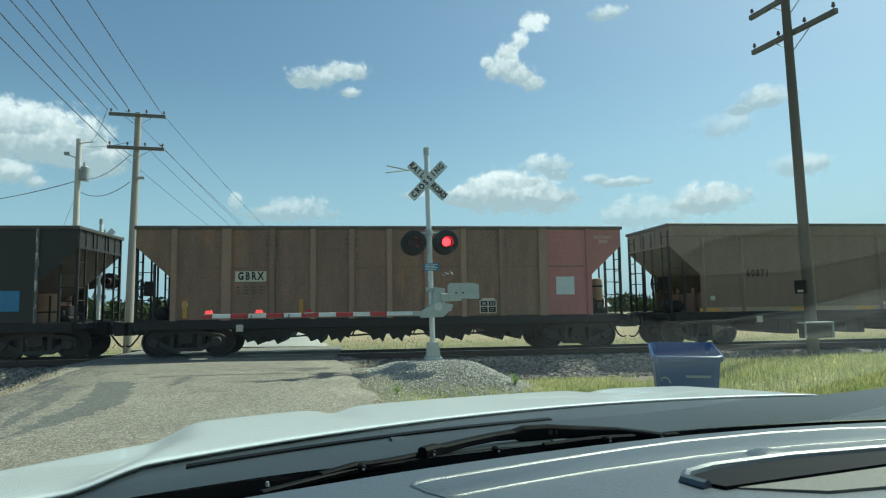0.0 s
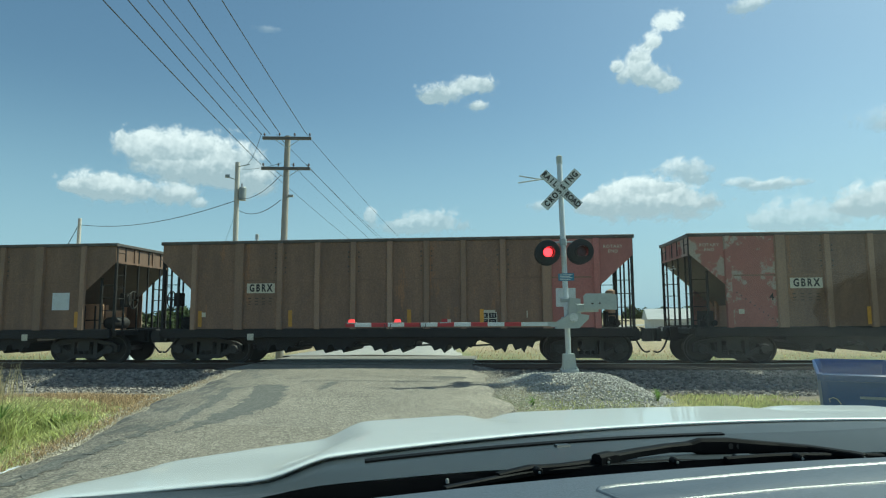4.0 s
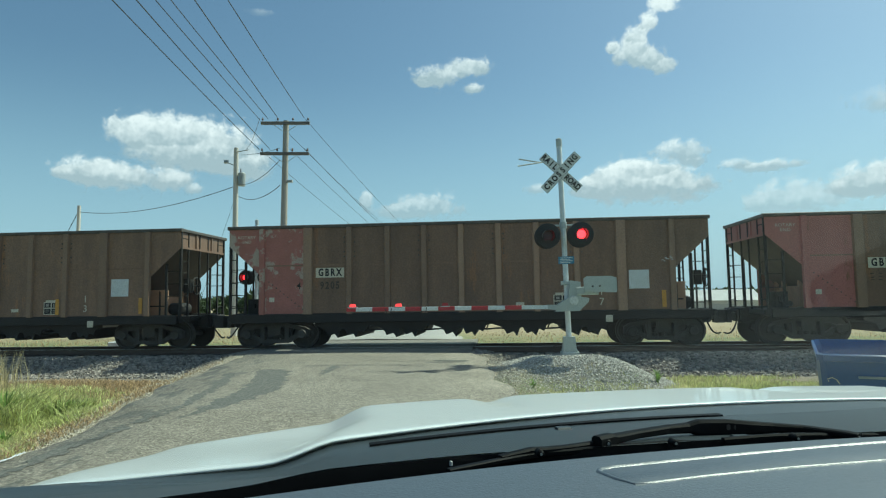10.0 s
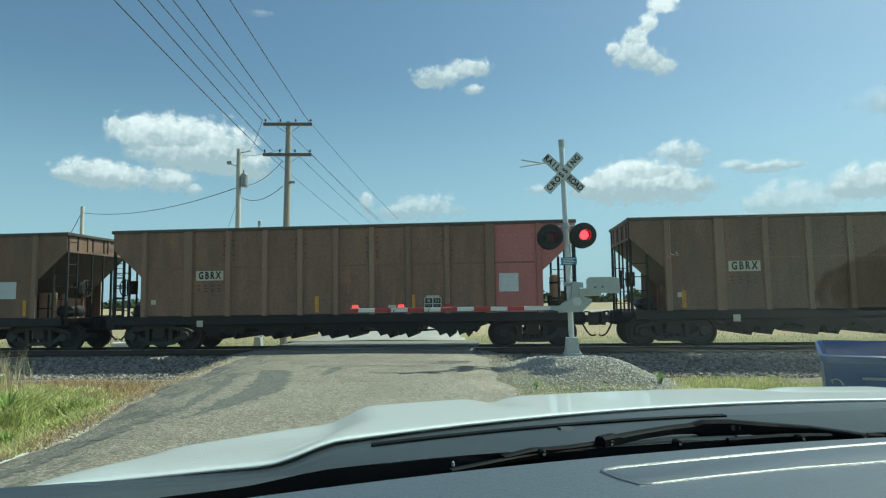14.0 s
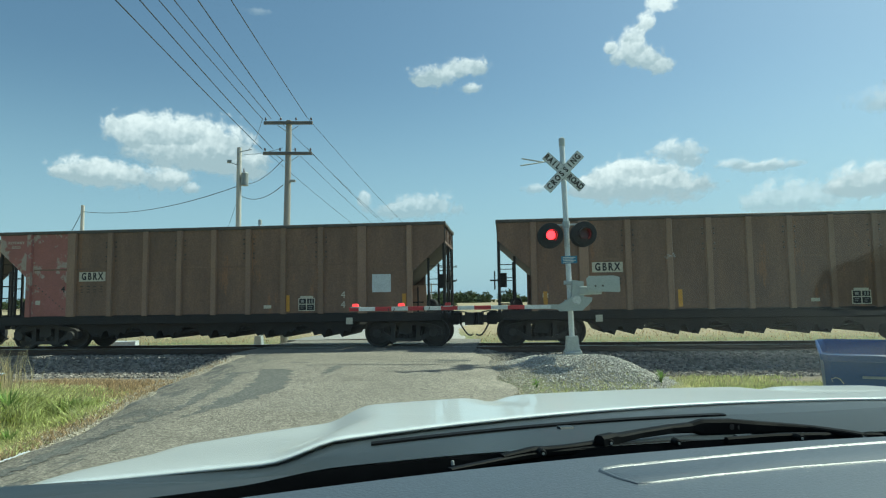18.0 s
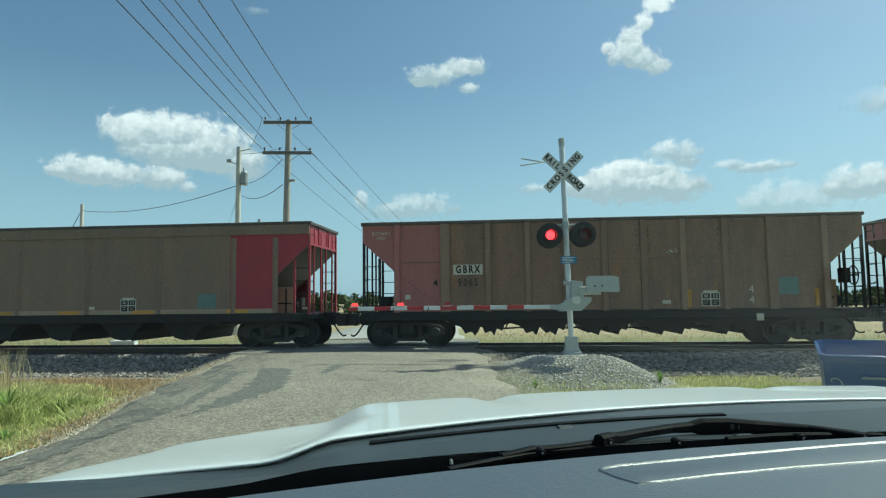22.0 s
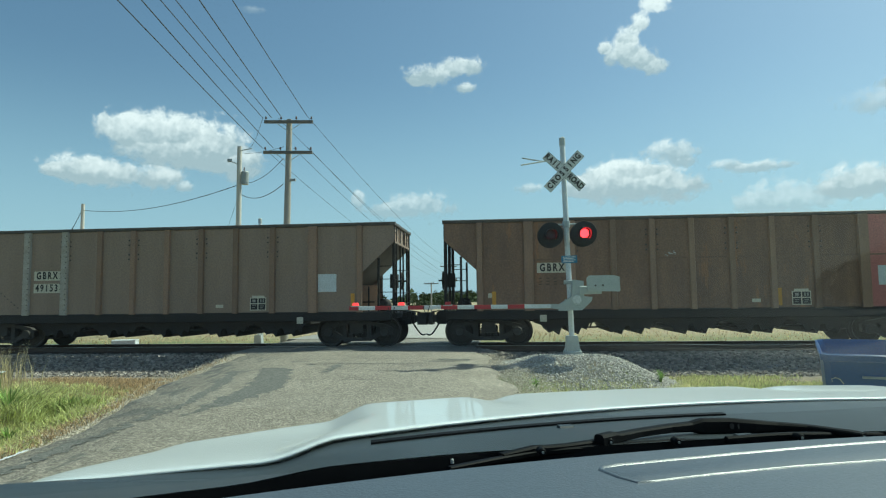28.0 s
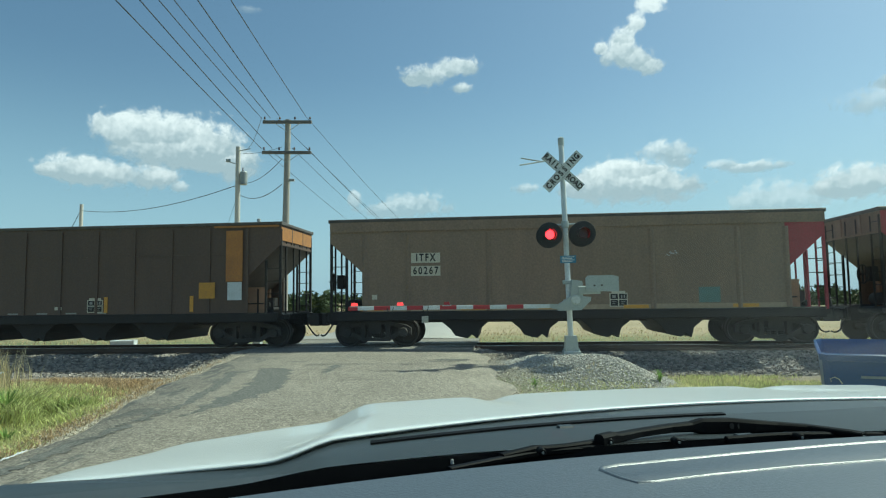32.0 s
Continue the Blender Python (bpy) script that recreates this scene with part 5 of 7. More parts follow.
can = part("transformer", Shape().turned([(0.05, -0.45), (0.24, -0.42), (0.25, 0.4), (0.2, 0.47), (0.03, 0.5)], (0.42, -0.12, 10.9), 2, 18).mesh("transformer", M_TRANS, True), tpole, label="grey transformer can")
part("bushing", Shape().turned([(0.05, 0.45), (0.03, 0.75)], (0.36, -0.12, 10.9), 2, 8).mesh("bushing", M_PORC, True), can)
part("camera_bracket", Shape().tube([(-0.1, -0.1, 11.9), (-0.55, -0.2, 12.05)], 0.03, 6).box(-0.72, -0.45, -0.28, -0.12, 12.0, 12.22, 0.04).mesh("camera_bracket", M_TRANS), tpole)
part("cutout", Shape().tube([(0.1, -0.1, 12.8), (0.9, -0.3, 12.9)], 0.03, 6).mesh("cutout", M_TRANS), tpole)
small_pole = utility_pole(-40.2, 56.4, -1.2, 12.2, "short pale wooden service pole", 0, 0, (), 0.23, M_WOODPALE)
stub_pole = utility_pole(-14.6, 37.0, -1.0, 6.9, "thin grey pole stub behind the track", 0, 0, (), 0.08, M_GALV)
rail_pole = utility_pole(12.57, 16.64, -0.2, 12.65, "dark wooden pole with two crossarms by the track", 100.0, 0.0, (9.52, 10.66), 0.16, M_DARKWOOD, 1.5, -1.2)
pl = part("number_sign", Shape().box(-0.02, 0.02, -0.2, 0.2, 1.84, 2.22).mesh("number_sign", M_BLACKP), rail_pole, pose(0, 0.27, 0.0, 0, 0, 90), "small dark sign with a pale bar")
part("bar", Shape().box(-0.025, -0.02, -0.1, 0.1, 1.88, 1.95).box(0.02, 0.025, -0.1, 0.1, 1.88, 1.95).mesh("bar", M_CREAM), pl)
ped = part("equipment_box", Shape().box(-0.42, 0.42, -0.12, 0.14, 0.0, 0.4, 0.03).mesh("equipment_box", M_UNDER), rail_pole, rail_pole.matrix_basis.inverted() @ pose(12.42, 16.3, 0.4, 0, 0, 4), "low grey equipment box on the pole")
part("lid", Shape().box(-0.46, 0.46, -0.16, 0.16, 0.4, 0.45, 0.015).box(-0.46, -0.42, -0.16, -0.12, 0.0, 0.4).box(0.42, 0.46, -0.16, -0.12, 0.0, 0.4).mesh("lid", M_TRANS), ped, label="pale grey lid and corners")
solid("concrete_block", Shape().box(-0.5, 0.5, -0.25, 0.25, -0.06, 0.38, 0.03), M_WHITEREFL, "low white concrete block beyond the track", "block", at=pose(-17.0, 27.0, ground_z(-17.0, 27.0), 0, 0, 12))
far_pole_a = utility_pole(-8.0, 92.0, -1.8, 8.2, "far wooden pole with two crossarms", 0, 0, (6.0, 8.0), 0.16)
far_pole_b = utility_pole(-12.0, 104.0, -1.8, 6.0, "far wooden pole with one crossarm", 0, 0, (5.8,), 0.15)
back_pole = utility_pole(-5.0, -12.5, -0.5, 11.2, "brown wooden utility pole behind the car", 5.0, 0, (9.75, 11.0))


def wire(a, b, sag, r=0.012, name="overhead_wire", label="dark sagging overhead wire between poles"):
    a, b = Vector(a), Vector(b)
    pts = [a.lerp(b, i / 24) - Vector((0, 0, sag * 4 * (i / 24) * (1 - i / 24))) for i in range(25)]
    return solid(name, Shape().tube(pts, r, 5), M_WIRE, label, "wire", group="overhead wires")


for dx, z0, x1, z1 in ((1.14, 10.65, -3.76, 10.7), (-0.25, 10.75, -4.3, 11.2), (-0.7, 10.65, -5.08, 10.7), (-1.15, 10.65, -5.54, 10.7), (-0.6, 9.1, -4.43, 9.4), (-1.14, 9.1, -5.11, 9.4)):
    wire((-10.75 + dx, 30.0, z0), (x1, -12.5, z1), 0.3, 0.02 if -0.5 < dx < 0 and z0 > 10 else 0.016)
for dx, z0, z1 in ((1.14, 10.65, 6.3), (-0.4, 10.65, 6.3), (1.14, 9.1, 4.3), (0.4, 9.1, 4.3), (-1.1, 9.1, 4.3)):
    wire((-10.75 + dx, 30.1, z0), (-8.0 + dx, 92.0, z1), 0.9, 0.011)
wire((-10.9, 30.2, 9.2), (-17.2, 40.2, 11.4), 0.1)
wire((-10.9, 30.2, 7.3), (-17.4, 40.2, 8.6), 0.45, 0.02)
wire((-10.9, 30.2, 8.6), (-17.4, 40.2, 9.4), 0.4, 0.016)
wire((-17.6, 40.3, 9.3), (-40.2, 56.4, 10.4), 0.75, 0.026)
wire((-16.8, 40.0, 11.7), (-11.9, 30.0, 10.7), 0.3)
wire((-17.6, 40.3, 8.6), (-21.5, 41.5, -1.2), 0.0, 0.01)
wire((-40.2, 56.4, 10.6), (-41.6, 56.4, 8.0), 0.1, 0.03)


# ---- distance ----
M_LEAF = mat("far_foliage", (0.075, 0.1, 0.035), 0.9, col2=(0.045, 0.065, 0.025), scale=0.3, fine=2.5, bump=0.6, dist=0.3)
M_BARN = mat("metal_siding", (0.62, 0.62, 0.58), 0.6, col2=(0.5, 0.5, 0.47), scale=0.6, fine=9, stretch=(6, 6, 0.1))
M_ROOF = mat("metal_roof", (0.5, 0.5, 0.48), 0.5, 0.2, scale=0.7, fine=9)


def woods(name, x0, x1, y, depth, n, h0, h1, z, label):
    """A far belt of trees: crowns made of many ragged leaf clumps."""
    rnd = np.random.default_rng(int(abs(x0)) + n)
    vs, fs = [], []
    for _ in range(n):
        cx, cy = rnd.uniform(x0, x1), y + rnd.uniform(0, depth)
        h = rnd.uniform(h0, h1)
        for _ in range(60):
            a, r = rnd.uniform(0, 6.28), h * 0.42 * math.sqrt(rnd.uniform(0, 1))
            q = np.array([cx + r * math.cos(a), cy + r * math.sin(a), z + h * rnd.uniform(0.05, 1.0) * (1 - 0.3 * (r / (h * 0.42)) ** 2)])
            s = h * rnd.uniform(0.05, 0.13)
            for _ in range(4):
                k = len(vs)
                vs += (q + rnd.normal(0, s, (3, 3))).tolist()
                fs.append((k, k + 1, k + 2))
    me = bpy.data.meshes.new(name)
    me.from_pydata(vs, [], fs)
    me.materials.append(M_LEAF)
    return tagged(new(name, me), label, "trees", kind="stuff")


woods("far_woods", -420, 520, 430, 60, 330, 7, 12, -4.5, "dark green belt of far trees on the horizon")
woods("hedgerow", -75, -28, 120, 14, 46, 3.0, 5.6, -2.0, "dark green trees beyond the track")
woods("hedgerow", -26, -14, 170, 14, 16, 3.0, 5.2, -2.0, "green bushes beside the far road")
woods("hedgerow", 47, 130, 150, 18, 60, 3.5, 6.2, -3.0, "green trees behind the metal shed")


def shed():
    b = thing("metal_shed", "long pale metal shed with a low roof in a field", "building", pose(22, 96, -2.2, 0, 0, -8))
    part("wall", Shape().box(0, 15, 0, 10, 0, 2.9).mesh("wall", M_BARN), b)
    part("roof", Shape().prism([(-0.4, 2.9), (10.4, 2.9), (10.4, 3.0), (5.0, 4.6), (-0.4, 3.0)], -0.4, 15.4, 0).mesh("roof", M_ROOF), b)
    for i in range(2):
        part("sliding_door", Shape().box(2 + i * 6.5, 5.4 + i * 6.5, -0.06, 0.0, 0, 2.5).mesh("sliding_door", M_ROOF), b)


shed()


# ---- clouds ----
M_CLOUD = bpy.data.materials.new("cloud")
M_CLOUD.use_nodes = True


def cloud_material():
    n, l = M_CLOUD.node_tree.nodes, M_CLOUD.node_tree.links
    n.remove(n["Principled BSDF"])
    at = n.new("ShaderNodeAttribute")
    at.attribute_name = "puff"
    up = n.new("ShaderNodeAttribute")
    up.attribute_name = "crown"
    tc = n.new("ShaderNodeTexCoord")
    nz = n.new("ShaderNodeTexNoise")
    nz.inputs["Scale"].default_value, nz.inputs["Detail"].default_value, nz.inputs["Roughness"].default_value, nz.inputs["Distortion"].default_value = 0.035, 10, 0.62, 0.25
    l.new(tc.outputs["Object"], nz.inputs["Vector"])
    nb = n.new("ShaderNodeTexNoise")
    nb.inputs["Scale"].default_value, nb.inputs["Detail"].default_value = 0.05, 5
    l.new(tc.outputs["Object"], nb.inputs["Vector"])
    sub = n.new("ShaderNodeMath")
    sub.operation = "MULTIPLY_ADD"
    sub.inputs[1].default_value, sub.inputs[2].default_value = 2.2, -1.1
    l.new(nz.outputs["Fac"], sub.inputs[0])
    ad = n.new("ShaderNodeMath")
    l.new(sub.outputs[0], ad.inputs[0])
    l.new(at.outputs["Fac"], ad.inputs[1])
    rg = n.new("ShaderNodeMapRange")
    rg.interpolation_type = "SMOOTHSTEP"
    rg.inputs["From Min"].default_value, rg.inputs["From Max"].default_value, rg.inputs["To Max"].default_value = 0.12, 0.85, 0.93
    l.new(ad.outputs[0], rg.inputs["Value"])
    sh = n.new("ShaderNodeMath")
    sh.operation = "MULTIPLY_ADD"
    sh.inputs[1].default_value = 0.9
    l.new(nb.outputs["Fac"], sh.inputs[0])
    l.new(up.outputs["Fac"], sh.inputs[2])
    mr = n.new("ShaderNodeMapRange")
    mr.inputs["From Min"].default_value, mr.inputs["From Max"].default_value = 0.55, 1.1
    l.new(sh.outputs[0], mr.inputs["Value"])
    # the sheet glows; sunlit white and shaded grey are both put into its colour
    mx = n.new("ShaderNodeMix")
    mx.data_type = "RGBA"
    mx.inputs["A"].default_value, mx.inputs["B"].default_value = (0.4, 0.45, 0.54, 1), (0.86, 0.83, 0.92, 1)
    l.new(mr.outputs["Result"], mx.inputs["Factor"])
    em = n.new("ShaderNodeEmission")
    l.new(mx.outputs["Result"], em.inputs["Color"])
    tr = n.new("ShaderNodeBsdfTransparent")
    ms = n.new("ShaderNodeMixShader")
    ve = n.new("ShaderNodeAttribute")
    ve.attribute_name = "veil"
    mv = n.new("ShaderNodeMath")
    mv.operation = "MULTIPLY"
    l.new(rg.outputs["Result"], mv.inputs[0])
    l.new(ve.outputs["Fac"], mv.inputs[1])
    l.new(mv.outputs[0], ms.inputs["Fac"])
    l.new(tr.outputs[0], ms.inputs[1])
    l.new(em.outputs[0], ms.inputs[2])
    l.new(ms.outputs[0], n["Material Output"].inputs["Surface"])


cloud_material()
CLOUDS = []
FAR = 1500.0


def cloud(az, el, puffs, label, faint=1.0, lift=0.0):
    """A far cumulus: a curved sheet bulging with its puffs; angles in degrees, az from +y towards +x."""
    k = FAR * radians(1)
    x0, x1 = min(p[0] - p[2] * 1.7 for p in puffs), max(p[0] + p[2] * 1.7 for p in puffs)
    y0, y1 = min(p[1] - p[3] * 1.7 for p in puffs), max(p[1] + p[3] * 1.7 for p in puffs)
    step = 0.16
    nx, ny = int((x1 - x0) / step) + 1, int((y1 - y0) / step) + 1
    verts, dens, crown, keep = [], [], [], {}
    for j in range(ny + 1):
        for i in range(nx + 1):
            u, w = x0 + i * step, y0 + j * step
            d, c = 0.0, 0.0
            best = -9.0
            for cx, cy, rx, ry in puffs:
                q = 1.0 - ((u - cx) / (rx * 1.3)) ** 2 - ((w - cy) / (ry * (1.3 if w > cy else 1.1))) ** 2
                d += max(0.0, q)
                if q > best:
                    best, c = q, (w - cy) / ry
            edge = max(max(0.0, 1.0 - math.hypot((u - cx) / (rx * 1.6), (w - cy) / (ry * 1.6))) for cx, cy, rx, ry in puffs)
            if edge > 0.02:
                keep[(i, j)] = len(verts)
                verts.append((u * k, -12.0 * min(1.0, d) * min(1, (x1 - x0) / 6), w * k))
                dens.append(min(d, 1.5) * (0.5 + 0.5 * faint))
                # paints the sunlit top and shaded base by height; lift brightens all
                crown.append(0.22 * c + 0.45 * ((w - y0) / (y1 - y0) * 2 - 1) + 0.22 + lift)
    faces = [(keep[(i, j)], keep[(i + 1, j)], keep[(i + 1, j + 1)], keep[(i, j + 1)]) for j in range(ny) for i in range(nx)
             if all(q in keep for q in ((i, j), (i + 1, j), (i + 1, j + 1), (i, j + 1)))]
    me = bpy.data.meshes.new("cloud")
    me.from_pydata(verts, [], faces)
    me.attributes.new("puff", "FLOAT", "POINT").data.foreach_set("value", dens)
    me.attributes.new("veil", "FLOAT", "POINT").data.foreach_set("value", [max(0.25, 1.0 - 1.7 * (1.0 - faint))] * len(verts))
    me.attributes.new("crown", "FLOAT", "POINT").data.foreach_set("value", crown)
    me.polygons.foreach_set("use_smooth", [True] * len(me.polygons))
    me.materials.append(M_CLOUD)
    ob = tagged(new("cloud", me), label, "cloud", "cumulus clouds", "structure")
    CLOUDS.append((ob, az, el))
    return ob

# ---- plants and loose things ----
def blade_material(name, a, b):
    m = mat(name, a, 0.8, col2=b, scale=0.8, fine=9, bump=0)
    n, l = m.node_tree.nodes, m.node_tree.links
    geo = n.new("ShaderNodeNewGeometry")
    hv = n.new("ShaderNodeHueSaturation")
    mr = n.new("ShaderNodeMapRange")
    mr.inputs["To Min"].default_value, mr.inputs["To Max"].default_value = 0.5, 1.6
    l.new(geo.outputs["Random Per Island"], mr.inputs["Value"])
    l.new(mr.outputs["Result"], hv.inputs["Value"])
    bs = n["Principled BSDF"]
    src = bs.inputs["Base Color"].links[0].from_socket
    l.new(src, hv.inputs["Color"])
    l.new(hv.outputs["Color"], bs.inputs["Base Color"])
    # blades let light through
    tl, ms = n.new("ShaderNodeBsdfTranslucent"), n.new("ShaderNodeMixShader")
    ms.inputs["Fac"].default_value = 0.4
    l.new(hv.outputs["Color"], tl.inputs["Color"])
    l.new(bs.outputs[0], ms.inputs[1])
    l.new(tl.outputs[0], ms.inputs[2])
    l.new(ms.outputs[0], n["Material Output"].inputs["Surface"])
    return m


def vary_islands(m, lo, hi):
    n, l = m.node_tree.nodes, m.node_tree.links
    geo = n.new("ShaderNodeNewGeometry")
    hv = n.new("ShaderNodeHueSaturation")
    mr = n.new("ShaderNodeMapRange")
    mr.inputs["To Min"].default_value, mr.inputs["To Max"].default_value = lo, hi
    l.new(geo.outputs["Random Per Island"], mr.inputs["Value"])
    l.new(mr.outputs["Result"], hv.inputs["Value"])
    bs = n["Principled BSDF"]
    src = bs.inputs["Base Color"].links[0].from_socket
    l.new(src, hv.inputs["Color"])
    l.new(hv.outputs["Color"], bs.inputs["Base Color"])


vary_islands(M_STONE, 0.45, 1.5)
vary_islands(M_GRAVEL, 0.6, 1.3)
M_GRASS = blade_material("grass_green", (0.5, 0.53, 0.21), (0.8, 0.71, 0.42))
M_STRAW = blade_material("grass_straw", (0.62, 0.53, 0.32), (0.52, 0.41, 0.23))
M_DRY = blade_material("dry_brown_grass", (0.5, 0.36, 0.21), (0.4, 0.28, 0.15))
M_WEED = blade_material("weed_leaf", (0.2, 0.31, 0.075), (0.28, 0.37, 0.11))


def grass(name, n, place, h0, h1, width, material, label, seed, bend=0.5):
    """Bent blades, each of two segments."""
    rnd = np.random.default_rng(seed)
    vs, fs, k = [], [], 0
    while k < n:
        p = place(rnd)
        if p is None:
            continue
        x, y, s = p
        z = ground_z(x, y)
        h = rnd.uniform(h0, h1) * s
        a, t = rnd.uniform(0, 6.28), rnd.uniform(0.1, bend) * h
        w = width * rnd.uniform(0.6, 1.3)
        c, d = math.cos(a), math.sin(a)
        b = rnd.uniform(0, 6.28)
        u, v = math.cos(b) * w, math.sin(b) * w
        o = len(vs)
        vs += [(x - u, y - v, z - 0.02), (x + u, y + v, z - 0.02), (x - u * 0.8 + c * t * 0.35, y - v * 0.8 + d * t * 0.35, z + h * 0.6), (x + u * 0.8 + c * t * 0.35, y + v * 0.8 + d * t * 0.35, z + h * 0.6), (x + c * t, y + d * t, z + h)]
        fs += [(o, o + 1, o + 3, o + 2), (o + 2, o + 3, o + 4)]
        k += 1
    me = bpy.data.meshes.new(name)
    me.from_pydata(vs, [], fs)
    me.materials.append(material)
    return tagged(new(name, me), label, "grass", kind="stuff")


def verge_left(rnd):
    y = rnd.uniform(2.5, 16.4)
    edge = road_left(y) - 0.12
    x = edge - abs(rnd.normal(0, 3.2))
    if noise.noise((x * 0.8, y * 0.8, 4)) < -0.35 - 0.3 * (y < 12) or (edge - x < 0.5 and rnd.uniform() < 0.55) or y > 12.6 + 1.2 * noise.noise((x * 0.7, y * 0.7, 5)) + 0.35 * (-8.0 - x):
        return None
    s = 0.3 + 1.1 * min(1, (edge - x) / 2.6)
    s *= (1 - 0.55 * smooth(9.5, 12.5, y)) * (0.7 + 1.5 * max(0.0, noise.noise((x * 1.1, y * 1.1, 8))))
    return x, y, s


def verge_right(rnd):
    x, y = rnd.uniform(1.0, 14.5), rnd.uniform(8.5, 16.4)
    if x < road_x(y) + road_half(y) + 0.6 or ((x - 1.5) / 2.4) ** 4 + ((y - 15.4) / 1.5) ** 4 < 1:
        return None
    if noise.noise((x * 0.6, y * 0.6, 2)) < -0.45 or (x < 3.4 and y > 13.2 and rnd.uniform() < 0.85):
        return None
    return x, y, 0.8 + 1.0 * smooth(6.5, 10, x) * smooth(11, 14, y)


def beyond(rnd):
    x, y = rnd.uniform(-40, 40), 24.5 + abs(rnd.normal(0, 12))
    if abs(x - road_x(y)) < road_half(y) + 0.8:
        return None
    return x, y, 1.0


def tall_left(rnd):
    x, y = -10.0 + rnd.normal(0, 0.32), 11.0 + rnd.normal(0, 0.5)
    return (x, y, 1.0) if x < road_x(y) - road_half(y) - 1.2 else None


grass("grass_verge", 70000, verge_left, 0.1, 0.34, 0.012, M_GRASS, "green and yellow roadside grass", 1, 1.0)
grass("grass_verge", 30000, verge_left, 0.08, 0.3, 0.006, M_STRAW, "dry straw-coloured grass by the road", 2)
grass("tall_grass", 700, tall_left, 0.5, 1.1, 0.006, M_STRAW, "tall seeding grass stalks", 3, 0.35)
grass("grass_verge", 58000, verge_right, 0.05, 0.17, 0.009, M_GRASS, "short green grass by the track", 4)
grass("grass_verge", 5000, verge_right, 0.05, 0.26, 0.005, M_STRAW, "short dry grass by the track", 5)
grass("grass_field", 15000, beyond, 0.04, 0.13, 0.014, M_DRY, "dry tan grass beyond the track", 6)
grass("grass_field", 2500, beyond, 0.03, 0.1, 0.014, M_GRASS, "green grass beyond the track", 7)


def weed(x, y, h, n, label):
    rnd = random.Random(int(x * 100))
    s = Shape()
    z = ground_z(x, y) - 0.02
    for _ in range(n):
        a, r = rnd.uniform(0, 6.28), rnd.uniform(0.2, 0.7) * h
        c, d, hh = math.cos(a), math.sin(a), h * rnd.uniform(0.5, 1.0)
        w = 0.009
        s.add([(x - d * w, y + c * w, z), (x + d * w, y - c * w, z), (x + c * r * 0.4 + d * w * 1.6, y + d * r * 0.4 - c * w * 1.6, z + hh * 0.7), (x + c * r * 0.4 - d * w * 1.6, y + d * r * 0.4 + c * w * 1.6, z + hh * 0.7), (x + c * r, y + d * r, z + hh)],
              [(0, 1, 2, 3), (3, 2, 4)])
    solid("weed", s, M_WEED, label, "weed")


def clump(rnd):
    k = rnd.integers(0, 46)
    cy = 4.0 + 6.6 * ((k * 0.618) % 1.0)
    cx = road_left(cy) - 0.9 - 5.0 * ((k * 0.377 + 0.2) % 1.0)
    return cx + rnd.normal(0, 0.16), cy + rnd.normal(0, 0.16), 0.6 + 0.8 * ((k * 0.73) % 1.0)


M_CLUMP = blade_material("grass_deep_green", (0.4, 0.44, 0.16), (0.54, 0.53, 0.24))
grass("grass_clumps", 15000, clump, 0.1, 0.4, 0.014, M_CLUMP, "deep green leafy clumps in the roadside grass", 21, 1.3)
grass("leafy_verge", 18000, verge_left, 0.06, 0.2, 0.02, M_CLUMP, "low leafy weeds among the roadside grass", 22, 1.6)


def wildflower(x, y, h):
    """A thin stem with a flat white head of many florets."""
    rnd = random.Random(int(x * 1000))
    f = thing("wildflower", "tall white umbel wildflower in the roadside grass", "flower", pose(x, y, ground_z(x, y) - 0.02, rnd.uniform(-6, 6), rnd.uniform(-6, 6)), group="white wildflowers")
    part("stem", Shape().tube([(0, 0, 0), (0.02, 0, h * 0.5), (0.0, 0.01, h)], 0.006, 5, 0.003).mesh("stem", M_WEED), f)
    head = Shape()
    for _ in range(16):
        a, r = rnd.uniform(0, 6.28), 0.07 * math.sqrt(rnd.uniform(0, 1))
        head.turned([(0.012, 0.0), (0.014, 0.008), (0.004, 0.014)], (r * math.cos(a), r * math.sin(a), h + rnd.uniform(0, 0.02)), 2, 5)
    part("flower_head", head.mesh("flower_head", M_WHITEREFL), f, label="flat white flower head")


for wx, wy, wh in ((-9.5, 10.9, 1.15), (-9.9, 11.2, 1.3), (-9.25, 10.5, 0.95), (-10.2, 11.5, 1.2), (-9.7, 10.3, 0.9), (-8.9, 10.4, 0.62), (-9.1, 9.8, 0.7)):
    wildflower(wx, wy, wh)


weed(0.62, 13.4, 0.26, 26, "green weed tuft growing in the gravel")
weed(-8.0, 9.6, 0.62, 70, "leafy green weed in the roadside grass")
weed(-8.4, 10.0, 0.5, 50, "leafy green weed among dry grass")
weed(-7.5, 10.3, 0.42, 110, "leafy green weed by the road edge")
weed(-7.0, 8.4, 0.3, 36, "low leafy weed by the road edge")
weed(3.4, 14.4, 0.32, 30, "low green weed beside the ballast")
weed(1.6, 13.2, 0.14, 14, "small weed on the gravel mound")


def on_ballast(rnd):
    x = rnd.uniform(-16, 14)
    side = -1 if rnd.uniform() < 0.8 else 1
    y = TRACK_Y + side * rnd.uniform(1.35, 3.9)
    if abs(x - road_x(y)) < road_half(y) + 0.12:
        return None
    z = max(ground_z(x, y), -0.2 - 0.4 * smooth(1.7, 2.45, abs(y - TRACK_Y)))
    return x, y, z + 0.01


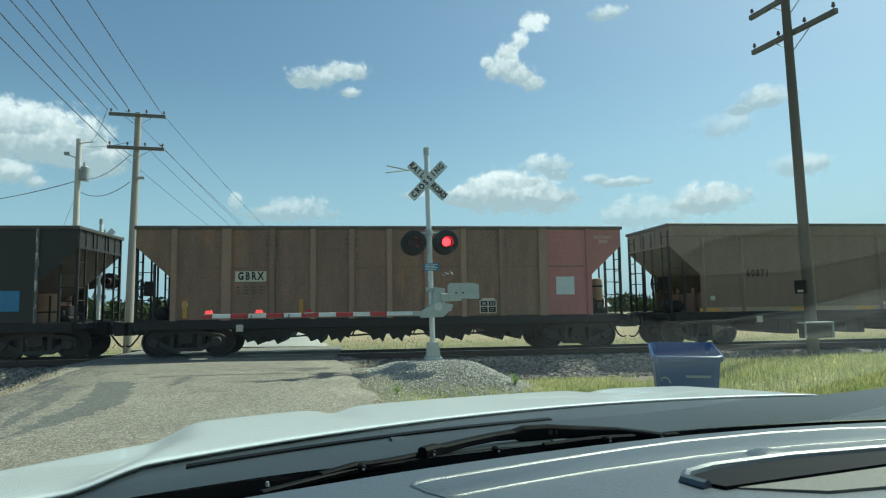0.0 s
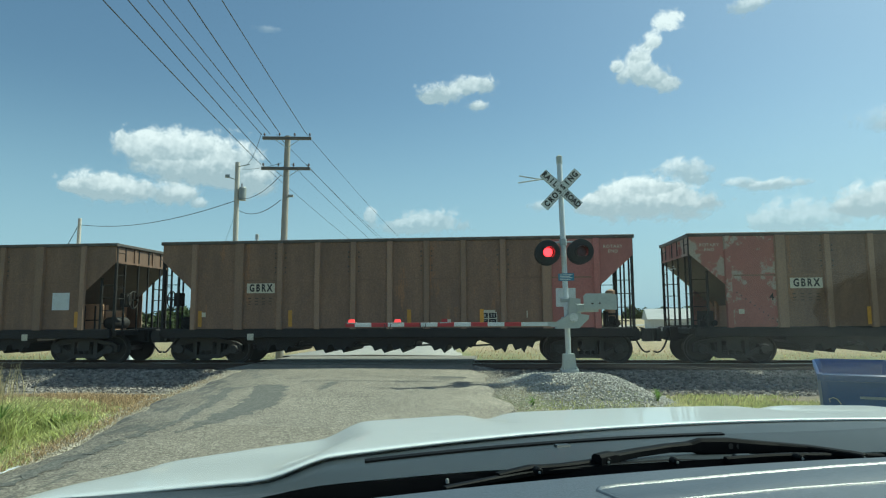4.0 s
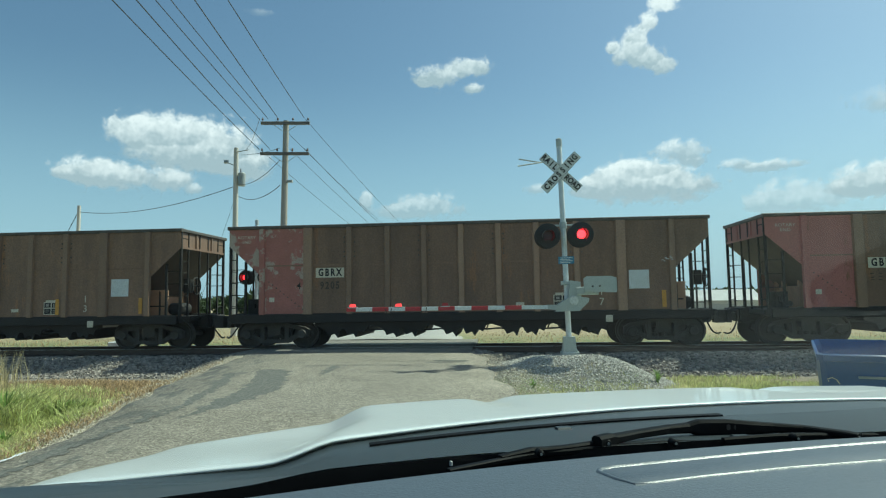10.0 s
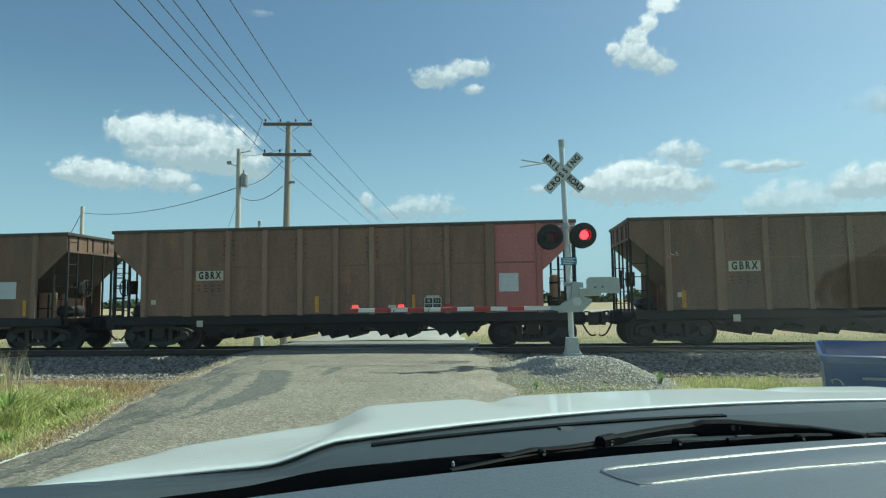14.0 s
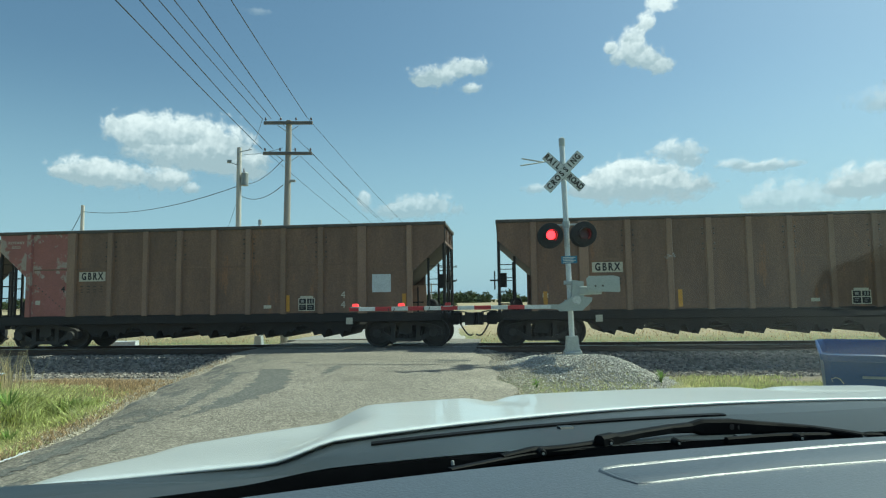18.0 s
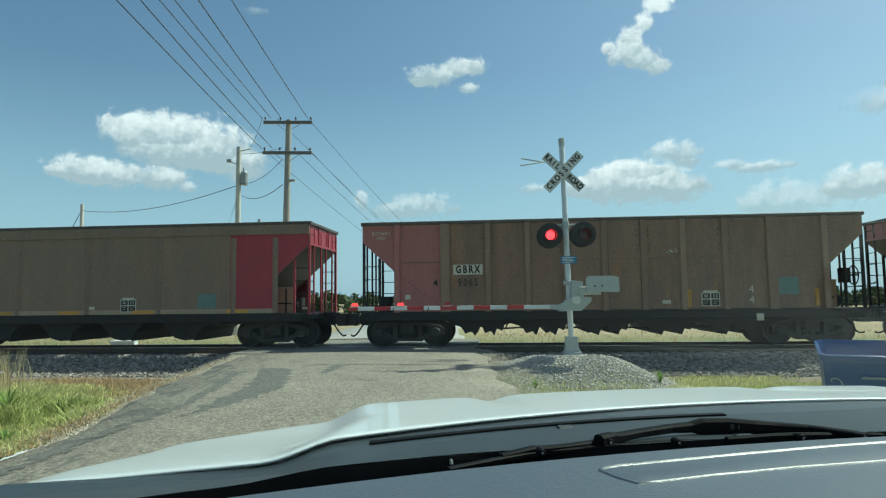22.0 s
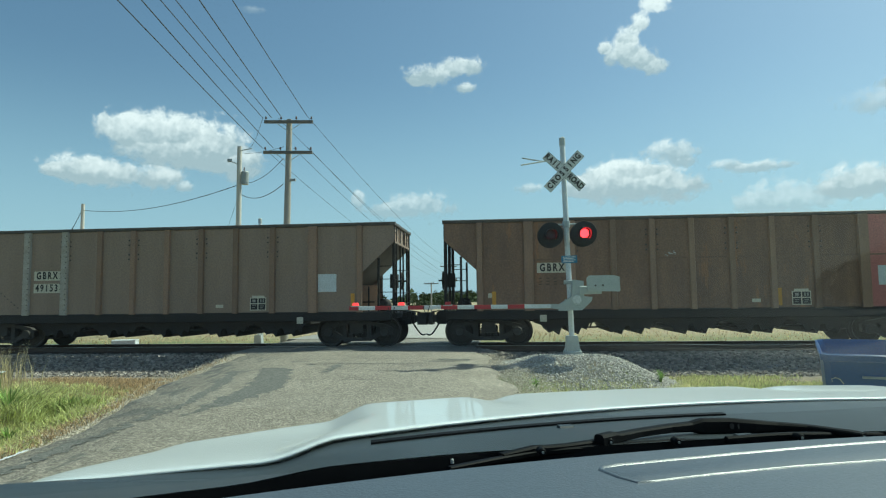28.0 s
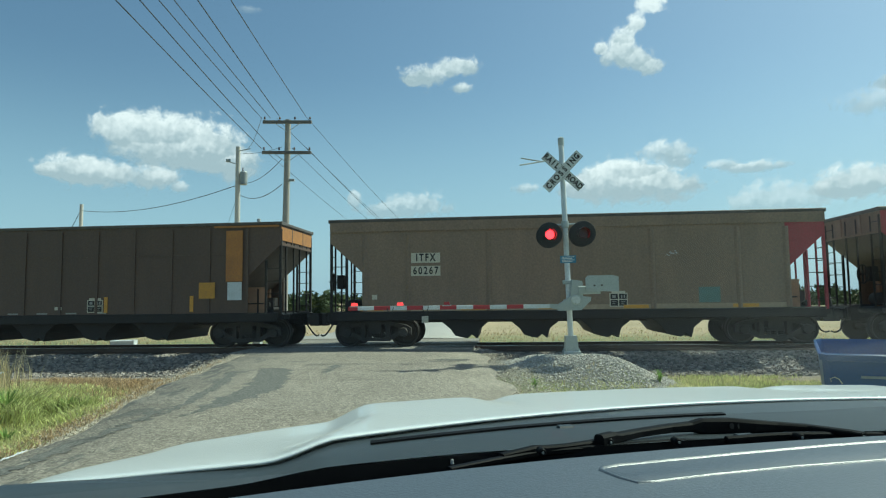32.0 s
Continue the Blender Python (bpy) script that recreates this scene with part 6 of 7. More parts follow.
def on_mound(rnd):
    x, y = 1.5 + rnd.uniform(-2.4, 2.6), 15.1 + rnd.normal(0, 0.85)
    if abs(x - road_x(y)) < road_half(y) - 0.1:
        return None
    return x, y, ground_z(x, y) + 0.005


def dry_left(rnd):
    x, y = rnd.uniform(-12, -6.6), rnd.uniform(11.4, 15.8)
    if rnd.uniform() < 0.25:
        y = rnd.uniform(5.0, 12.0)
        x = road_left(y) - rnd.uniform(0.1, 0.8)
    return (x, y, 1.0) if x < road_left(y) - 0.1 else None


grass("dry_grass", 15000, dry_left, 0.04, 0.17, 0.008, M_DRY, "short dry straw on bare brown soil", 12, 1.2)


def on_edge(rnd):
    y = rnd.uniform(3, 17.4)
    side = -1 if rnd.uniform() < 0.62 else 1
    x = road_left(y) - rnd.normal(0.0, 0.2) if side < 0 else road_x(y) + road_half(y) + rnd.normal(0.15, 0.28)
    return x, y, max(ground_z(x, y), road_z(y) - 0.03) + 0.003


M_EARTHSTONE = mat("earthy_gravel", (0.6, 0.53, 0.42), 0.95, col2=(0.4, 0.345, 0.265), scale=9)
vary_islands(M_EARTHSTONE, 0.6, 1.3)
stones("ballast", 16000, on_ballast, 0.05, M_STONE, "grey crushed stone ballast along the track")
stones("gravel_mound", 15000, on_mound, 0.023, M_GRAVEL, "pale gravel heaped round the signal")
stones("loose_gravel", 22000, on_edge, 0.012, M_EARTHSTONE, "pale loose gravel along the road edge")

# repairs and cracks in the asphalt, and the gate arm's shadow painted on it
def ragged(y0, y1, left, right, seed, wob, n=80):
    """An outline between two bowed lines, given at even steps along y."""
    def at(row, t):
        k = min(len(row) - 2, int(t * (len(row) - 1)))
        u = t * (len(row) - 1) - k
        return row[k] + (row[k + 1] - row[k]) * u

    def jag(t, q):
        return wob * (0.5 * noise.noise((t * 6, seed + q, 0)) + 0.8 * noise.noise((t * 21, seed + q, 3)) + 0.6 * noise.noise((t * 55, seed, q)))
    edge = [(at(left, i / n) + jag(i / n, 0), y0 + (y1 - y0) * i / n) for i in range(n + 1)]
    return edge + [(at(right, i / n) + jag(i / n, 5), y0 + (y1 - y0) * i / n) for i in range(n, -1, -1)]


flat_blob("asphalt_patch", ragged(8.9, 14.0, (-4.78, -4.8, -4.86, -5.1, -5.55), (-4.7, -4.3, -4.12, -4.36, -4.9), 1.0, 0.2), 0.005, M_PATCHROAD, "dark grey asphalt patch on the road")
flat_blob("asphalt_patch", ragged(10.2, 13.6, (-5.3, -5.62, -6.1), (-5.22, -5.38, -5.8), 8.0, 0.2), 0.004, M_PATCHROAD, "dark worn strip along the road edge")
flat_blob("asphalt_patch", ragged(9.0, 11.4, (-5.15, -5.3, -5.45), (-5.05, -5.14, -5.32), 4.0, 0.16, 50), 0.0042, M_PATCHROAD, "narrow flaked asphalt repair")
flat_blob("asphalt_patch", strip(5.0, 7.4, (-5.0, -5.3), (-4.85, -5.1), 11.0, 0.22), 0.004, M_PATCHROAD, "dark ragged asphalt at the road edge")
flat_blob("asphalt_patch", strip(7.6, 9.4, (-5.2, -5.4), (-5.05, -5.2), 3.0, 0.2), 0.0045, M_PATCHROAD, "small dark asphalt repair")
flat_blob("asphalt_patch", strip(13.2, 14.4, (-3.9, -3.95), (-3.75, -3.7), 14.0, 0.16), 0.004, M_PATCHROAD, "thin dark tar streak")
flat_blob("edge_line", strip(5.9, 6.9, (-5.42, -5.5), (-5.37, -5.45), 17.0, 0.03), 0.016, M_WHITEREFL, "worn bit of white edge line")
flat_blob("asphalt_patch", strip(15.3, 15.62, (-1.6, -1.7), (-0.9, -0.8), 5.0, 0.2), 0.0045, M_PATCHROAD, "dark patch near the crossing")
# dark sheet painted for the cast shadow of the lowered gate arm
flat_blob("asphalt_patch", strip(15.05, 15.15, (-5.2, -5.2), (-1.2, -1.2), 6.0, 0.1), 0.007, M_PATCHROAD, "gate arm's shadow painted across the road")
for i, (x0, y0, ln, ang) in enumerate(((-5.2, 15.4, 4.2, 2), (-3.2, 12.2, 0.9, 5), (-5.0, 8.3, 1.1, 60), (-6.2, 12.5, 3.0, 75), (-2.9, 15.2, 2.0, -3))):
    ring = []
    for t in range(15):
        u = t / 14 * ln
        ring.append((x0 + u * math.cos(radians(ang)) + 0.04 * noise.noise((u * 3, i, 0)), y0 + u * math.sin(radians(ang)) + 0.1 * noise.noise((u * 3, i + 7, 0))))
    ring += [(x + 0.006, y + 0.018) for x, y in reversed(ring)]
    flat_blob("asphalt_crack", ring, 0.012, M_CRACK, "thin dark crack in the asphalt")

# ---- the blue bin ----
M_BIN = mat("bin_blue_plastic", (0.026, 0.09, 0.27), 0.42, col2=(0.03, 0.08, 0.22), scale=3, fine=60, bump=0.05)


def bin_body(s):
    """A tapered open box with walls, a rolled rim and ribs."""
    def ring(w, d, z):
        c = 0.06
        return [(-w + c, -d, z), (w - c, -d, z), (w, -d + c, z), (w, d - c, z), (w - c, d, z), (-w + c, d, z), (-w, d - c, z), (-w, -d + c, z)]
    levels = [(w * 1.3, d * 1.26, z * 1.2) for w, d, z in ((0.235, 0.27, 0.03), (0.28, 0.33, 0.86), (0.285, 0.335, 0.88), (0.3, 0.35, 0.885), (0.305, 0.355, 0.94), (0.292, 0.342, 0.95), (0.272, 0.322, 0.9), (0.225, 0.26, 0.09))]
    v = [p for l in levels for p in ring(*l)]
    n = 8
    f = [(i * n + k, i * n + (k + 1) % n, (i + 1) * n + (k + 1) % n, (i + 1) * n + k) for i in range(len(levels) - 1) for k in range(n)]
    f += [tuple(range(n))[::-1], tuple(range((len(levels) - 1) * n, len(levels) * n))]
    s.add(v, f)


bn = thing("wheeled_bin", "open blue plastic wheeled bin standing on grass", "bin", pose(3.96, 7.58, ground_z(3.96, 7.58) + 0.02, 7, 0, -22))
sb = Shape()
bin_body(sb)
part("tub", sb.mesh("tub", M_BIN, True), bn)
part("handle", Shape().tube([(-0.25, 0.43, 1.08), (-0.25, 0.51, 1.11), (0.25, 0.51, 1.11), (0.25, 0.43, 1.08)], 0.016, 8).mesh("handle", M_BIN, True), bn)
part("label_bar", Shape().box(-0.02, 0.25, -0.424, -0.404, 0.88, 0.905).mesh("label_bar", M_TRANS), bn, label="pale printed bar")
part("scuff", Shape().tube([(-0.19, -0.405, 0.81), (-0.22, -0.41, 0.86), (-0.26, -0.413, 0.88), (-0.3, -0.411, 0.86), (-0.29, -0.408, 0.83)], 0.006, 5).mesh("scuff", M_CREAM), bn)
for x in (-0.28, 0.28):
    part("wheel", kept("bin_wheel", M_BLACKP, lambda s: s.turned([(0.03, -0.03), (0.1, -0.03), (0.1, 0.03), (0.03, 0.03)], (0, 0, 0), 0, 18), True), bn, pose(x, 0.3, 0.1))

# ---- the car from which it is seen ----
M_HOOD = mat("white_car_paint", (0.71, 0.74, 0.74), 0.35, col2=(0.66, 0.7, 0.71), scale=2, fine=90, bump=0, mix=0.2, grain=0.0)
M_HOOD.node_tree.nodes["Principled BSDF"].inputs["Coat Weight"].default_value = 0.5
M_HOOD.node_tree.nodes["Principled BSDF"].inputs["Coat Roughness"].default_value = 0.04
M_DASH = mat("dashboard_vinyl", (0.06, 0.074, 0.092), 0.4, col2=(0.07, 0.088, 0.108), spec=0.75, scale=3, fine=400, bump=0.25, dist=0.002)
M_COWL = mat("cowl_plastic", (0.03, 0.04, 0.046), 0.42, col2=(0.04, 0.051, 0.058), scale=6, fine=120, bump=0.1, dist=0.002)
M_GRILLE = mat("fine_grille", (0.16, 0.155, 0.13), 0.6, col2=(0.11, 0.105, 0.09), scale=300, fine=900, bump=0.5, dist=0.002)
M_RUBBER = mat("wiper_black", (0.006, 0.0065, 0.0075), 0.6, bump=0.03, spec=0.09)
M_PANE = bpy.data.materials.new("windscreen_glass")
M_PANE.use_nodes = True
pn, pk = M_PANE.node_tree.nodes, M_PANE.node_tree.links
pn.remove(pn["Principled BSDF"])
clear, shine, fres, both = pn.new("ShaderNodeBsdfTransparent"), pn.new("ShaderNodeBsdfGlossy"), pn.new("ShaderNodeFresnel"), pn.new("ShaderNodeMixShader")
clear.inputs["Color"].default_value = (0.97, 0.985, 0.98, 1)
shine.inputs["Roughness"].default_value = 0.0
fres.inputs["IOR"].default_value = 1.135
pk.new(fres.outputs[0], both.inputs["Fac"])
pk.new(clear.outputs[0], both.inputs[1])
pk.new(shine.outputs[0], both.inputs[2])
pk.new(both.outputs[0], pn["Material Output"].inputs["Surface"])
EYE = 1.475
MID = 0.63


def hood_rear(x):
    """The hood's rear edge, which bows round the windscreen and runs out along the fender."""
    return max(1.045 - 0.32 * (x - 0.7) ** 2, 0.863 + 0.08 * x)


def hood_drop(x, y):
    """How far the hood lies under the eye."""
    d = 0.18 + 0.036 * (y - 0.95) / 0.5 + 0.008 * ((x - MID) / 0.6) ** 2
    c = -0.06 * smooth(1.15, 0.88, y)
    d += 0.028 * smooth(c + 0.05, c - 0.05, x) * (0.72 + 0.36 * smooth(0.85, 1.2, y)) + 0.028 * smooth(2 * MID - 0.05, 2 * MID + 0.05, x)
    for c in (0.31, 2 * MID - 0.31):
        d += 0.012 * math.exp(-((x - c) / 0.035) ** 2) * smooth(1.1, 1.4, y)
    front = 1.36 - 0.1 * ((x - MID) / 0.9) ** 2 - 0.12 * smooth(0.0, -0.35, x) - 0.12 * smooth(2 * MID, 2 * MID + 0.35, x)
    d += 1.3 * max(0.0, y - front) ** 2
    side = abs(x - MID) - 0.9 - 0.08 * smooth(1.15, 0.88, y)
    return d + 3.0 * max(0.0, side) ** 2


def vehicle():
    car = thing("parked_car", "white car with dark dashboard waiting on the road", "car", pose(0, 0, 0, 0, 0, 14.0))
    # hood
    nx, ny = 110, 60
    v, f = [], []
    for j in range(ny + 1):
        for i in range(nx + 1):
            x = MID - 1.02 + 2.04 * i / nx
            y = hood_rear(x) + (1.95 - hood_rear(x)) * (j / ny)
            v.append((x, y, EYE - hood_drop(x, y)))
    n = nx + 1
    f = [(j * n + i, j * n + i + 1, (j + 1) * n + i + 1, (j + 1) * n + i) for j in range(ny) for i in range(nx)]
    edge = v[:n]
    rows_ = list(range(n))
    for dy, dz in ((-0.003, -0.0012), (-0.0035, -0.0035), (0.002, -0.0055)):
        o = len(v)
        v += [(p[0], p[1] + dy, p[2] + dz) for p in edge]
        f += [(rows_[i], o + i, o + i + 1, rows_[i + 1]) for i in range(nx)]
        rows_ = list(range(o, o + n))
    me = bpy.data.meshes.new("hood")
    me.from_pydata(v, [], f)
    me.polygons.foreach_set("use_smooth", [True] * len(me.polygons))
    me.materials.append(M_HOOD)
    part("hood", me, car, label="glossy white sculpted hood")

    # cowl panel under the wipers
    def sheet(name, rows_, material, label="", nx=70, x0=MID - 0.95, x1=MID + 0.95):
        v, f = [], []
        for fn in rows_:
            for i in range(nx + 1):
                x = x0 + (x1 - x0) * i / nx
                v.append((x, *fn(x)))
        n = nx + 1
        f = [(j * n + i, j * n + i + 1, (j + 1) * n + i + 1, (j + 1) * n + i) for j in range(len(rows_) - 1) for i in range(nx)]
        me = bpy.data.meshes.new(name)
        me.from_pydata(v, [], f)
        me.polygons.foreach_set("use_smooth", [True] * len(me.polygons))
        me.set_sharp_from_angle(angle=radians(30))
        me.materials.append(material)
        return part(name, me, car, label=label)

    def bow(y0, k=0.24):
        return lambda x: y0 - k * (x - MID) ** 2
    def c0(x):
        return 0.687 - (0.2 if x < 0.52 else 0.32) * (x - 0.52) ** 2 + 0.02 * smooth(0.35, 0.1, x)

    def groove(x):
        return hood_rear(x) - 0.042 - 0.09 * min(0.75, max(-0.1, x))

    def d1(x):
        return 0.602 - (0.23 if x < 0.52 else 0.38) * (x - 0.52) ** 2
    low = lambda x: 0.02 * smooth(-0.01, -0.11, x)
    sheet("cowl", [lambda x: (c0(x) + 0.002, EYE - 0.165 - 0.4 * low(x)), lambda x: (c0(x) + 0.012, EYE - 0.1665 - 0.4 * low(x)), lambda x: (0.5 * (c0(x) + groove(x)), EYE - 0.1785 - 0.7 * low(x)),
                   lambda x: (groove(x) - 0.016, EYE - 0.1895 - low(x)), lambda x: (groove(x), EYE - 0.19 - low(x)), lambda x: (hood_rear(x) - 0.03, EYE - 0.192 - low(x)),
                   lambda x: (hood_rear(x), EYE - 0.1925 - low(x)), lambda x: (hood_rear(x) + 0.03, EYE - 0.235 - low(x))], M_COWL, "grey plastic cowl under the windscreen", 90, MID - 1.12, MID + 1.0)
    # no recess is cut: a raised black strip paints the groove's shade
    sheet("cowl_groove_shade", [lambda x: (groove(x) - 0.011, EYE - 0.1905), lambda x: (groove(x) - 0.0105, EYE - 0.187), lambda x: (groove(x) + 0.001, EYE - 0.1865), lambda x: (groove(x) + 0.002, EYE - 0.1915)], M_RUBBER, "black strip painted for the groove's shade along the cowl", 24, 0.03, 0.59)
    sheet("dashboard", [lambda x: (d1(x) + 0.004, EYE - 0.24), lambda x: (d1(x) + 0.003, EYE - 0.153), lambda x: (d1(x) - 0.003, EYE - 0.1495), lambda x: (d1(x) - 0.1, EYE - 0.149), lambda x: (0.3, EYE - 0.153), lambda x: (0.2, EYE - 0.165), lambda x: (0.12, EYE - 0.22), lambda x: (0.1, EYE - 0.5)], M_DASH, "dark blue-grey grained dashboard top")
    sheet("windscreen_base", [lambda x: (d1(x) + 0.006, EYE - 0.24), lambda x: (c0(x) - 0.01, EYE - 0.22), lambda x: (c0(x), EYE - 0.1655 - 0.4 * low(x))], M_RUBBER, "black gap at the foot of the windscreen")

    # raised panel on the dashboard
    def raised(s):
        ring = [(0.212, 0.53), (0.218, 0.541), (0.236, 0.547), (0.368, 0.564), (0.46, 0.574), (0.54, 0.579), (0.663, 0.573), (0.76, 0.556), (0.9, 0.51),
                (0.87, 0.45), (0.74, 0.487), (0.63, 0.505), (0.503, 0.511), (0.384, 0.506), (0.3, 0.497), (0.244, 0.488), (0.228, 0.487), (0.218, 0.505)]
        n = len(ring)
        def inset(k):
            out = []
            for i, (x, y) in enumerate(ring):
                (ax, ay), (bx, by) = ring[i - 1], ring[(i + 1) % n]
                tx, ty = bx - ax, by - ay
                q = math.hypot(tx, ty)
                out.append((x + ty / q * k, y - tx / q * k))
            return out
        z = EYE - 0.149
        v = [(x, y, z - 0.001) for x, y in ring] + [(x, y, z + 0.0008) for x, y in inset(0.0014)] + [(x, y, z + 0.0013) for x, y in inset(0.003)] + [(x, y, z + 0.0012) for x, y in inset(0.0044)] + [(x, y, z - 0.0003) for x, y in inset(0.0066)] + [(x, y, z + 0.0004) for x, y in inset(0.009)]
        f = [(i * n + k, i * n + (k + 1) % n, (i + 1) * n + (k + 1) % n, (i + 1) * n + k) for i in range(5) for k in range(n)] + [tuple(range(5 * n, 6 * n))]
        s.add(v, f)
    part("dash_panel", kept("dash_panel", M_DASH, raised, True), car, label="raised panel with a soft edge")
    part("vent_slot", kept("vent_slot", M_RUBBER, lambda s: s.prism([(0.447, 0.45), (0.455, 0.46), (0.486, 0.466), (0.584, 0.466), (0.69, 0.452), (0.84, 0.415), (0.83, 0.38), (0.64, 0.418), (0.528, 0.42), (0.451, 0.421), (0.444, 0.435)], EYE - 0.158, EYE - 0.1475, 2)), car, label="black defroster slot")
    part("vent_rim", Shape().tube([(x, y, 0.0) for x, y in ((0.44, 0.43), (0.436, 0.452), (0.45, 0.465), (0.484, 0.474), (0.584, 0.474), (0.69, 0.46), (0.84, 0.424))], 0.0055, 8).mesh("vent_rim", M_DASH, True), car, pose(0, 0, EYE - 0.149))
    part("vent_grille", kept("vent_grille", M_GRILLE, lambda s: s.prism([(0.462, 0.419), (0.528, 0.417), (0.64, 0.415), (0.83, 0.377), (0.78, 0.34), (0.52, 0.383)], EYE - 0.16, EYE - 0.149, 2)), car, label="pale fine grille")
    part("light_sensor", Shape().turned([(0.024, -0.004), (0.022, 0.0), (0.012, 0.004), (0.002, 0.005)], (0, 0, 0), 2, 16).mesh("light_sensor", M_DASH, True), car, pose(0.576, 0.492, EYE - 0.149))
    # bulkhead and closed cabin behind the eye
    part("windscreen_seal", Shape().tube([(x, d1(x) + 0.02, EYE - 0.215) for x in [MID - 0.95 + 0.1 * i for i in range(20)]], 0.014, 6).mesh("windscreen_seal", M_RUBBER, True), car)
    part("pillar_trim", Shape().prism([(-0.34, 0.3), (-0.2, 0.42), (-0.25, 0.52), (-0.42, 0.46)], EYE - 0.5, EYE - 0.172, 2).mesh("pillar_trim", M_RUBBER), car)
    # windscreen
    def glass(back, up):
        return lambda x: (0.635 - 0.1 * (x - 0.55) ** 2 - back, EYE - 0.149 + up)
    pane = sheet("windscreen", [glass(-0.02, -0.012), glass(0.2, 0.102), glass(0.45, 0.23), glass(0.7, 0.352), glass(0.9, 0.44)], M_PANE, "clear sloping windscreen glass")
    pane.visible_shadow = False
    splat = Shape()
    for dx, dz, r in ((0, 0, 0.0011), (0.0016, 0.0008, 0.0007), (-0.0014, 0.001, 0.0006), (0.0004, 0.0022, 0.0005), (-0.0022, -0.0008, 0.0005), (0.0026, -0.0004, 0.0004), (-0.0008, -0.0018, 0.0005)):
        splat.turned([(r, -0.0002), (r * 0.9, 0.0), (r * 0.3, 0.0002)], (0.156 + dx, 0.2875 - dz, EYE + 0.0195 + 0.5 * dz), 2, 7)
    part("bug_splat", splat.mesh("bug_splat", M_TRANS), car, label="small pale dried splat on the glass")
    # wipers
    w = part("wiper", Shape().swept([(x, y, EYE - 0.162, h) for x, y, h in ((0.278, 0.687, 0.0075), (0.299, 0.699, 0.0075), (0.306, 0.703, 0.0048), (0.34, 0.72, 0.0042), (0.388, 0.737, 0.0046), (0.418, 0.74, 0.0058), (0.432, 0.739, 0.0098), (0.466, 0.733, 0.0098), (0.493, 0.724, 0.0078), (0.519, 0.719, 0.0055), (0.551, 0.705, 0.0036), (0.576, 0.667, 0.0034), (0.582, 0.655, 0.0028))], 0.007).mesh("wiper", M_RUBBER), car, label="black wiper arm with pivots")
    part("blade_holder", Shape().swept([(x, y, EYE - 0.166, h) for x, y, h in ((0.16, 0.662, 0.0024), (0.2, 0.677, 0.0055), (0.216, 0.68, 0.0042), (0.239, 0.684, 0.004), (0.269, 0.692, 0.0045), (0.297, 0.703, 0.0055))], 0.005).mesh("blade_holder", M_RUBBER), w)
    part("wiper_blade", Shape().swept([(x, y, EYE - 0.1685, h) for x, y, h in ((0.1, 0.632, 0.002), (0.164, 0.66, 0.0032), (0.207, 0.678, 0.0034), (0.288, 0.686, 0.0034), (0.372, 0.692, 0.0042), (0.4, 0.69, 0.003), (0.44, 0.688, 0.0022))], 0.004).mesh("wiper_blade", M_RUBBER), w)
    part("wiper_link", Shape().swept([(x, y, EYE - 0.1665, h) for x, y, h in ((0.43, 0.684, 0.004), (0.48, 0.684, 0.0052), (0.515, 0.682, 0.0055), (0.565, 0.68, 0.004), (0.62, 0.672, 0.0025))], 0.004).mesh("wiper_link", M_RUBBER), w)
    part("wiper_foot", Shape().box(0.449, 0.468, 0.688, 0.7, EYE - 0.172, EYE - 0.163, 0.002).mesh("wiper_foot", M_COWL), w)
    for x, y, z in ((0.203, 0.666, 0.163), (0.291, 0.696, 0.163), (0.364, 0.681, 0.163), (0.51, 0.674, 0.163), (0.581, 0.666, 0.163)):
        hub = part("pivot", kept("pivot", M_RUBBER, lambda s: s.turned([(0.0042, 0.004), (0.0042, -0.006), (0.003, -0.0075)], (0, 0, 0), 1, 12)), w, pose(x, y - 0.004, EYE - z))
        part("pin", kept("pin", M_TRANS, lambda s: s.turned([(0.0016, -0.0072), (0.0014, -0.0085)], (0, 0, 0), 1, 8)), hub)
    for x, y in ((0.465, 0.741), (0.474, 0.739), (0.483, 0.737)):
        part("bolt_hole", kept("bolt_hole", M_INK, lambda s: s.turned([(0.0034, 0.002), (0.0034, -0.0012)], (0, 0, 0), 1, 12)), w, pose(x, y - 0.0145, EYE - 0.1605))
    part("cowl_bolt", Shape().turned([(0.0025, -0.004), (0.002, 0.0), (0.001, 0.001)], (0.109, 0.673, EYE - 0.17), 2, 10).mesh("cowl_bolt", M_TRANS), car)
    part("washer_jet", Shape().box(0.298, 0.318, 0.876, 0.893, EYE - 0.2, EYE - 0.1835, 0.003).box(0.302, 0.314, 0.872, 0.877, EYE - 0.196, EYE - 0.186, 0.001).mesh("washer_jet", M_COWL), car)
    part("body_shell", Shape().prism([(MID - 0.98, 0.35), (MID + 0.98, 0.35), (MID + 0.98, 1.05), (MID - 0.98, 1.05)], -2.6, 1.2, 1).mesh("body_shell", M_HOOD), car, label="white lower body")
    part("roof", Shape().prism([(-0.22, EYE + 0.35), (-0.9, EYE + 0.42), (-2.0, EYE + 0.38), (-2.55, EYE + 0.28), (-2.55, EYE + 0.23), (-2.0, EYE + 0.33), (-0.9, EYE + 0.37), (-0.22, EYE + 0.31)], MID - 0.78, MID + 0.78, 0).mesh("roof", M_HOOD, True), car, label="white car roof")
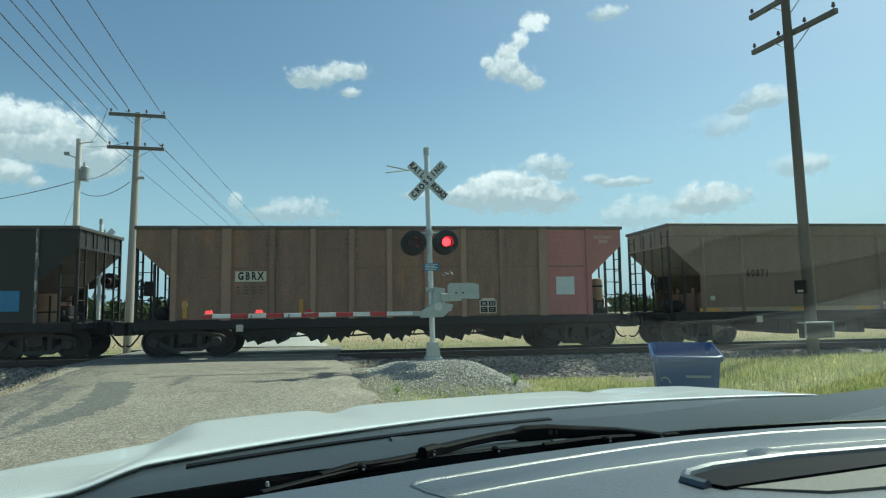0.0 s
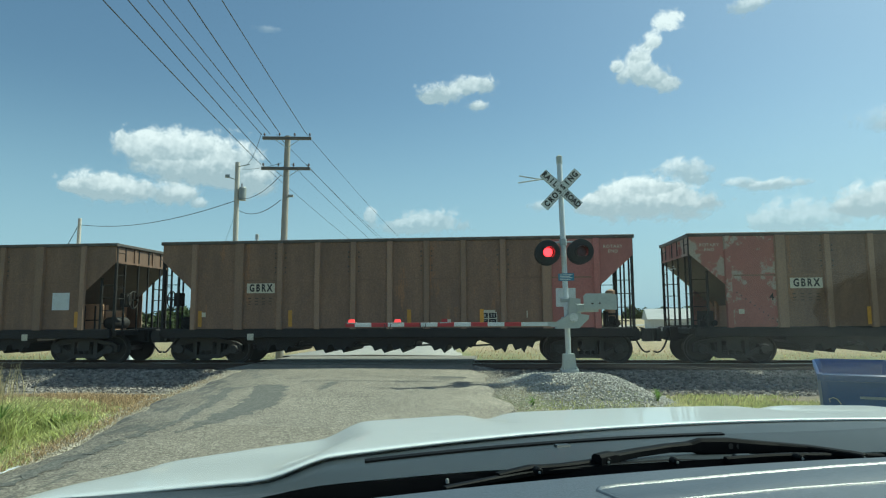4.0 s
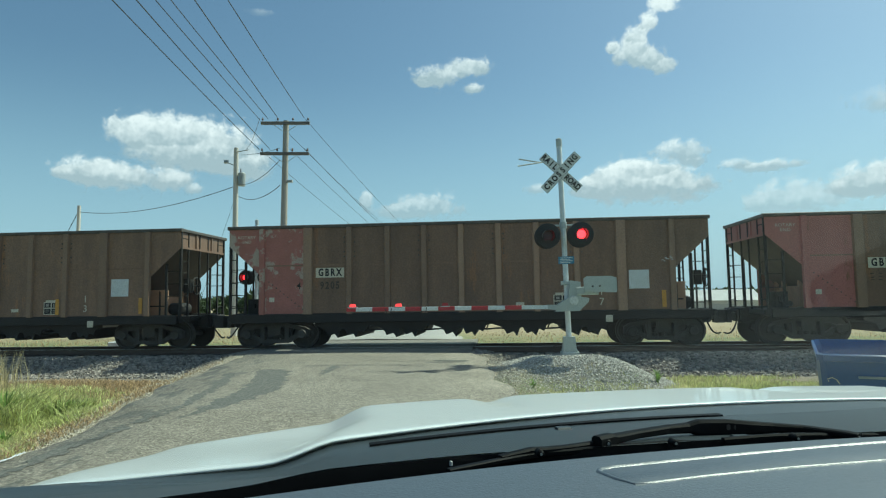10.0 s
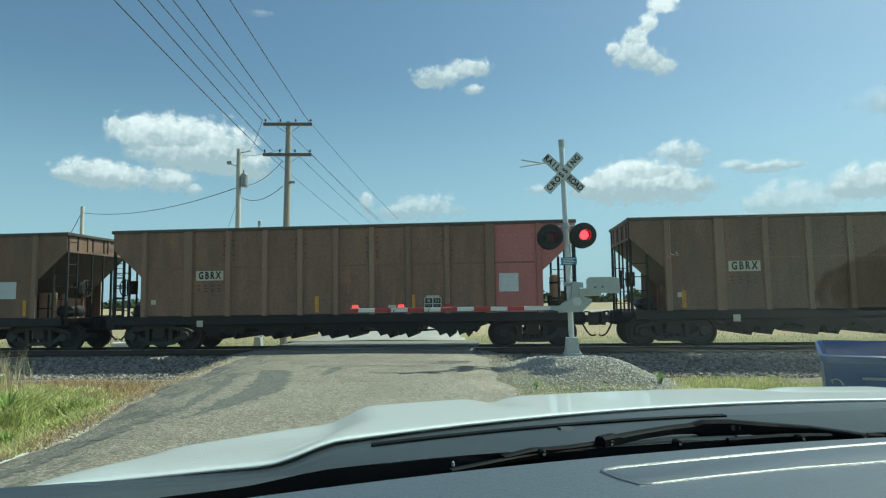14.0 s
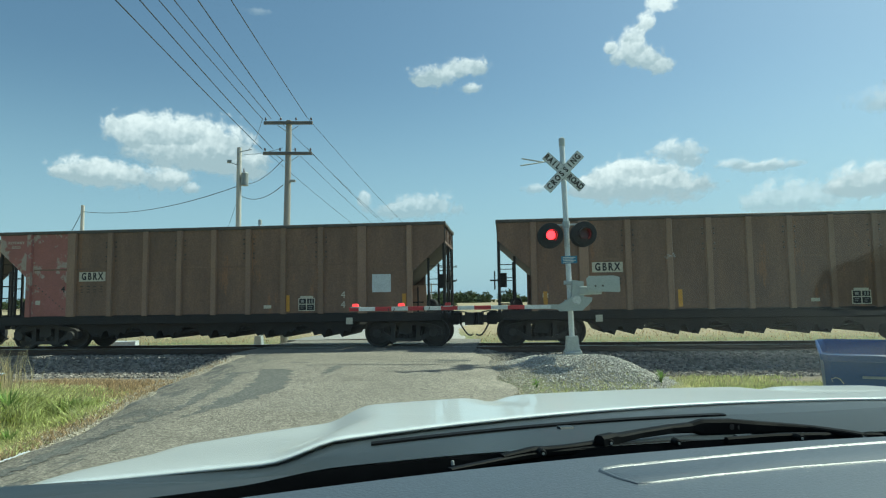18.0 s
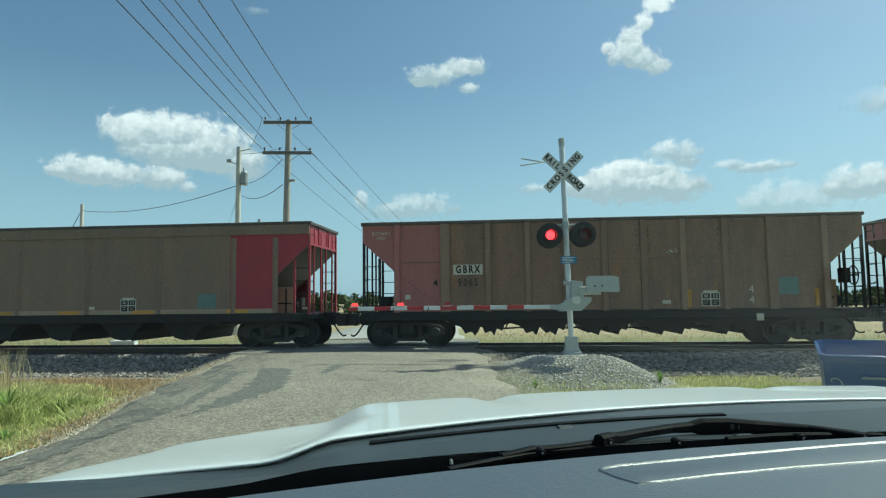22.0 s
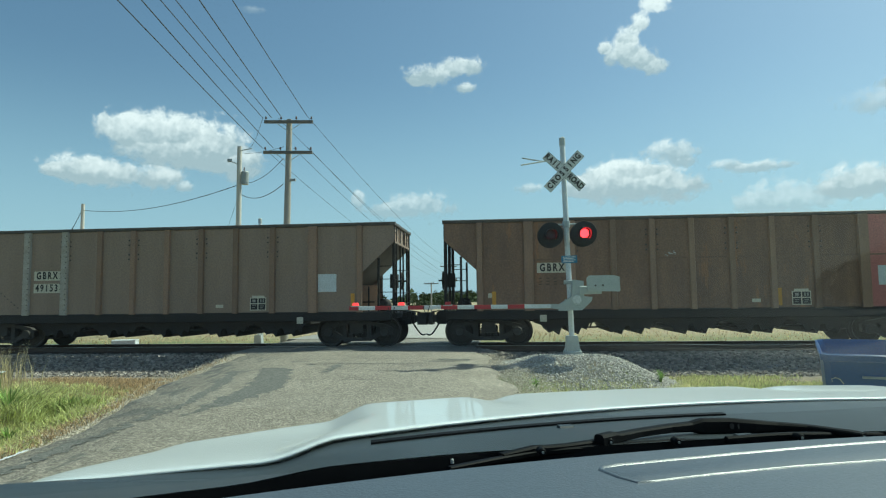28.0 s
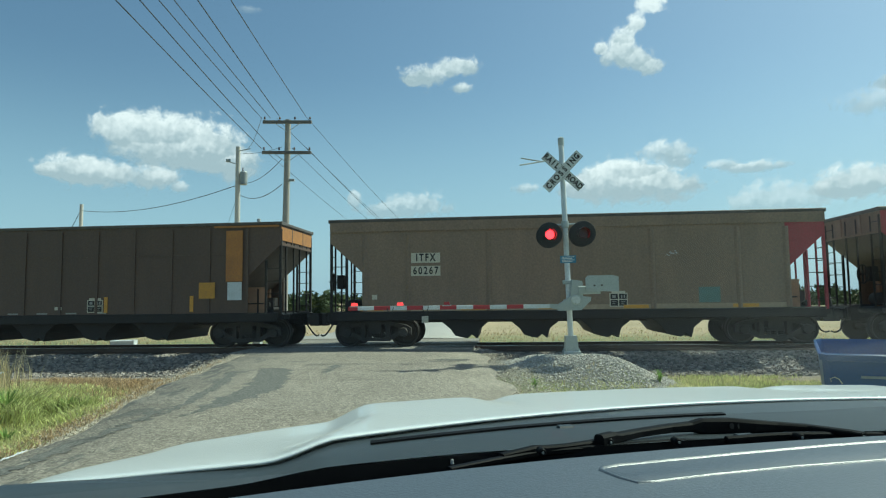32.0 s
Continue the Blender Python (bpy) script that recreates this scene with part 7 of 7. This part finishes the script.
    part("headliner", Shape().prism([(-0.2, EYE + 0.305), (-0.9, EYE + 0.365), (-2.5, EYE + 0.225), (-2.5, EYE + 0.215), (-0.9, EYE + 0.355), (-0.2, EYE + 0.295)], MID - 0.76, MID + 0.76, 0).mesh("headliner", M_TRANS), car, label="pale grey headliner")
    part("tailgate", Shape().prism([(-2.5, EYE + 0.25), (-2.62, 1.0), (-2.56, 1.0), (-2.44, EYE + 0.25)], MID - 0.86, MID + 0.86, 0).mesh("tailgate", M_HOOD), car)
    for e in (-1, 1):
        part("windscreen_pillar", Shape().tube([(MID + e * 0.93, 0.12, 1.05), (MID + e * 0.9, 0.05, EYE - 0.15), (MID + e * 0.77, -0.24, EYE + 0.33)], 0.035, 8).mesh("windscreen_pillar", M_HOOD, True), car)
        part("door_pillar", Shape().tube([(MID + e * 0.93, -0.95, 1.05), (MID + e * 0.77, -1.0, EYE + 0.36)], 0.04, 8).mesh("door_pillar", M_HOOD, True), car)
        part("rear_pillar", Shape().tube([(MID + e * 0.93, -2.5, 1.05), (MID + e * 0.77, -2.35, EYE + 0.27)], 0.06, 8).mesh("rear_pillar", M_HOOD, True), car)
        part("door_trim", Shape().box(*sorted((MID + e * 0.9, MID + e * 0.98)), -2.55, 0.25, 1.04, EYE - 0.2, 0.02).mesh("door_trim", M_HOOD), car)
    part("front_end", Shape().prism([(1.2, 0.3), (2.18, 0.4), (2.2, 0.95), (1.2, 1.1)], MID - 0.9, MID + 0.9, 0).mesh("front_end", M_HOOD), car)
    for x in (MID - 0.9, MID + 0.9):
        for y in (-2.0, 1.5):
            wheel = part("wheel", kept("car_wheel", M_RUBBER, lambda s: s.turned([(0.22, -0.1), (0.36, -0.11), (0.37, -0.08), (0.37, 0.08), (0.36, 0.11), (0.22, 0.1)], (0, 0, 0), 0, 24), True), car, pose(x, y, 0.16))
    return car


vehicle()
cloud(13.61, 21.78, [(1.9, 2.7, 1.15, 0.95), (0.6, 1.35, 0.8, 0.8), (-0.45, 0.35, 0.95, 0.85), (-0.9, -0.85, 1.55, 1.2), (0.6, -1.6, 1.3, 0.9), (1.7, -2.3, 1.15, 0.75), (-2.3, -0.3, 0.5, 0.5)], "bright ragged tall cumulus cloud", 1.0, 0.22)
cloud(-4.38, 20.10, [(-0.63, -0.1, 1.89, 0.99), (2.36, 0.67, 1.78, 0.89), (-1.73, -0.57, 0.7, 0.5)], "small white cumulus cloud")
cloud(-1.58, 18.94, [(0.0, 0.0, 0.9, 0.45)], "tiny white cloud puff")
cloud(-26.44, 13.09, [(-4.56, 0.91, 2.09, 1.36), (-1.43, 1.05, 3.26, 1.68), (2.34, 0.14, 2.98, 2.02), (-0.53, -0.73, 4.24, 1.51), (4.18, -1.37, 2.05, 1.46)], "large white cumulus cloud, shaded underside painted grey")
cloud(-34.12, 10.43, [(-0.34, 0.12, 1.95, 1.15), (1.82, -0.05, 2.27, 1.27), (-1.48, -0.07, 1.14, 0.53)], "white cumulus cloud low over the train")
cloud(-28.61, 10.38, [(0.0, 0.0, 1.87, 1.03)], "small white cloud")
cloud(-26.44, 9.76, [(0.0, 0.0, 0.76, 0.48)], "tiny white cloud", 0.90)
cloud(-8.86, 8.54, [(2.76, -0.0, 3.09, 1.24), (-0.06, -0.5, 2.36, 0.72), (-2.7, 0.51, 0.61, 0.92)], "low faint cloud behind the wires", 0.80)
cloud(12.37, 10.00, [(-1.05, -0.13, 2.97, 1.88), (3.15, -0.56, 3.39, 1.55), (1.12, 0.95, 2.74, 1.08), (-3.22, -0.26, 2.0, 1.0)], "wide white cumulus cloud beside the signal")
cloud(4.06, 9.91, [(0.0, 0.0, 1.22, 0.46)], "faint small cloud", 0.80)
cloud(16.92, 11.85, [(-0.54, 0.5, 1.92, 0.96), (0.54, -0.5, 0.95, 0.48)], "small white cloud above the cumulus", 0.90)
cloud(22.04, 10.65, [(1.24, -0.24, 2.28, 0.46), (-1.24, 0.24, 1.21, 0.47)], "thin flat cloud", 0.90)
cloud(24.17, 7.50, [(1.01, 0.05, 3.33, 1.8), (-1.01, -0.05, 1.84, 0.83)], "faint broad cumulus cloud", 0.75)
cloud(29.68, 8.34, [(0.64, 0.19, 2.64, 1.45), (-0.64, -0.19, 1.73, 0.78)], "white cumulus cloud low in the sky", 0.95)
cloud(30.99, 14.03, [(0.0, 0.0, 1.17, 0.46)], "faint wisp of cloud", 0.60)
cloud(22.04, 24.61, [(0.0, 0.0, 1.41, 0.66)], "small white cloud high in the sky", 0.90)
cloud(33.65, 15.87, [(1.04, 0.35, 1.88, 0.99), (-1.04, -0.35, 1.1, 0.55)], "white ragged cloud", 0.90)
cloud(31.43, 14.44, [(0.0, 0.0, 2.13, 1.02)], "faint spread cloud", 0.70)
cloud(36.85, 10.60, [(0.0, 0.0, 2.05, 0.98)], "white low cloud beside the pole", 0.85)
cloud(-21.11, 24.63, [(0.0, 0.0, 1.11, 0.32)], "faint thin wisp", 0.50)


# ---- what moves ----
FLASH, FIRST = 0.541, 3.0   # half a flash, and a time at which the right-hand lamp lights


def motions():
    for i, car in enumerate(CARS):
        walk(car, [(t, pose(car_x(i, t), TRACK_Y, 0)) for t in range(0, 33, 2)])
    for w, x in WHEELSETS:
        walk(w, [(k / FPS, pose(x, 0, WHEEL_R, 0, math.degrees((train_at(k / FPS) - train_at(0)) / WHEEL_R), 0)) for k in range(0, 32 * FPS + 1)])
    for sh, phase in SHUTTERS:
        rows = [(0.0, None)]
        n = math.ceil((0 - FIRST) / FLASH)
        while FIRST + n * FLASH < 32:
            rows.append((FIRST + n * FLASH, n))
            n += 1
        first = rows[1][1]
        def shut(n):
            return (n % 2 == 0) != (phase == 1)
        keys = [(0.0, pose(0, -0.05, 0.12, 0 if shut(first - 1) else -88))]
        for t, n in rows[1:]:
            a, b = (0 if shut(n - 1) else -88), (0 if shut(n) else -88)
            k = round(t * FPS) - (1 if b else 0)
            if k / FPS > keys[-1][0] + 0.5 / FPS:
                keys.append((k / FPS, pose(0, -0.05, 0.12, a)))
            if (k + 1) / FPS < 32:
                keys.append(((k + 1) / FPS, pose(0, -0.05, 0.12, b)))
        keys.append((32.0, keys[-1][1]))
        walk(sh, keys)
    for ob, az, el in CLOUDS:
        rows = []
        for t in (0, 16, 32):
            a, e = radians(az - 0.057 * t), radians(el)
            p = Vector((math.sin(a) * math.cos(e), math.cos(a) * math.cos(e), math.sin(e))) * FAR
            rows.append((t, Matrix.Translation(p) @ Matrix.Rotation(-a, 4, "Z") @ Matrix.Rotation(e, 4, "X")))
        walk(ob, rows)


motions()
